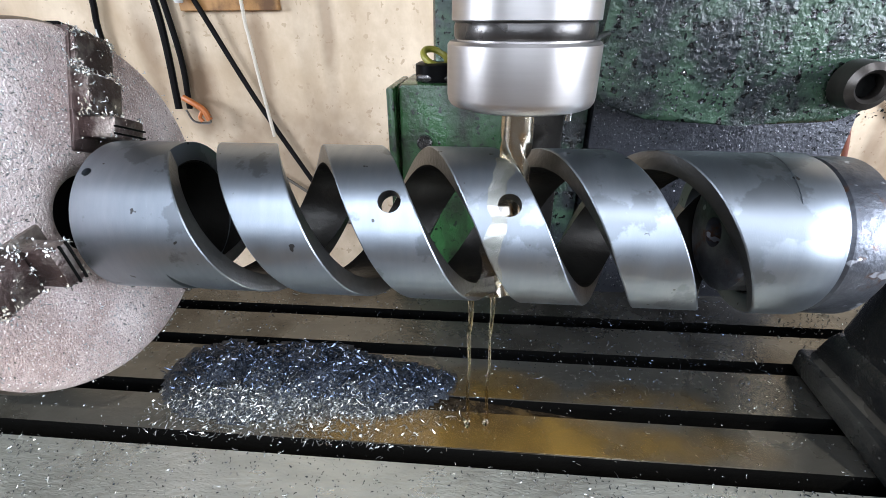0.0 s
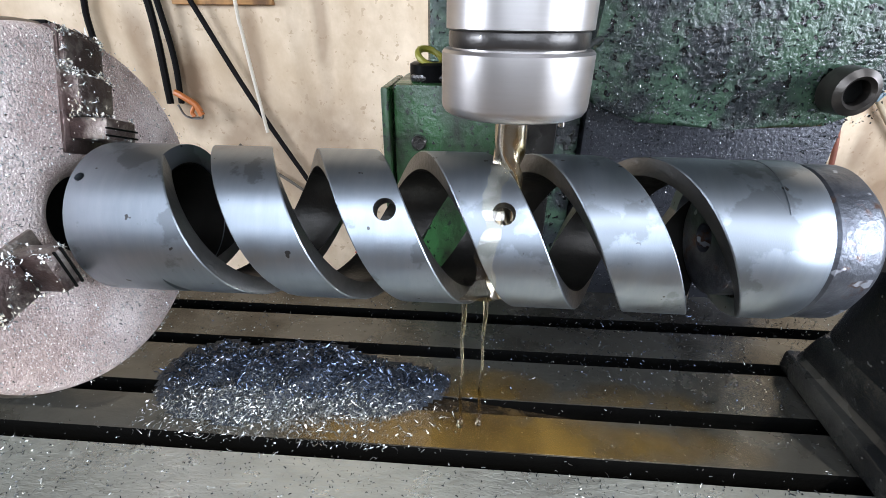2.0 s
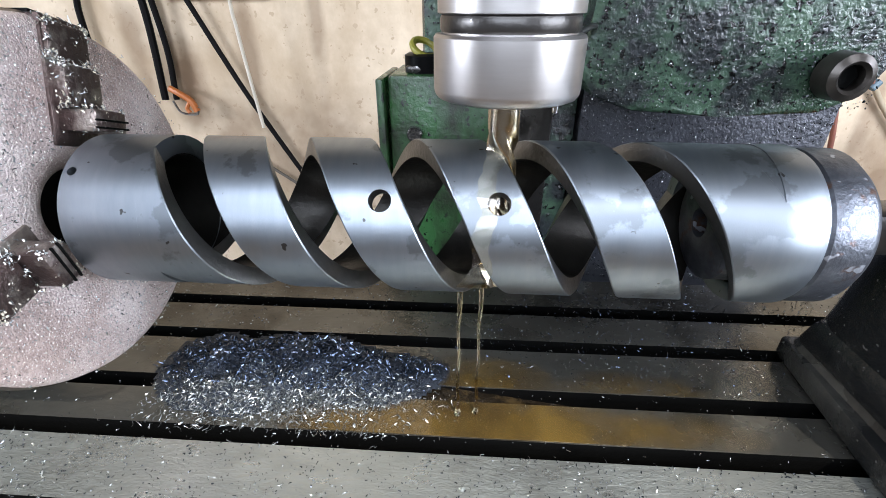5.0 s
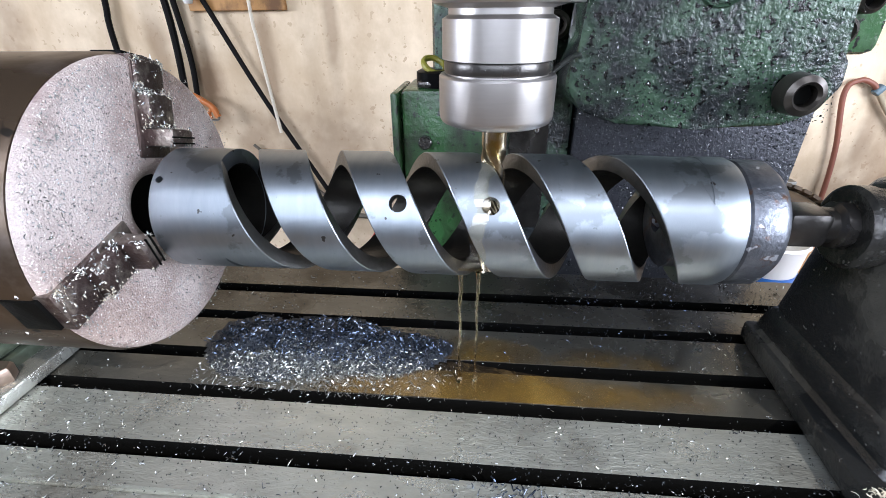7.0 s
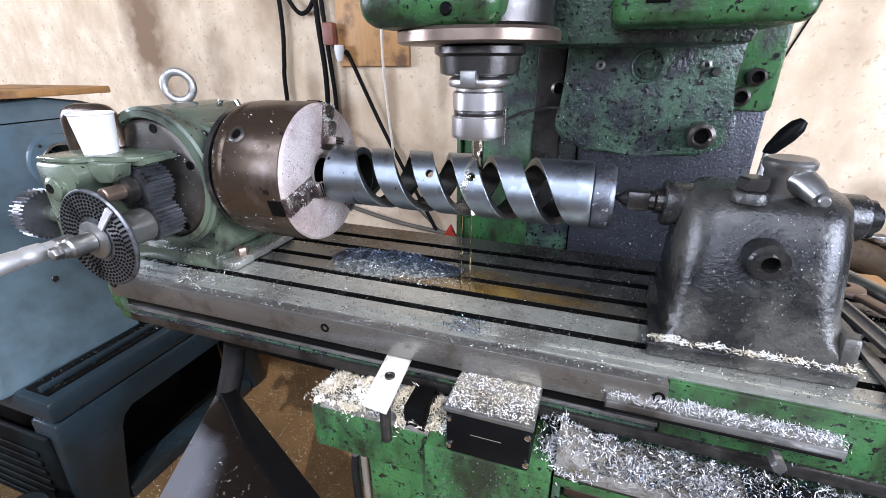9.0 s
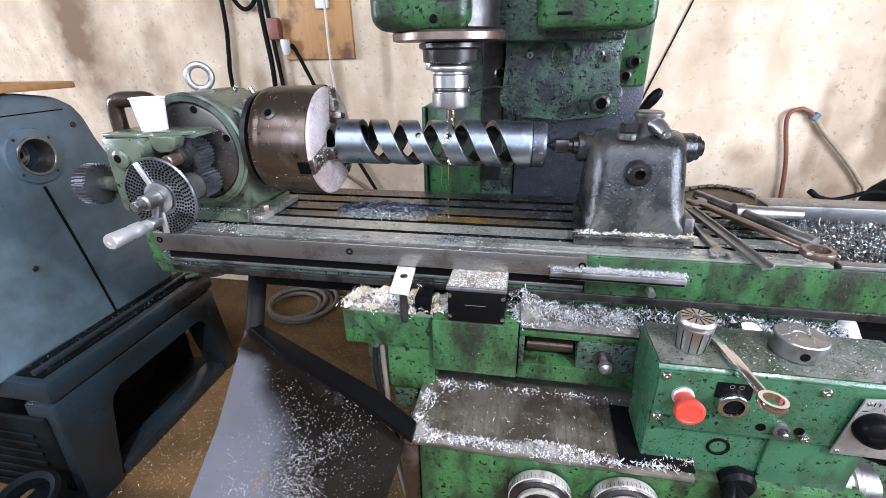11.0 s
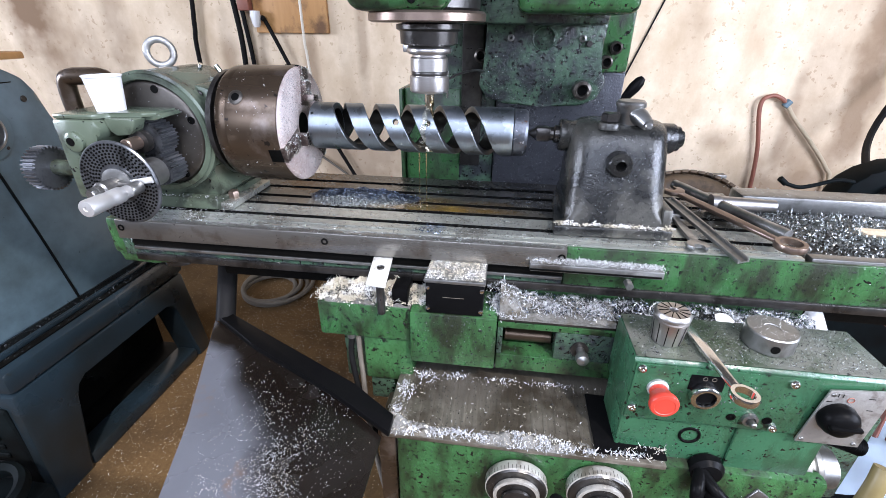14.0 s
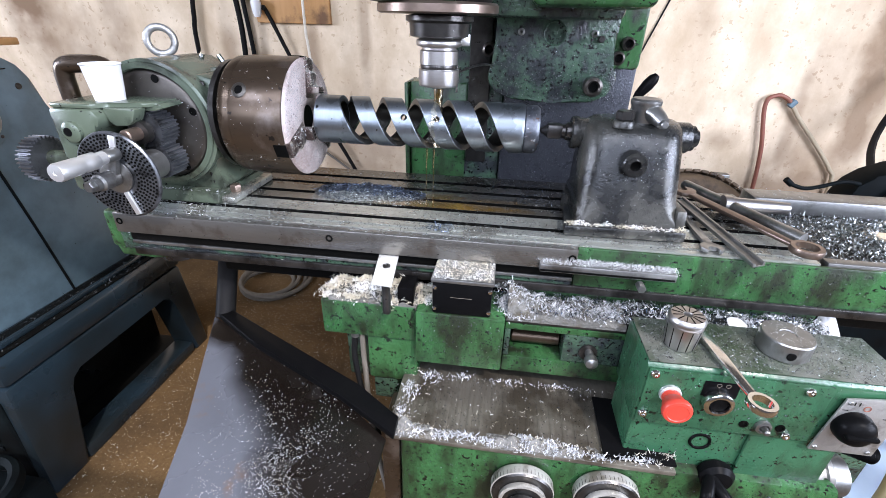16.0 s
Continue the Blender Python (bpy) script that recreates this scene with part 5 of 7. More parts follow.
# index plate, sector arms and crank turn together
IX, IZ = -0.384, 1.0725
ic = (IX, 0.075, IZ)
def plate_holes():
    """The plate with rings of small blind holes sunk in its face."""
    bm = turned([(0.0, 0), (0.0585, 0.0), (0.0605, 0.002), (0.0605, 0.004), (0.0585, 0.006), (0.0, 0.006)], A("-y", IX, 0.081, IZ), 72)
    return bm


iplate = part("index_plate", plate_holes(), M_GEAR, head, "black index plate with rings of holes", at=ic)
for ring, (r, n) in enumerate(((0.0555, 60), (0.0512, 54), (0.0469, 49), (0.0426, 46), (0.0383, 42), (0.034, 38), (0.0297, 33))):
    bm = bmesh.new()
    for k in range(n):
        a = 2 * math.pi * k / n + ring
        turned([(0.0009, 0.0), (0.0015, 0.0007), (0.0017, 0.0), (0.0, -0.0002)], A("-y", IX + r * math.cos(a), 0.0749, IZ + r * math.sin(a)), 8, bm)
    tagged(part("hole_ring", bm, M_SLOTD, iplate, at=ic), kind="stuff")
part("hub", turned([(0.021, 0), (0.023, 0.001), (0.023, 0.0035), (0.017, 0.005), (0.0, 0.005)], A("-y", IX, 0.0745, IZ), 36), M_STEEL, iplate, at=ic)
for a in (radians(166), radians(-42)):
    m = Matrix.Translation((IX, 0.0745, IZ)) @ XZ @ pose(0, 0, 0, 0, 0, math.degrees(a))
    part("sector_arm", prism([(0.018, -0.0035), (0.057, -0.0045), (0.057, 0.0045), (0.018, 0.0035)], 0.0035, m, 0.0008), M_ALU, iplate, "bright bevelled sector arm", at=ic)
crank = part("crank_boss", turned([(0.009, 0), (0.0115, 0.001), (0.0115, 0.026), (0.009, 0.0285), (0.0085, 0.035), (0.0, 0.035)], A("-y", IX, 0.0695, IZ), 28), M_STEEL, iplate, at=ic)
part("crank_nut", hexnut(0.0075, 0.009, A("-y", IX, 0.0345, IZ)), M_STEEL, crank, at=ic)
a = radians(-52)
m = Matrix.Translation((IX, 0.0695, IZ)) @ XZ @ pose(0, 0, 0, 0, 0, math.degrees(a))
part("crank_arm", prism([(0.0, -0.008), (0.036, -0.0055), (0.042, 0.0), (0.036, 0.0055), (0.0, 0.008)], 0.007, m, 0.002), M_STEEL, crank, at=ic)
hx, hz = IX + 0.036 * math.cos(a), IZ + 0.036 * math.sin(a)
part("plunger", turned([(0.008, 0), (0.009, 0.002), (0.009, 0.018), (0.007, 0.021), (0.0, 0.021)], A("-y", hx, 0.07, hz), 24), M_STEEL, crank, at=ic)
part("handle", turned([(0.006, 0), (0.0085, 0.001), (0.0085, 0.012), (0.0105, 0.0145), (0.0108, 0.03), (0.0095, 0.034), (0.0105, 0.038), (0.0112, 0.066), (0.0102, 0.0685), (0.003, 0.069), (0.0025, 0.068), (0.0, 0.068)], A("-y", hx, 0.05, hz), 28), M_ALU, crank, "pale aluminium crank handle", at=ic)

cup = thing("paper_cup", (-0.41, 0.13, 1.1645), "white disposable cup standing on the dividing head", "cup", table=True)
part("cup_wall", turned([(0.0, 0.001), (0.017, 0.001), (0.018, 0.0), (0.0228, 0.0445), (0.0243, 0.0458), (0.0238, 0.047), (0.0219, 0.046), (0.0168, 0.003), (0.0, 0.003)], A("z", -0.406, 0.125, 1.1645), 40), M_WHITE, cup)

# ---- tailstock ----
tail = thing("tailstock", (0.316, 0.225, 1.0), "oily black cast-iron tailstock", "tailstock", table=True)
part("base", prism([(0.232, 0.149), (0.4, 0.153), (0.4, 0.305), (0.245, 0.305)], 0.016, Matrix.Translation((0, 0, 1.001)), 0.003), M_CAST, tail)
part("body", loft([(1.0165, 0.246, 0.397, 0.16, 0.302, 0.012), (1.024, 0.25, 0.394, 0.161, 0.301, 0.012), (1.036, 0.25, 0.39, 0.163, 0.3, 0.022), (1.055, 0.248, 0.388, 0.166, 0.299, 0.03), (1.085, 0.248, 0.387, 0.171, 0.297, 0.034), (1.115, 0.249, 0.386, 0.179, 0.293, 0.036), (1.135, 0.251, 0.385, 0.187, 0.288, 0.036), (1.146, 0.255, 0.383, 0.195, 0.283, 0.034), (1.152, 0.262, 0.378, 0.204, 0.276, 0.03), (1.154, 0.275, 0.368, 0.215, 0.266, 0.024)], n=8), M_CAST, tail, "domed body, black paint worn grey")
web = [(0.164, 1.017), (0.168, 1.035), (0.18, 1.045), (0.29, 1.045), (0.3, 1.017)]
part("left_web", prism(web, 0.023, Matrix.Translation((0.247, 0, 0)) @ YZ, 0.007), M_CAST, tail)
part("right_web", prism([(0.158, 1.017), (0.163, 1.045), (0.29, 1.045), (0.3, 1.017)], 0.014, Matrix.Translation((0.384, 0, 0)) @ YZ, 0.004), M_CAST, tail)
part("barrel", turned([(0.012, 0.0), (0.021, 0.0), (0.0235, 0.002), (0.0235, 0.01), (0.022, 0.012), (0.022, 0.165), (0.02, 0.168), (0.018, 0.168), (0.018, 0.174), (0.012, 0.176), (0.012, 0.18), (0, 0.18)], A("x", 0.234, AY, AZ - 0.001), 48), M_CAST, tail)
part("quill", turned([(0.0, -0.02), (0.0025, -0.017), (0.0095, -0.006), (0.0105, 0.0), (0.0105, 0.02), (0.0135, 0.022), (0.0135, 0.03), (0.0, 0.03)], A("x", 0.206, AY, AZ), 10), M_DARKSTEEL, tail, "dark tailstock centre")
part("centre_carrier", box(0.199, 0.222, AY - 0.011, AY + 0.011, AZ - 0.0105, AZ + 0.0105, 0.004), M_DARKSTEEL, tail)
part("front_boss", turned([(0.0, 0.002), (0.0065, 0.002), (0.007, 0.022), (0.0145, 0.0215), (0.0165, 0.019), (0.0165, 0.0)], A("-y", 0.312, 0.176, 1.107), 36), M_CAST, tail, "round boss with a clamp-screw hole")
part("boss_hole", rod(0.0068, 0.002, A("-y", 0.312, 0.163, 1.107), 20, 0.0003), M_SLOTD, tail)
nutp = part("top_stud", turned([(0.015, 0), (0.015, 0.006), (0.013, 0.009), (0.008, 0.01)], A("z", 0.297, 0.2, 1.148), 28), M_CAST, tail)
part("top_nut", hexnut(0.0125, 0.012, A("z", 0.297, 0.2, 1.158)), M_DARKSTEEL, nutp)
post = part("lever_post", turned([(0.0165, 0.0), (0.0175, 0.026), (0.0205, 0.03), (0.0205, 0.035), (0.018, 0.0375), (0.0, 0.038)], A("z", 0.327, 0.222, 1.1465), 32), M_STEEL, tail, "clamp post, paint worn to grey")
part("lever_tip", rod(0.0048, 0.006, A("-y", 0.345, 0.187, 1.156), 18), M_STEEL, post)
part("lever_arm", tube(spline([(0.329, 0.222, 1.168), (0.338, 0.204, 1.164), (0.345, 0.189, 1.157)]), 0.008, 14, radii=[0.015 - 0.00042 * k for k in range(17)]), M_STEEL, post)
grip = thing("clamp_handle", (0.36, 0.33, 1.16), "black ball-ended clamp handle", "handle", table=True)
part("shaft", tube([(0.336, 0.32, 1.13), (0.341, 0.33, 1.172)], 0.004, 10), M_STEEL, grip)
part("grip", turned([(0.004, 0), (0.007, 0.007), (0.0095, 0.026), (0.0085, 0.038), (0.0045, 0.045), (0, 0.046)], Matrix.Translation((0.339, 0.33, 1.168)) @ pose(0, 0, 0, 0, 36, 0), 20), M_BLACK, grip)
part("block", box(0.337, 0.357, 0.305, 0.33, 1.11, 1.14, 0.003), M_STEEL, grip)
part("stem", box(0.341, 0.353, 0.306, 0.326, 1.0, 1.11, 0.002), M_STEEL, grip)

# loose tools on the table
spanner("open_spanner", (0.432, 0.255, 1.0015), (0.43, 0.137, 1.0015), 0.012, 0.005, M_STEEL, "grey open-ended spanner lying on the table", r_ring=0.013, jaw=0.016)
spanner("long_spanner", (0.545, 0.135, 1.010), (0.455, 0.33, 1.016), 0.014, 0.006, M_COPPER, "browned ring spanner lying across the table", r_ring=0.02, jaw=0.018)
tb = thing("box_wrench", (0.46, 0.1, 1.002), "long channel-shaped steel wrench", "wrench", table=True)
part("channel", prism([(-0.008, 0), (0.008, 0), (0.008, 0.006), (0.005, 0.006), (0.005, 0.002), (-0.005, 0.002), (-0.005, 0.006), (-0.008, 0.006)], 0.2,
                      Matrix.Translation((0.474, 0.1, 1.0005)) @ Vector((0, 0, 1)).rotation_difference(Vector((-0.034, 0.175, 0.012)).normalized()).to_matrix().to_4x4() @ pose(0, 0, 0, 0, 0, 180), 0.0008), M_STEEL, tb)
for nm, a, b, r, lab in (("steel_bar", (0.56, 0.17, 1.014), (0.47, 0.375, 1.018), 0.0085, "grey round bar lying over the spanners"), ("tommy_bar", (0.45, 0.26, 1.006), (0.425, 0.33, 1.006), 0.005, "short dark steel bar on the table")):
    single(nm, tube([a, b], r, 16), M_STEEL, lab, "bar", table=True)
ts = thing("taper_sleeve", (0.55, 0.3, 1.0), "shiny steel taper sleeve lying on the table", "sleeve", table=True)
part("sleeve", turned([(0.007, -0.002), (0.015, 0), (0.015, 0.012), (0.013, 0.014), (0.0095, 0.1), (0.007, 0.101)], Matrix.Translation((0.5, 0.288, 1.0155)) @ A("x", 0, 0, 0), 28), M_NUT, ts)
single("wood_stick", tube([(0.67, 0.22, 1.006), (0.75, 0.2, 1.012)], 0.007, 8), M_TAN, "pale wooden brush handle in the swarf", "stick", table=True)

# ---- chips ----
def mound(x, y):
    u = (x + 0.085) / 0.092
    v = (y - 0.268 - 0.004 * np.sin(x * 60)) / (0.031 - 0.013 * np.clip(u, -0.3, 1.2))
    h = 0.012 * np.exp(-(u ** 4) * 1.6 - np.abs(v) ** 2.5 * 2.2) * (1 + 0.3 * np.sin(x * 160 + 1) * np.cos(y * 190)) + 0.0012 * np.exp(-u ** 4 - ((y - 0.24) / 0.012) ** 2)
    hole = np.exp(-((x + 0.137) / 0.011) ** 2 - ((y - 0.255) / 0.008) ** 2)
    return 1.0 + np.maximum(0.0, h * (1 - 0.95 * hole) - 0.0008)


bm = bmesh.new()
nx, ny = 70, 36
grid = [[bm.verts.new((x, y, float(mound(x, y)) if 0 < i < nx - 1 and 0 < j < ny - 1 else 0.9995)) for j, y in enumerate(np.linspace(0.21, 0.315, ny))] for i, x in enumerate(np.linspace(-0.19, 0.015, nx))]
for i in range(nx - 1):
    for j in range(ny - 1):
        if max(grid[i][j].co.z, grid[i + 1][j].co.z, grid[i][j + 1].co.z, grid[i + 1][j + 1].co.z) > 1.0005:
            bm.faces.new((grid[i][j], grid[i + 1][j], grid[i + 1][j + 1], grid[i][j + 1]))
for v in [v for v in bm.verts if not v.link_faces]:
    bm.verts.remove(v)
heap = single("swarf_heap", bm, M_MOUND, "mound of bluish steel swarf on the table", "swarf", kind="stuff", table=True)
heap_fade = lambda x, y: np.clip((mound(x, y) - 1.0) * 260, 0, 1)
chips("swarf", scatter(1, 6200, -0.19, 0.012, 0.226, 0.315, lambda x, y: mound(x, y), lambda x, y: heap_fade(x, y) * (y > 0.247)), 0.0044, M_CHIPB, "blued steel chips heaped on the table", 2, True)
chips("swarf", scatter(3, 8500, -0.18, 0.02, 0.215, 0.262, lambda x, y: np.maximum(mound(x, y), 1.0), lambda x, y: np.exp(-((x + 0.085) / 0.075) ** 4) * np.exp(-((y - 0.238) / 0.017) ** 2)), 0.0034, M_CHIPM, "bright needle chips spilling from the heap", 4, True)
chips("swarf", scatter(5, 420, -0.43, 0.23, 0.174, 0.39, 1.0004, lambda x, y: 0.35 + 0.65 * (y > 0.26)), 0.0026, M_CHIPM, "stray steel chips on the table", 6, True)
chips("swarf", scatter(7, 260, 0.1, 0.23, 0.258, 0.39, 1.0004), 0.0026, M_CHIPB, "stray blue chips on the table", 8, True)
chips("swarf", scatter(9, 1500, -0.44, 0.23, 0.114, 0.21, 1.0004, lambda x, y: np.where(x < -0.2, 0.9, 0.3)), 0.0032, M_CHIPM, "bright chips along the table edge", 10, True)
chips("swarf", scatter(11, 300, 0.01, 0.09, 0.13, 0.16, 1.0006, lambda x, y: np.exp(-((x - 0.05) / 0.02) ** 2)), 0.0045, M_CHIPB, "small tuft of chips at the table edge", 12, True, spread=2.0)
chips("swarf", scatter(13, 300, -0.47, -0.29, 0.12, 0.175, lambda x, y: np.where(y > 0.165, 1.0215, 1.0006)), 0.0035, M_CHIP, "chips at the foot of the dividing head", 14, True)
chips("swarf", scatter(15, 3000, 0.58, 1.0, 0.148, 0.335, lambda x, y: 0.986 + 0.022 * np.exp(-((x - 0.68) / 0.12) ** 2 - ((y - 0.23) / 0.07) ** 2)), 0.008, M_CHIPM, "tangled grey swarf in the trough", 16, True, curl=1.6, spread=2.5)
chips("swarf", fluff(45, [(2600, 0.69, 0.23, 0.987, 0.075, 0.055, 0.04), (1200, 0.78, 0.22, 0.987, 0.08, 0.05, 0.03)]), 0.009, M_CHIPM, "tangled heap of steel swarf in the trough", 46, True, curl=1.7, spread=3)
chips("swarf", scatter(17, 600, 0.56, 1.0, 0.13, 0.39, lambda x, y: np.where(y > 0.34, 1.0142, np.where(y < 0.146, 1.0002, 0.99))), 0.0035, M_CHIP, "fine chips on the trough rims", 18, True)
chips("swarf", np.concatenate([scatter(19, 200, 0.236, 0.398, 0.1515, 0.161, 1.0172), fluff(20, [(int(34 + 26 * math.sin(k * 2.3)), 0.242 + 0.0125 * k, 0.156 + 0.002 * math.sin(k * 2.1), 1.017, 0.011, 0.0045, 0.006 + 0.003 * math.sin(k * 1.7)) for k in range(13)])]), 0.0038, M_CHIPY, "pale chips along the tailstock base", 20, True)
lump = lambda x, y: 0.0045 * (np.sin(x * 210 + 3 * np.sin(y * 90)) * np.cos(y * 170 + 2 * np.sin(x * 70)) + 0.6 * np.sin(x * 95 + 1) * np.sin(y * 120))
pale = lambda x, y: 0.903 + np.maximum(lump(x + 0.4, y), -0.003) * 0.8 + 0.02 * np.exp(-((y - 0.108) / 0.022) ** 2) * np.clip((x + 0.112) * 40, 0.2, 1) * (0.75 + 0.25 * np.sin(x * 110))
chips("swarf", scatter(21, 5200, -0.11, 0.058, 0.079, 0.134, pale), 0.0055, M_CHIPY, "pale chips heaped on the saddle arm", 22, spread=2.0)
drift("swarf_drift", -0.111, 0.034, 0.0785, 0.134, lambda x, y: pale(x, y) - 0.004, M_DRIFT, "pale packed swarf on the saddle arm")
white = lambda x, y: 0.9045 + np.maximum(lump(x, y), -0.003) + 0.03 * np.exp(-((x - 0.166) / 0.03) ** 2) * np.exp(-((y - 0.1) / 0.03) ** 2) + 0.006 * np.exp(-((y - 0.105) / 0.025) ** 2)
chips("swarf", scatter(23, 6000, 0.146, 0.6, 0.077, 0.134, white, lambda x, y: np.where(x < 0.22, 1, 0.6) * np.clip(0.55 + lump(x, y) * 120, 0.1, 1)), 0.0046, M_CHIP, "white chips buried on the saddle shelf", 24, spread=2.0)
drift("swarf_drift", 0.1655, 0.33, 0.0775, 0.134, lambda x, y: white(x, y) - 0.0045, M_DRIFT, "white packed swarf on the saddle shelf")
chips("swarf", scatter(24, 1500, 0.146, 0.6, 0.077, 0.134, lambda x, y: white(x, y) + 0.002), 0.0065, M_CHIPM, "long grey curls on the saddle shelf", 25, spread=2.5, curl=1.8, wide=0.8)
chips("swarf", scatter(25, 2400, 0.06, 0.142, 0.06, 0.14, 0.965), 0.0026, M_CHIPY, "pale chips on the switch box lid", 26)
edge = lambda x, y: 0.03 + 0.97 * np.exp(-((y + 0.026) / 0.009) ** 2) * (0.62 + 0.38 * np.sin(x * 35)) + 0.2 * np.exp(-((x - 0.03) / 0.02) ** 2) + 0.12 * np.exp(-((y - 0.09) / 0.012) ** 2)
pile = lambda x, y: 0.7662 + 0.017 * np.exp(-((y + 0.024) / 0.01) ** 2) * np.clip(0.35 + 0.4 * np.sin(x * 35 + 0.5) + lump(x, y) * 60, 0, 1.2) + 0.012 * np.exp(-((x - 0.028) / 0.014) ** 2) * np.clip(0.5 + lump(x, y) * 100, 0, 1)
drift("swarf_drift", 0.0145, 0.3, -0.0355, -0.012, lambda x, y: pile(x, y) - 0.002, M_DRIFT, "pale packed swarf along the cover edge", 120, 14)
heaps = [(350, 0.028, -0.024, 0.766, 0.014, 0.012, 0.016),
         (210, 0.05, -0.026, 0.766, 0.016, 0.009, 0.012),
         (130, 0.085, -0.027, 0.766, 0.02, 0.008, 0.008),
         (130, 0.12, -0.026, 0.766, 0.02, 0.008, 0.008),
         (120, 0.155, -0.027, 0.766, 0.02, 0.007, 0.006),
         (325, 0.205, -0.025, 0.766, 0.017, 0.013, 0.018),
         (300, 0.232, -0.025, 0.766, 0.016, 0.011, 0.015),
         (150, 0.262, -0.028, 0.766, 0.014, 0.008, 0.008),
         (100, 0.3, -0.03, 0.766, 0.02, 0.006, 0.005),
         (100, 0.345, -0.031, 0.771, 0.025, 0.005, 0.004),
         (126, 0.024, 0.0, 0.766, 0.01, 0.02, 0.012),
         (114, 0.03, 0.05, 0.766, 0.014, 0.02, 0.01),
         (96, 0.06, 0.08, 0.766, 0.02, 0.012, 0.012),
         (60, 0.11, 0.086, 0.766, 0.025, 0.008, 0.008),
         (48, 0.18, 0.088, 0.766, 0.03, 0.006, 0.005),
         (48, 0.26, 0.088, 0.766, 0.03, 0.006, 0.005)]
chips("swarf", fluff(35, heaps), 0.0052, M_CHIP, "loose white curls heaped on the knee cover", 36, spread=3, wide=1.15)
heaps = [(900, 0.168, 0.098, 0.9, 0.018, 0.02, 0.035), (380, 0.19, 0.09, 0.9, 0.014, 0.015, 0.02), (300, 0.24, 0.1, 0.902, 0.03, 0.015, 0.012), (300, 0.3, 0.1, 0.902, 0.03, 0.015, 0.01), (260, 0.49, 0.1, 0.902, 0.02, 0.015, 0.02), (240, 0.56, 0.105, 0.902, 0.02, 0.015, 0.014)]
chips("swarf", fluff(37, heaps), 0.0055, M_CHIP, "fluffy white chips heaped beside the switch box", 38, spread=3, wide=1.2)
heaps = [(420, -0.105 + 0.0165 * k, 0.1 + 0.012 * math.sin(k * 1.9), 0.902, 0.014, 0.016, 0.012 + 0.006 * math.sin(k * 2.7)) for k in range(9)]
chips("swarf", fluff(39, heaps), 0.0042, M_CHIPY, "straw-coloured chips heaped on the saddle arm", 40, spread=3, wide=1.4)
chips("swarf", fluff(43, [(170, 0.215 + 0.03 * k, 0.112, 0.978, 0.016, 0.008, 0.004 + 0.002 * math.sin(k)) for k in range(6)]), 0.0034, M_CHIP, "white chips on the stop bar", 44, True, spread=3)
chips("swarf", scatter(27, 7000, 0.014, 0.392, -0.036, 0.094, pile, edge), 0.0036, M_CHIPY, "pale chips piled along the edge of the knee cover", 28, spread=2.0)
chips("swarf", scatter(29, 700, 0.2, 0.385, 0.1, 0.122, 0.9785), 0.0026, M_CHIP, "chips on the stop bar", 30, True)
chips("swarf", scatter(31, 3600, 0.335, 0.608, -0.016, 0.066, 0.9283), 0.0022, M_CHIPM, "fine chips on the control box lid", 32)
chips("swarf", scatter(33, 150, 0.46, 0.525, -0.008, 0.056, 0.9526, lambda x, y: ((x - 0.493) ** 2 + (y - 0.027) ** 2 < 0.025 ** 2) * 1.0), 0.0024, M_CHIP, "chips on the round disc", 34)

def stuck(seed, n, x0, x1, z0, z1, y, fade=None):
    p = scatter(seed, n, x0, x1, z0, z1, y, fade)
    return p[:, [0, 2, 1]]


low = lambda x, z: np.clip((1.26 - z) * 9, 0.1, 1) * (x > 0.112) * (x < 0.322)
chips("swarf", stuck(61, 3000, 0.106, 0.325, 1.15, 1.285, 0.4088, low), 0.0019, M_CRUMB, "small chips stuck in the oil on the head casting", 62, spread=3, wide=4.0)
chips("swarf", stuck(63, 1500, 0.106, 0.325, 1.15, 1.285, 0.4086, low), 0.0014, M_CHIPM, "bright specks stuck on the head casting", 64, spread=3, wide=2.5)
chips("swarf", stuck(65, 2600, 0.137, 0.383, 0.93, 1.15, 0.5135), 0.002, M_CRUMB, "chips stuck on the slideway", 66, spread=3, wide=3.5)
chips("swarf", stuck(67, 1200, 0.137, 0.383, 0.93, 1.15, 0.5135), 0.0017, M_CHIPM, "bright specks stuck on the slideway", 68, spread=3, wide=2.5)

front = lambda z: np.interp(z, [1.02, 1.055, 1.085, 1.115, 1.135, 1.15], [0.16, 0.1652, 0.1705, 0.1785, 0.1865, 0.2])
for n, size, material, seed in ((900, 0.0016, M_CRUMB, 81), (300, 0.0013, M_CHIPM, 83)):
    p = stuck(seed, n, 0.27, 0.382, 1.022, 1.145, 0.16, lambda x, z: 0.25 + 0.75 * np.exp(-((x - 0.335) / 0.03) ** 2 - ((z - 1.09) / 0.04) ** 2))
    p[:, 1] = front(p[:, 2]) - 0.0004
    chips("swarf", p, size, material, "wet crumbs stuck on the tailstock", seed + 1, True, spread=3, wide=3.0)
chips("swarf", scatter(85, 2600, -0.45, 0.24, 0.128, 0.208, 1.0003), 0.0012, M_CRUMB, "dark crumbs on the front planks", 86, True, wide=3.0)
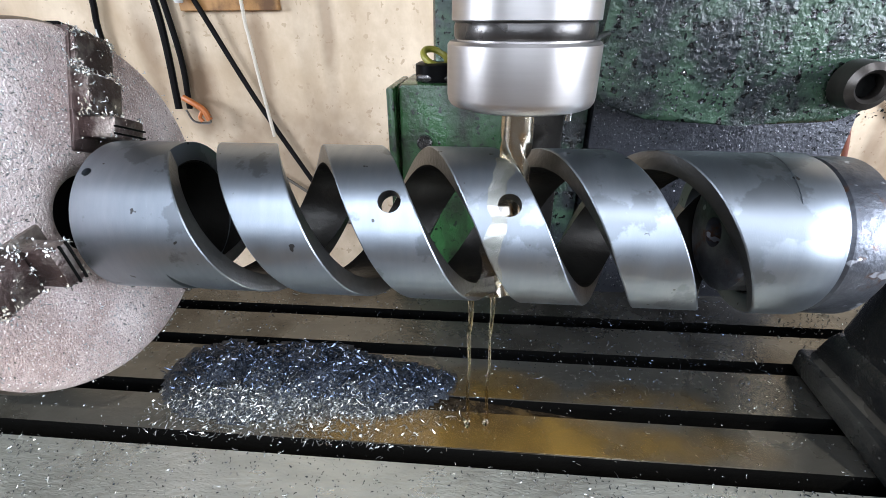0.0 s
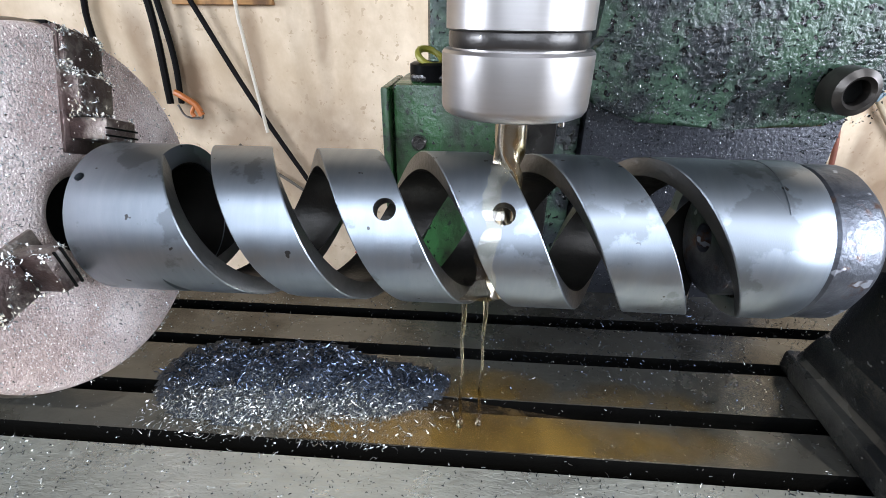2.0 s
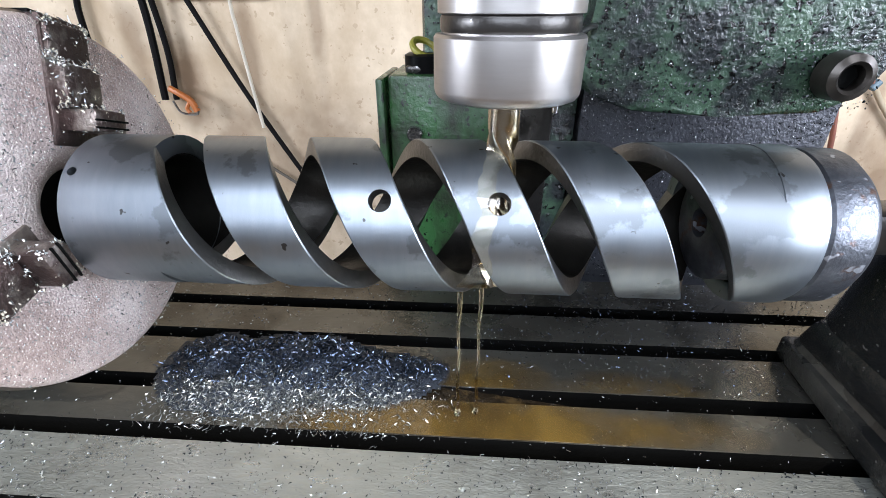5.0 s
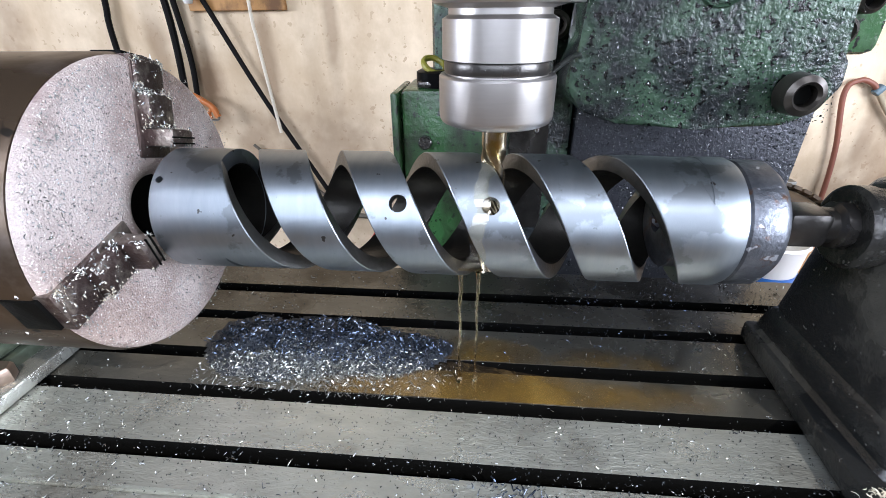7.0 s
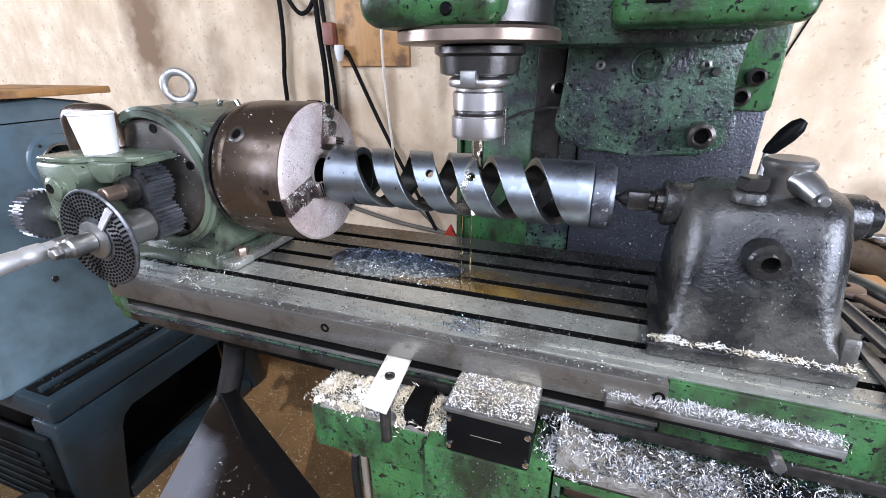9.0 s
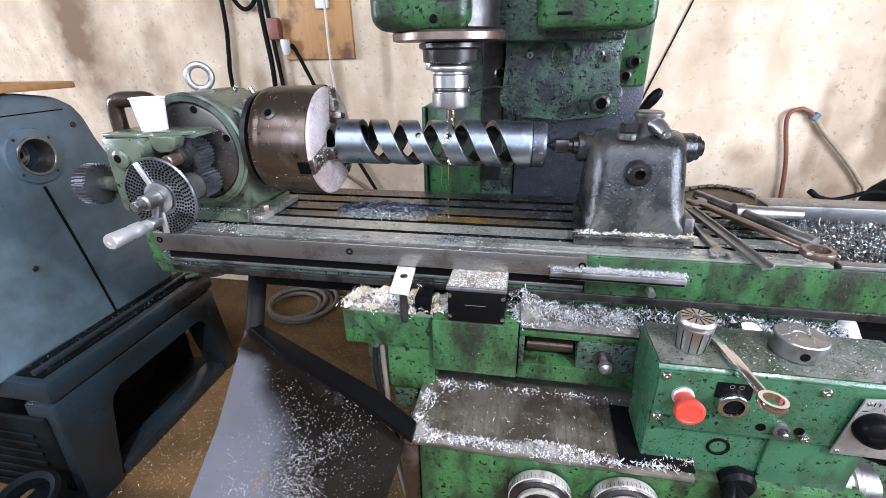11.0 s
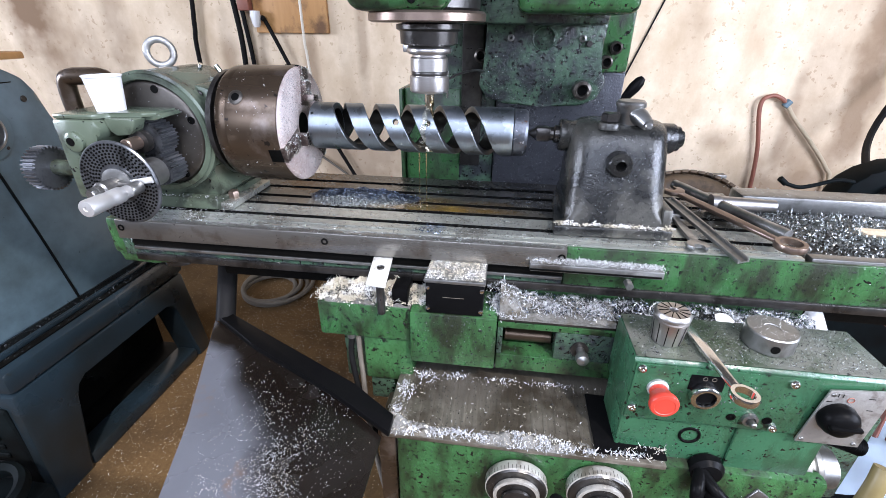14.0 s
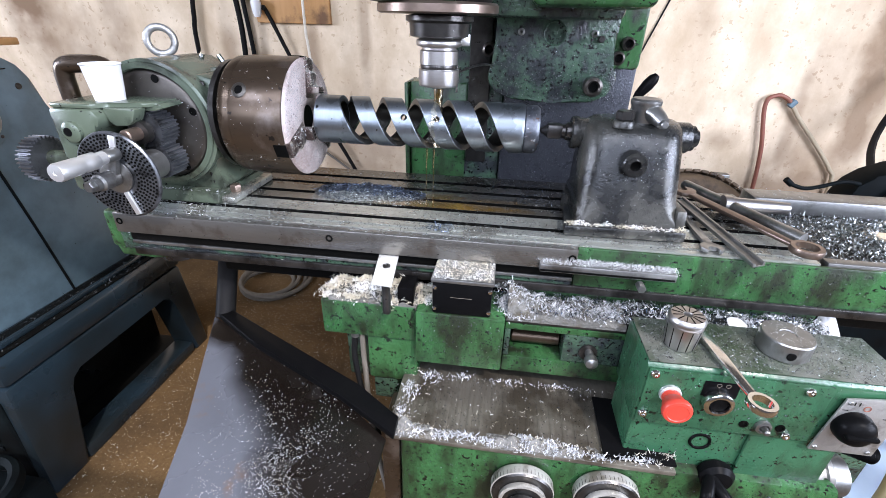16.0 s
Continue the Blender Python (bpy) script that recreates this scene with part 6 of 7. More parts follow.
grime = [(0.252, 1.05, 0.925, 0.996, 0.1215, 900, True), (-0.11, 0.034, 0.84, 0.898, 0.0765, 260, False), (0.036, 0.163, 0.815, 0.905, 0.0595, 420, False), (0.165, 0.34, 0.815, 0.848, 0.0785, 160, False),
         (0.03, 0.59, 0.56, 0.753, -0.0285, 800, False), (0.333, 0.525, 0.836, 0.926, -0.0239, 350, False), (0.333, 0.47, 0.705, 0.828, -0.0124, 300, False), (-0.45, 0.25, 0.931, 0.962, 0.1225, 500, True)]
for k, (x0, x1, z0, z1, y, n, on_table) in enumerate(grime):
    chips("swarf", stuck(100 + k, n, x0, x1, z0, z1, y), 0.0017, M_CRUMB, "dark oily crumbs stuck on green paint", 120 + k, on_table, spread=3, wide=3.5)
    chips("swarf", stuck(140 + k, n // 5, x0, x1, z0, z1, y), 0.0018, M_CHIPM, "pale chips stuck on green paint", 160 + k, on_table, spread=3, wide=1.6)

for n, seed, x0, x1, y0, y1, z, size, material, lab, on_table in (
        (1100, 181, -0.455, 0.25, 0.1125, 0.127, 0.998, 0.002, M_CHIPM, "fine chips along the front bar", True),
        (1600, 183, 0.252, 0.56, 0.13, 0.385, 1.0004, 0.0022, M_CHIPM, "fine chips round the loose tools", True),
        (1500, 185, 0.252, 0.56, 0.13, 0.385, 1.0004, 0.0016, M_CRUMB, "dark crumbs round the loose tools", True),
        (700, 187, -0.435, 1.0, 0.1175, 0.1215, 0.9368, 0.002, M_CRUMB, "dark crumbs on the lower lip", True),
        (900, 189, 0.02, 0.39, -0.03, 0.09, 0.766, 0.0018, M_CRUMB, "dark crumbs on the knee cover", False),
        (900, 191, 0.335, 0.606, -0.016, 0.066, 0.9283, 0.0018, M_CRUMB, "dark crumbs on the control box lid", False),
        (2200, 193, 0.146, 0.6, 0.078, 0.134, 0.909, 0.003, M_CHIPB, "blued chips among the white ones on the saddle shelf", False),
        (1500, 195, -0.11, 0.034, 0.08, 0.134, 0.912, 0.0026, M_CRUMB, "dark chips among the pale ones on the saddle arm", False),
        (600, 197, -1.188, -1.102, 0.27, 0.89, 0.4745, 0.006, M_CRUMB, "dirt and crumbs in the bed channel", False)):
    chips("swarf", scatter(seed, n, x0, x1, y0, y1, z), size, material, lab, seed + 1, on_table, spread=2.0, wide=2.2)

# ---- chip tray beside the knee ----
TZ = 0.783
tray = thing("chip_tray", (-0.15, -0.1, TZ), "grey sheet-metal chip tray with black rim", "tray")
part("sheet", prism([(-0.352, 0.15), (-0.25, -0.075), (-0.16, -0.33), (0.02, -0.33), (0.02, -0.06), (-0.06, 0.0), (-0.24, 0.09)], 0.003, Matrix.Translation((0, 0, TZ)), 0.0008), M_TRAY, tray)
part("rim", prism([(-0.352, 0.152), (-0.33, 0.165), (-0.22, 0.108), (-0.04, 0.018), (0.03, -0.03), (0.03, -0.06), (-0.06, -0.006), (-0.24, 0.083)], 0.012, Matrix.Translation((0, 0, TZ + 0.002)), 0.002), M_BLACK, tray, "black rubber-edged rim")
part("support", tube(spline([(-0.335, 0.155, TZ), (-0.34, 0.19, 0.84), (-0.325, 0.2, 0.92)]), 0.017, 12), M_RUBBER, tray, "black ribbed rubber support")
part("leg", rod(0.014, TZ, A("z", -0.2, 0.0, 0.0), 14), M_BLACK, tray)
on_tray = lambda x, y: (x > -0.245 - (y + 0.075) * 0.42 + 0.02) * (y < 0.0 - 0.6 * (x + 0.06)) * (0.3 + 0.7 * (np.sin(x * 60 + 2 * np.sin(y * 40)) > -0.2))
thick = lambda x, y: np.clip(0.03 + np.exp(-((x + 0.1) / 0.05) ** 2 - ((y + 0.17) / 0.08) ** 2) + 0.16 * np.exp(-((x + 0.12) / 0.08) ** 2 - ((y + 0.06) / 0.07) ** 2), 0, 1)
chips("swarf", scatter(41, 16000, -0.27, 0.01, -0.33, 0.1, TZ + 0.0034, lambda x, y: on_tray(x, y) * thick(x, y)), 0.0021, M_CHIP, "bright chips scattered over the tray", 42, wide=1.6)
chips("swarf", scatter(47, 16000, -0.27, 0.01, -0.33, 0.1, TZ + 0.0034, lambda x, y: on_tray(x, y) * thick(x, y)), 0.0012, M_CHIPY, "fine chip dust on the tray", 48, wide=2.2)
hose = thing("grey_conduit", (-0.02, 0.08, 0.5), "thin grey conduit hanging beside the knee", "conduit")
part("conduit", tube(spline([(-0.055, 0.09, 0.84), (-0.052, 0.085, 0.76), (-0.03, 0.04, 0.66), (0.02, -0.03, 0.58), (0.06, -0.06, 0.55)]), 0.0045, 10), M_CABLE, hose)
part("ferrule", rod(0.007, 0.014, A("z", -0.066, 0.09, 0.826), 12), M_STEEL, hose)
part("black_cable", tube(spline([(-0.066, 0.09, 0.83), (-0.07, 0.09, 0.78), (-0.05, 0.07, 0.7), (-0.02, 0.05, 0.64)]), 0.005, 8), M_RUBBER, hose)
single("rusty_block", box(0.0, 0.028, -0.02, 0.06, 0.55, 0.75, 0.006), M_CHUCK, "rusty brown block beside the knee", "block")

# ---- grey-blue lathe standing at the wall ----
lathe = thing("lathe_headstock", (-1.3, 0.5, 0.0), "old grey-blue machine with an open spindle bore", "machine tool")
LX = -1.2
face = [(0.20, 0.46), (0.88, 0.44), (0.86, 0.52), (0.755, 0.98), (0.725, 1.1), (0.70, 1.14), (0.66, 1.165), (0.54, 1.185), (0.40, 1.18), (0.345, 1.165), (0.33, 1.12), (0.28, 0.8)]
part("column", prism(face, 0.45, Matrix.Translation((LX - 0.45, 0, 0)) @ YZ, 0.02), M_LATHE, lathe)
drill = part("drill", rod(0.0472, 0.2, A("x", LX - 0.1, 0.533, 1.018), 40, 0.0005), M_LATHED)
cyl_mod = lathe.children[0].modifiers.new("bore", "BOOLEAN")
cyl_mod.object, cyl_mod.operation, cyl_mod.solver = drill, "DIFFERENCE", "EXACT"
bpy.context.view_layer.update()
bored = bpy.data.meshes.new_from_object(lathe.children[0].evaluated_get(bpy.context.evaluated_depsgraph_get()))
lathe.children[0].modifiers.remove(cyl_mod)
bored.set_sharp_from_angle(angle=radians(38))
lathe.children[0].data = bored
bpy.data.objects.remove(drill)
part("bore_flange", turned([(0.0465, 0.0), (0.0465, 0.012), (0.06, 0.009), (0.075, 0.006), (0.077, 0.0), (0.085, -0.004), (0.088, -0.012)], A("x", LX + 0.002, 0.533, 1.018), 56, closed=True), M_LATHE, lathe)
fl = part("bore_ring", turned([(0.0462, -0.05), (0.0462, 0.011), (0.0475, 0.0125), (0.052, 0.0125), (0.0535, 0.011), (0.0535, 0.004), (0.0468, 0.003), (0.0468, -0.05)], A("x", LX + 0.004, 0.533, 1.018), 56, closed=True), M_STEEL, lathe, "worn machined bore ring")
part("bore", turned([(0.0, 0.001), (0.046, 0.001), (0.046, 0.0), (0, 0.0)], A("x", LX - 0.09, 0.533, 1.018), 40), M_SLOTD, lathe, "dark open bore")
part("inner_spindle", turned([(0.012, 0), (0.022, 0), (0.022, 0.01), (0.012, 0.01)], A("x", LX - 0.06, 0.533, 1.018), 32, closed=True), M_COPPER, lathe)
part("inner_ring", turned([(0.03, 0), (0.034, 0), (0.034, 0.006), (0.03, 0.006)], A("x", LX - 0.065, 0.533, 1.018), 32, closed=True), M_STEEL, lathe)
for a in (40, 130, 220, 310):
    part("ring_screw", rod(0.005, 0.003, A("x", LX + 0.0085, 0.533 + 0.066 * math.cos(radians(a)), 1.018 + 0.066 * math.sin(radians(a))), 10), M_DARKSTEEL, lathe)
for y, z in ((0.676, 1.083), (0.4, 1.07), (0.42, 0.72)):
    part("plug_screw", rod(0.009, 0.004, A("x", LX - 0.001, y, z), 14), M_DARKSTEEL, lathe)
part("cover_seam", tube(spline([(LX + 0.001, 0.6, 0.45), (LX + 0.001, 0.565, 0.7), (LX + 0.001, 0.528, 0.93)]), 0.004, 8), M_LATHED, lathe)
part("top_seam", box(LX - 0.3, LX + 0.0015, 0.34, 0.66, 1.128, 1.131, 0.0005), M_LATHED, lathe)
BX = -1.07
# bed and frame below the column: shade is in their darker paint
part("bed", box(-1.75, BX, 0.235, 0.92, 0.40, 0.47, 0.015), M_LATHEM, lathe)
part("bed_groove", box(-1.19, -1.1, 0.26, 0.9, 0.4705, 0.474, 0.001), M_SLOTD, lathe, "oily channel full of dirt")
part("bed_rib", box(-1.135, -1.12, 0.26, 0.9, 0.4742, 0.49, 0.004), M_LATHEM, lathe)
part("base_frame", prism([(0.215, 0.0), (0.232, 0.399), (0.905, 0.399), (0.955, 0.0), (0.875, 0.0), (0.842, 0.27), (0.825, 0.305), (0.79, 0.325), (0.42, 0.325), (0.385, 0.305), (0.368, 0.27), (0.335, 0.0)], 0.1, Matrix.Translation((BX - 0.102, 0, 0)) @ YZ, 0.012), M_LATHEM, lathe, "arched cast frame, grimy legs coloured darker for shade")
part("base_sill", box(BX - 0.09, BX - 0.005, 0.34, 0.87, 0.0, 0.05, 0.012), M_LATHEM, lathe, "grimy sill between the legs, shade in its colour")
# cavity behind the arch: its shade is put into the black colour
part("sump", box(BX - 0.2, BX - 0.095, 0.26, 0.91, 0.0, 0.03, 0.004), M_SLOTD, lathe, "sump floor black with oil and painted shade")
part("base_back", box(-1.75, BX - 0.2, 0.25, 0.92, 0.0, 0.399, 0.01), M_SLOTD, lathe, "cabinet back with its shade coloured black")
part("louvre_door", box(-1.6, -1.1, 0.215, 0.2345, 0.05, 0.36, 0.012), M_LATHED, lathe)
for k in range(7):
    part("louvre", box(-1.55, -1.15, 0.207, 0.2145, 0.08 + 0.035 * k, 0.098 + 0.035 * k, 0.004), M_LATHED, lathe)
part("fan_wheel", gear(0.09, 14, 0.04, A("x", -1.269, 0.62, 0.2)), M_LATHED, lathe)
single("offcut_wood", box(-1.6, LX + 0.03, 0.42, 0.70, 1.187, 1.205, 0.003), M_WOOD, "raw orange wooden board lying on top of the lathe", "board")
single("loose_key", tube(spline([(-1.12, 0.84, 0.478), (-1.09, 0.87, 0.48), (-1.08, 0.9, 0.48)]), 0.008, 8), M_CABLE, "grey metal strip lying on the bed", "strip")
single("iron_ring", turned([(0.055, 0), (0.075, 0.0), (0.08, 0.01), (0.08, 0.04), (0.07, 0.05), (0.055, 0.04)], pose(-1.1, 0.115, 0.16, 15, 5), 36, closed=True), M_LATHED, "dirty iron ring beside the machine", "ring")
single("ring_stand", box(-1.18, -1.02, 0.04, 0.19, 0.0, 0.135, 0.01), M_LATHED, "dark block under the iron ring", "block")

# ---- on the wall ----
WY = 1.66
brd = thing("switchboard", (-0.85, WY, 1.25), "brown wooden board with sockets on the wall", "board")
part("board", box(-0.985, -0.645, WY - 0.022, WY - 0.001, 1.243, 1.62, 0.003), M_WOOD, brd)
part("plug", turned([(0.02, 0), (0.022, 0.02), (0.018, 0.05), (0.012, 0.065)], pose(-0.965, WY - 0.05, 1.33, 180), 16), M_WHITE, brd, "white round plug")
part("socket", box(-1.04, -0.985, WY - 0.06, WY - 0.022, 1.33, 1.42, 0.006), M_HOSE, brd, "reddish socket")
part("socket", box(-0.8, -0.74, WY - 0.045, WY - 0.022, 1.45, 1.53, 0.006), M_WHITE, brd, "small white socket")
for nm, pts, r, mt, lab in (
        ("cable", [(-1.3, WY - 0.02, 2.2), (-1.27, WY - 0.02, 1.5), (-1.286, WY - 0.02, 1.275), (-1.299, WY - 0.02, 1.166), (-1.29, WY - 0.03, 0.8)], 0.010, M_RUBBER, "black cable hanging on the wall"),
        ("cable", [(-1.08, WY - 0.03, 2.2), (-1.075, WY - 0.03, 1.5), (-1.06, WY - 0.03, 1.2), (-1.07, WY - 0.04, 0.93)], 0.012, M_RUBBER, "thick black rubber cable hanging on the wall"),
        ("cable", [(-1.05, WY - 0.03, 1.6), (-1.03, WY - 0.04, 1.35), (-1.02, WY - 0.03, 1.1), (-1.035, WY - 0.03, 0.93)], 0.010, M_RUBBER, "black cable below the socket"),
        ("cable", [(-0.935, WY - 0.05, 1.3), (-0.924, WY - 0.03, 1.273), (-0.781, WY - 0.02, 0.958), (-0.609, WY - 0.02, 0.645), (-0.53, WY - 0.02, 0.5)], 0.009, M_RUBBER, "black cable running slantwise down the wall"),
        ("cable", [(-1.32, WY - 0.02, 1.75), (-1.2, WY - 0.03, 1.5), (-1.12, WY - 0.03, 1.47), (-1.03, WY - 0.03, 1.6)], 0.01, M_RUBBER, "looped black cable on the wall"),
        ("cord", [(-0.72, WY - 0.1, 3.0), (-0.73, WY - 0.1, 1.4), (-0.725, WY - 0.1, 1.15), (-0.70, WY - 0.1, 0.85)], 0.006, M_ROPE, "white cord hanging in front of the wall"),
        ("cable", [(-1.1, WY - 0.02, 0.61), (-0.94, WY - 0.02, 0.564), (-0.75, WY - 0.02, 0.524), (-0.63, WY - 0.02, 0.508), (-0.45, WY - 0.02, 0.49), (-0.1, WY - 0.03, 0.46)], 0.011, M_CABLE, "grey pipe low on the wall"),
        ("cable", [(-0.86, WY - 0.015, 0.78), (-0.77, WY - 0.015, 0.70), (-0.63, WY - 0.015, 0.60), (-0.50, WY - 0.015, 0.485)], 0.006, M_CABLE, "thin grey cable slanting low on the wall"),
        ("cable", [(0.885, WY - 0.005, 1.75), (0.765, WY - 0.005, 1.4), (0.605, WY - 0.005, 0.95)], 0.0035, M_RUBBER, "thin grey cable slanting down the wall"),
        ("cable", [(1.95, 1.65, 1.6), (1.6, 1.5, 1.0), (1.4, 1.2, 0.84), (1.3, 0.97, 0.82)], 0.012, M_RUBBER, "black rubber cable by the wall")):
    single(nm, tube(spline(pts), r, 8), mt, lab, "cable")
clip = thing("orange_clamp", (-0.87, WY, 1.0), "orange plastic clamp hooked on the cables", "clamp")
part("clamp_body", tube(spline([(-1.035, WY - 0.05, 0.97), (-1.0, WY - 0.06, 0.955), (-0.965, WY - 0.06, 0.93), (-0.95, WY - 0.06, 0.895)]), 0.011, 8), M_ORANGE, clip)
part("clamp_jaw", tube(spline([(-0.968, WY - 0.06, 0.93), (-0.985, WY - 0.06, 0.905), (-0.978, WY - 0.06, 0.89)]), 0.007, 8), M_ORANGE, clip)
part("clamp_wire", tube(spline([(-1.03, WY - 0.06, 0.93), (-1.01, WY - 0.06, 0.89), (-0.955, WY - 0.06, 0.885), (-0.945, WY - 0.06, 0.91)]), 0.004, 6), M_STEEL, clip)

hs = thing("water_hose", (1.3, WY, 0.6), "red-brown hose joined to a tan hose on the wall", "hose")
part("red_hose", tube(spline([(1.3, 1.638, 0.3), (1.29, 1.638, 0.6), (1.268, 1.638, 0.795), (1.222, 1.638, 0.985), (1.254, 1.638, 1.027), (1.295, 1.638, 1.018), (1.318, 1.638, 1.0)]), 0.0085, 12), M_HOSE, hs)
part("tan_hose", tube(spline([(1.318, 1.638, 1.0), (1.375, 1.638, 0.934), (1.479, 1.638, 0.831), (1.565, 1.638, 0.736), (1.598, 1.638, 0.66), (1.6, 1.638, 0.3)]), 0.0085, 12), M_TAN, hs)
part("joint", rod(0.014, 0.03, pose(1.315, 1.638, 0.985, 0, 35), 14), M_LATHE, hs, "grey-blue hose joint")
tyre = thing("old_tyre", (0.9, 1.35, 0.0), "worn brown scooter tyre leaning at the wall", "tyre")
part("tyre", tube(ring_path(0.25, Matrix.Translation((0.92, 1.30, 0.47)) @ pose(0, 0, 0, 62, 0, 0), 48), 0.05, 14, loop=True), M_MUD, tyre)
bm = bmesh.new()
tm = Matrix.Translation((0.92, 1.30, 0.47)) @ pose(0, 0, 0, 62, 0, 0)
for k in range(60):
    for q, (w0, w1) in enumerate(((-0.035, -0.004), (0.004, 0.035))):
        a = 6.0 * (k + 0.5 * q)
        box(0.3, 0.311, -0.012, 0.012, w0, w1, 0, bm, tm @ pose(0, 0, 0, 0, 0, a))
tagged(part("tread", bm, M_MUD, tyre), kind="stuff")
part("spoked_rim", turned([(0.15, -0.02), (0.19, -0.02), (0.19, 0.02), (0.15, 0.02)], tm, 36, closed=True), M_STEEL, tyre)
part("stand", box(0.75, 1.1, 1.05, 1.4, 0.0, 0.25, 0.01), M_LATHED, tyre)
single("grey_sheet", box(0.6, 1.16, 1.6, 1.64, 0.0, 0.69, 0.004), M_STEEL, "grey metal sheet leaning against the wall", "sheet")
arm = thing("crank_arm", (1.2, 0.95, 0.8), "dark bent lever on a black machine", "lever")
part("lever", tube(spline([(1.0, 0.945, 0.863), (1.047, 0.945, 0.851), (1.09, 0.945, 0.86), (1.145, 0.945, 0.878), (1.2, 0.96, 0.87)]), 0.006, 10), M_LATHED, arm)
part("grip", tube(spline([(0.988, 0.945, 0.875), (1.008, 0.945, 0.86)]), 0.0085, 10), M_LATHED, arm)
part("machine_body", prism([(-0.03, 0.06), (-0.04, 0.9), (-0.02, 0.95), (0.02, 0.985), (0.08, 1.012), (0.3, 1.03), (0.5, 1.03), (0.5, 0.06)], 0.1, Matrix.Translation((1.215, 1.05, -0.085)) @ XZ, 0.02), M_LATHED, arm)
part("wheel", turned([(0.02, 0), (0.055, 0.0), (0.06, 0.015), (0.055, 0.03), (0.02, 0.03)], A("-y", 1.32, 0.9495, 0.82), 32), M_DARKSTEEL, arm)
can = thing("paint_can", (0.56, 0.75, 0.7), "white paint pail with coloured label", "pail")
part("pail", turned([(0.0, 0), (0.05, 0), (0.058, 0.12), (0.061, 0.125), (0.058, 0.13), (0.052, 0.125), (0.0, 0.11)], A("z", 0.56, 0.76, 0.745), 36), M_WHITE, can)
part("blue_label", turned([(0.0515, 0.0), (0.0555, 0.06), (0.0561, 0.06), (0.0521, 0.0)], A("z", 0.56, 0.76, 0.755), 36, closed=True), M_BLUE, can)
part("red_mark", box(0.5, 0.53, 0.70, 0.712, 0.77, 0.79, 0.002), M_RED, can)
single("pail_bench", box(0.42, 0.9, 0.62, 1.1, 0.0, 0.744, 0.01), M_WOOD, "rough brown wooden bench behind the table", "bench")
single("red_flag", prism([(0, 0), (0.045, 0.0), (0.025, 0.04)], 0.01, pose(-0.17, 0.7, 0.864, 90), 0.001), M_RED, "small red plastic wedge behind the table", "wedge")
tape = thing("tape_roll", (-0.025, 0.57, 1.158), "dark cap with an olive band on the junction box", "cap")
part("base", turned([(0.026, 0), (0.026, 0.016), (0.022, 0.018), (0, 0.018)], A("z", -0.022, 0.555, 1.1585), 32), M_BLACK, tape)
part("band", tube(ring_path(0.0135, Matrix.Translation((-0.026, 0.55, 1.181)) @ pose(0, 0, 0, 25, 25, 0), 24), 0.0035, 8, loop=True), M_YELLOW, tape)
part("cap", box(-0.045, 0.045, 0.53, 0.6, 1.1585, 1.166, 0.003), M_DARKSTEEL, tape)

# floor clutter
cw = thing("cable_coil", (-1.0, 1.35, 0.0), "grey cable coil lying on the floor", "cable coil")
for k in range(4):
    part("loop", tube(ring_path(0.13 + 0.016 * k, pose(-1.02 + 0.012 * k, 1.4 + 0.01 * k, 0.018 + 0.018 * (k % 2), 2, 1, 0), 36), 0.011, 8, loop=True), M_CABLE, cw)
single("wall_ledge", box(-1.3, 0.0, 1.58, 1.655, 0.0, 0.09, 0.01), M_FLOOR, "dark earth ledge along the wall", "ledge", kind="structure")
chips("swarf", scatter(51, 2600, -1.1, 0.05, 0.1, 1.6, 0.003), 0.006, M_CHIPY, "stray swarf on the earth floor", 52)
def drape(centre, w, d):
    """A thin crumpled sheet, slightly sagging."""
    bm = bmesh.new()
    rows = [[bm.verts.new((centre[0] + w * (i / 24 - 0.5), centre[1] + d * (j / 16 - 0.5), centre[2] + 0.012 * noise.noise(Vector((i * 0.35, j * 0.35, 2.0))) + 0.006 * noise.noise(Vector((i * 0.9, j * 0.9, 5.0))))) for j in range(17)] for i in range(25)]
    for a, b in zip(rows, rows[1:]):
        for j in range(16):
            bm.faces.new((a[j], b[j], b[j + 1], a[j + 1]))
    bmesh.ops.solidify(bm, geom=bm.faces[:], thickness=0.002)
    return bm


mtr = thing("drive_motor", (0.66, 0.06, 0.7), "ribbed grey flange and conduit beside the control box", "motor")
part("flange", turned([(0.0, 0), (0.034, 0), (0.037, 0.003), (0.037, 0.01), (0.034, 0.012), (0.034, 0.016), (0.037, 0.018), (0.037, 0.024), (0.03, 0.03), (0.028, 0.05), (0, 0.052)], A("x", 0.5765, 0.02, 0.735), 40), M_STEEL, mtr)
ribs = [(0.606 + 0.0035 * k, 0.02, 0.795 - 0.0012 * k) for k in range(14)]
part("corrugated_hose", tube(ribs, 0.01, 16, radii=[0.0125 if k % 2 else 0.0095 for k in range(14)]), M_BLACK, mtr)
part("mount", box(0.58, 0.72, 0.075, 0.2, 0.6, 0.78, 0.006), M_GREEND, mtr)
single("plastic_sheet", drape((0.92, 0.34, 0.5), 0.5, 0.34), M_SHEET, "pale blue plastic sheet lying over scrap beside the machine", "sheet")
single("scrap_crate", box(0.72, 1.25, 0.16, 0.56, 0.0, 0.48, 0.01), M_LATHED, "dark crate of scrap under a plastic sheet", "crate")
single("bent_tube", tube(spline([(0.64, -0.03, 0.80), (0.632, -0.04, 0.77), (0.62, -0.05, 0.70), (0.61, -0.06, 0.6)]), 0.0105, 12), M_OLIVE, "olive rubber tube hanging beside the box", "tube")
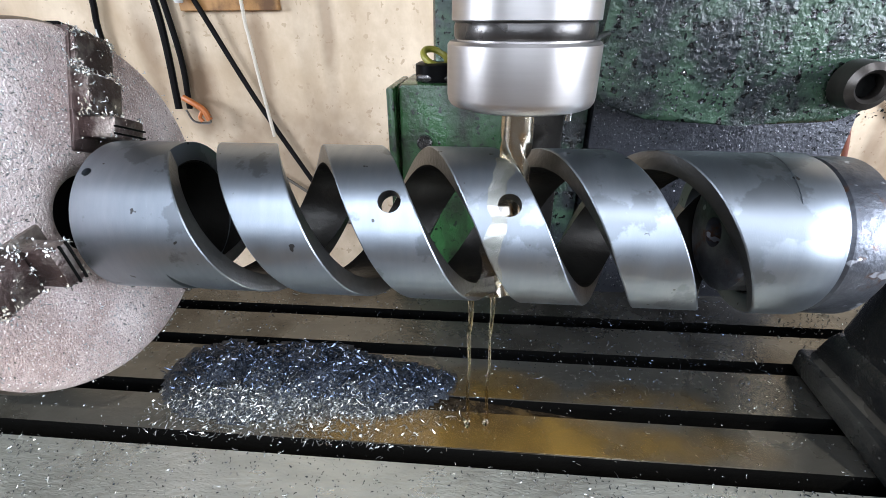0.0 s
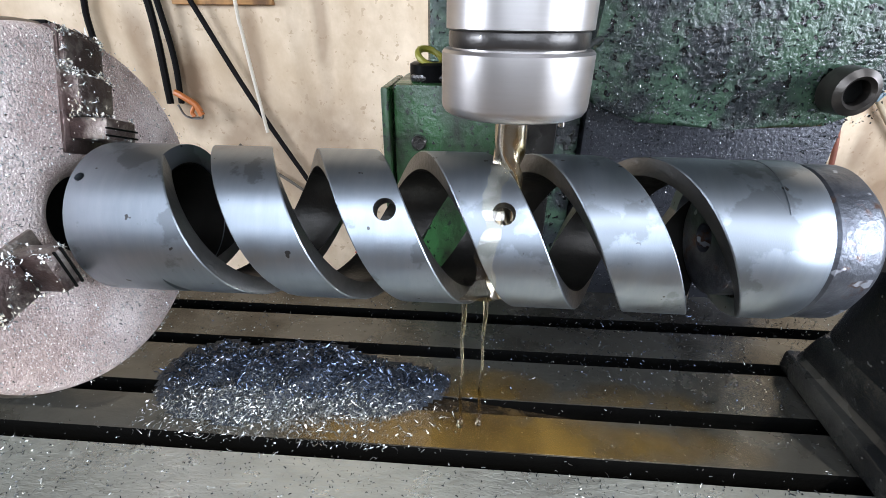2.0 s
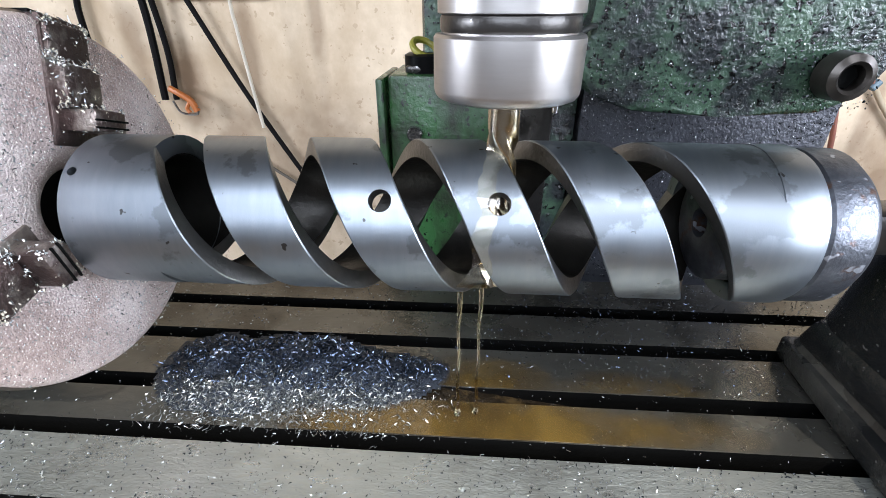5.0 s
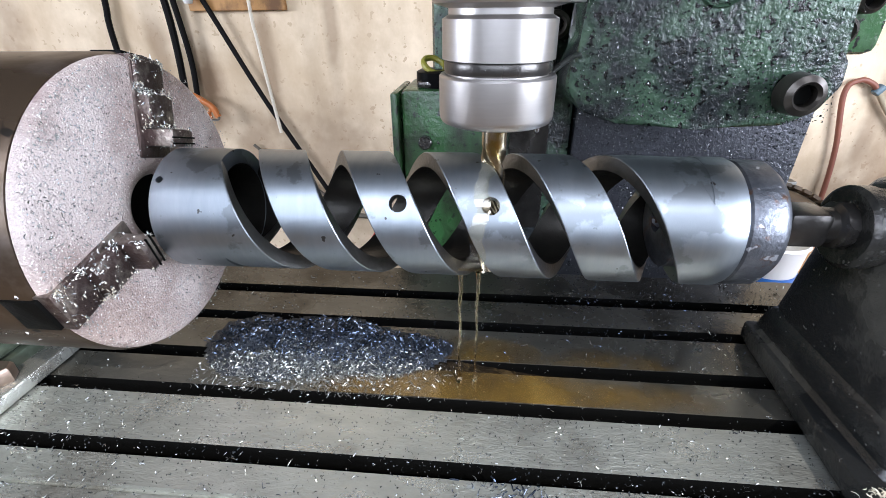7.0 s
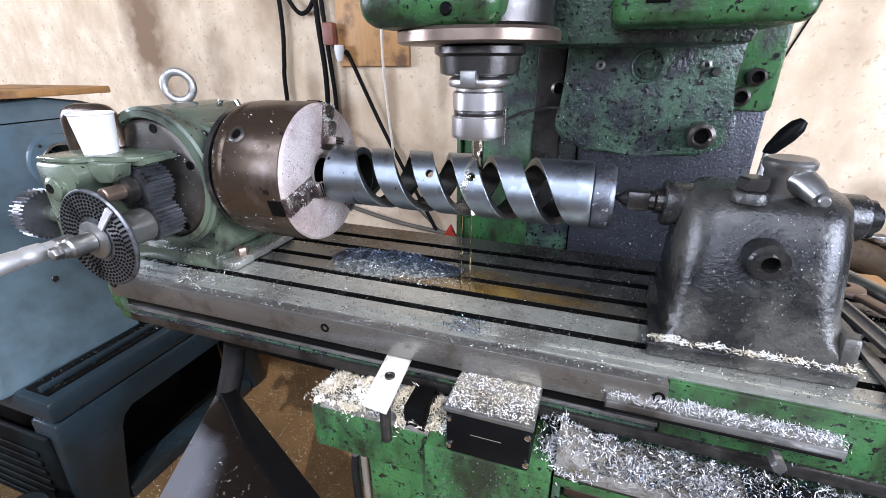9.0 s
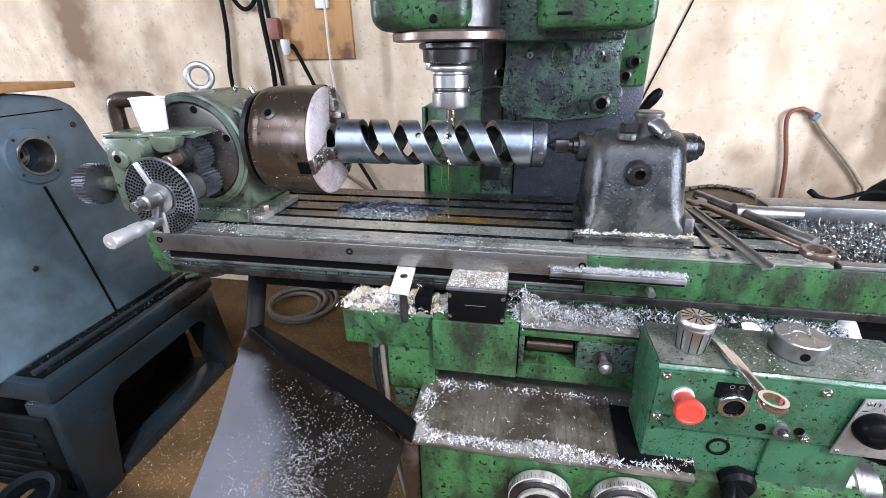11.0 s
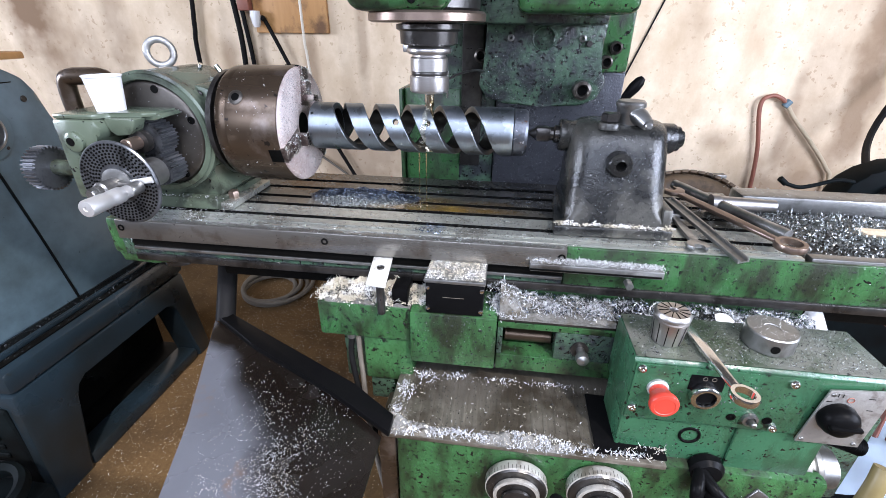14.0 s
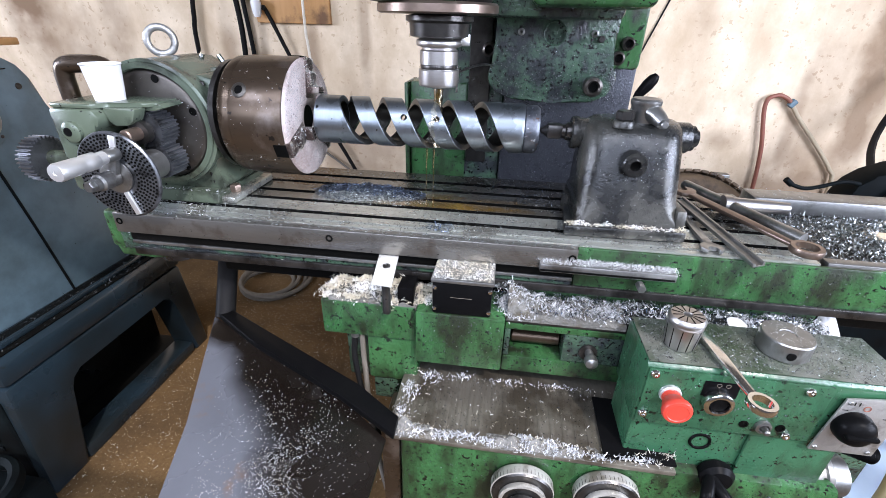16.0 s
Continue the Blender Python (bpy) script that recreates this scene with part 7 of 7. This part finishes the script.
for k, (x, z) in enumerate(((0.76, 0.825), (0.79, 0.815), (0.82, 0.8))):
    single("red_cable", tube(spline([(x, 0.3, z + 0.03), (x + 0.04, 0.25, z + 0.02), (x + 0.12, 0.25, z - 0.06), (x + 0.2, 0.3, z - 0.3)]), 0.006, 8), M_HOSE, "dull red cable behind the control box", "cable", "red cables")
single("white_conduit", tube(spline([(0.608, 0.16, 0.93), (0.622, 0.14, 0.895), (0.636, 0.13, 0.855), (0.642, 0.13, 0.795)]), 0.013, 12), M_WHITE, "white corrugated conduit behind the control box", "conduit")

# oil spread over the work below the cutter
bm = bmesh.new()
rows = []
for k in range(37):
    phi = radians(14 + 112 * k / 36)
    wid = 0.0038 + 0.002 * noise.noise(Vector((k * 0.35, 2.0, 0))) + 0.003 * max(0.0, (k - 26) / 10)
    mid = 0.0335 - 0.006 * k / 36 + 0.0012 * math.sin(k * 0.5)
    rows.append([[bm.verts.new(on_work(mid + wid * u, phi, WR + h * (1 - u * u * 0.85))) for u in (-1, -0.6, -0.2, 0.2, 0.6, 1)] for h in (0.00005, 0.00045)])
for a, b in zip(rows, rows[1:]):
    for h in (0, 1):
        for j in range(5):
            bm.faces.new((a[h][j], a[h][j + 1], b[h][j + 1], b[h][j]))
    for j in (0, 5):
        bm.faces.new((a[0][j], a[1][j], b[1][j], b[0][j]))
run = single("oil_run", bm, M_RUN, "amber oil running down over the turned shaft", "oil", table=True)
run.visible_shadow = False

# oil running off the work
for nm, x, y, r in (("oil_stream", 0.0215, 0.235, 0.0009), ("oil_stream", 0.0325, 0.237, 0.0008)):
    pts = [(x + 0.0004 * math.sin(k * 1.3), y, 1.093 - 0.0917 * k / 12) for k in range(13)]
    single(nm, tube(pts, r, 8, radii=[r * (1.6 - 0.7 * min(1, k / 4)) for k in range(12)] + [r * 2.2]), M_STREAM, "thin stream of golden oil running to the table", "oil", "oil streams")


# ---- motion ----
RATE, CRANK, FEED = 0.8625, 34.5, LEAD * 0.8625 / 360


def motions():
    times = [0.0] + [0.5 * k for k in range(1, 33)]
    for ob in CARRIED:
        at = ORIGIN[ob.name]
        if ob is work:
            walk(ob, [(t, pose(at.x + FEED * t, at.y, at.z, RATE * t)) for t in times])
        else:
            walk(ob, [(t, pose(at.x + FEED * t, at.y, at.z)) for t in times])
    loc = Vector(CH) - ORIGIN[head.name]
    walk(chuck, [(t, pose(*loc, RATE * t)) for t in times])
    loc = Vector(ic) - ORIGIN[head.name]
    walk(iplate, [(t, pose(*loc, 0, -CRANK * (t - 12.5), 0)) for t in times])
    at = ORIGIN[spin.name]
    walk(spin, [(k / 30, pose(*at, 0, 0, -44.0 * k)) for k in range(481)])


motions()
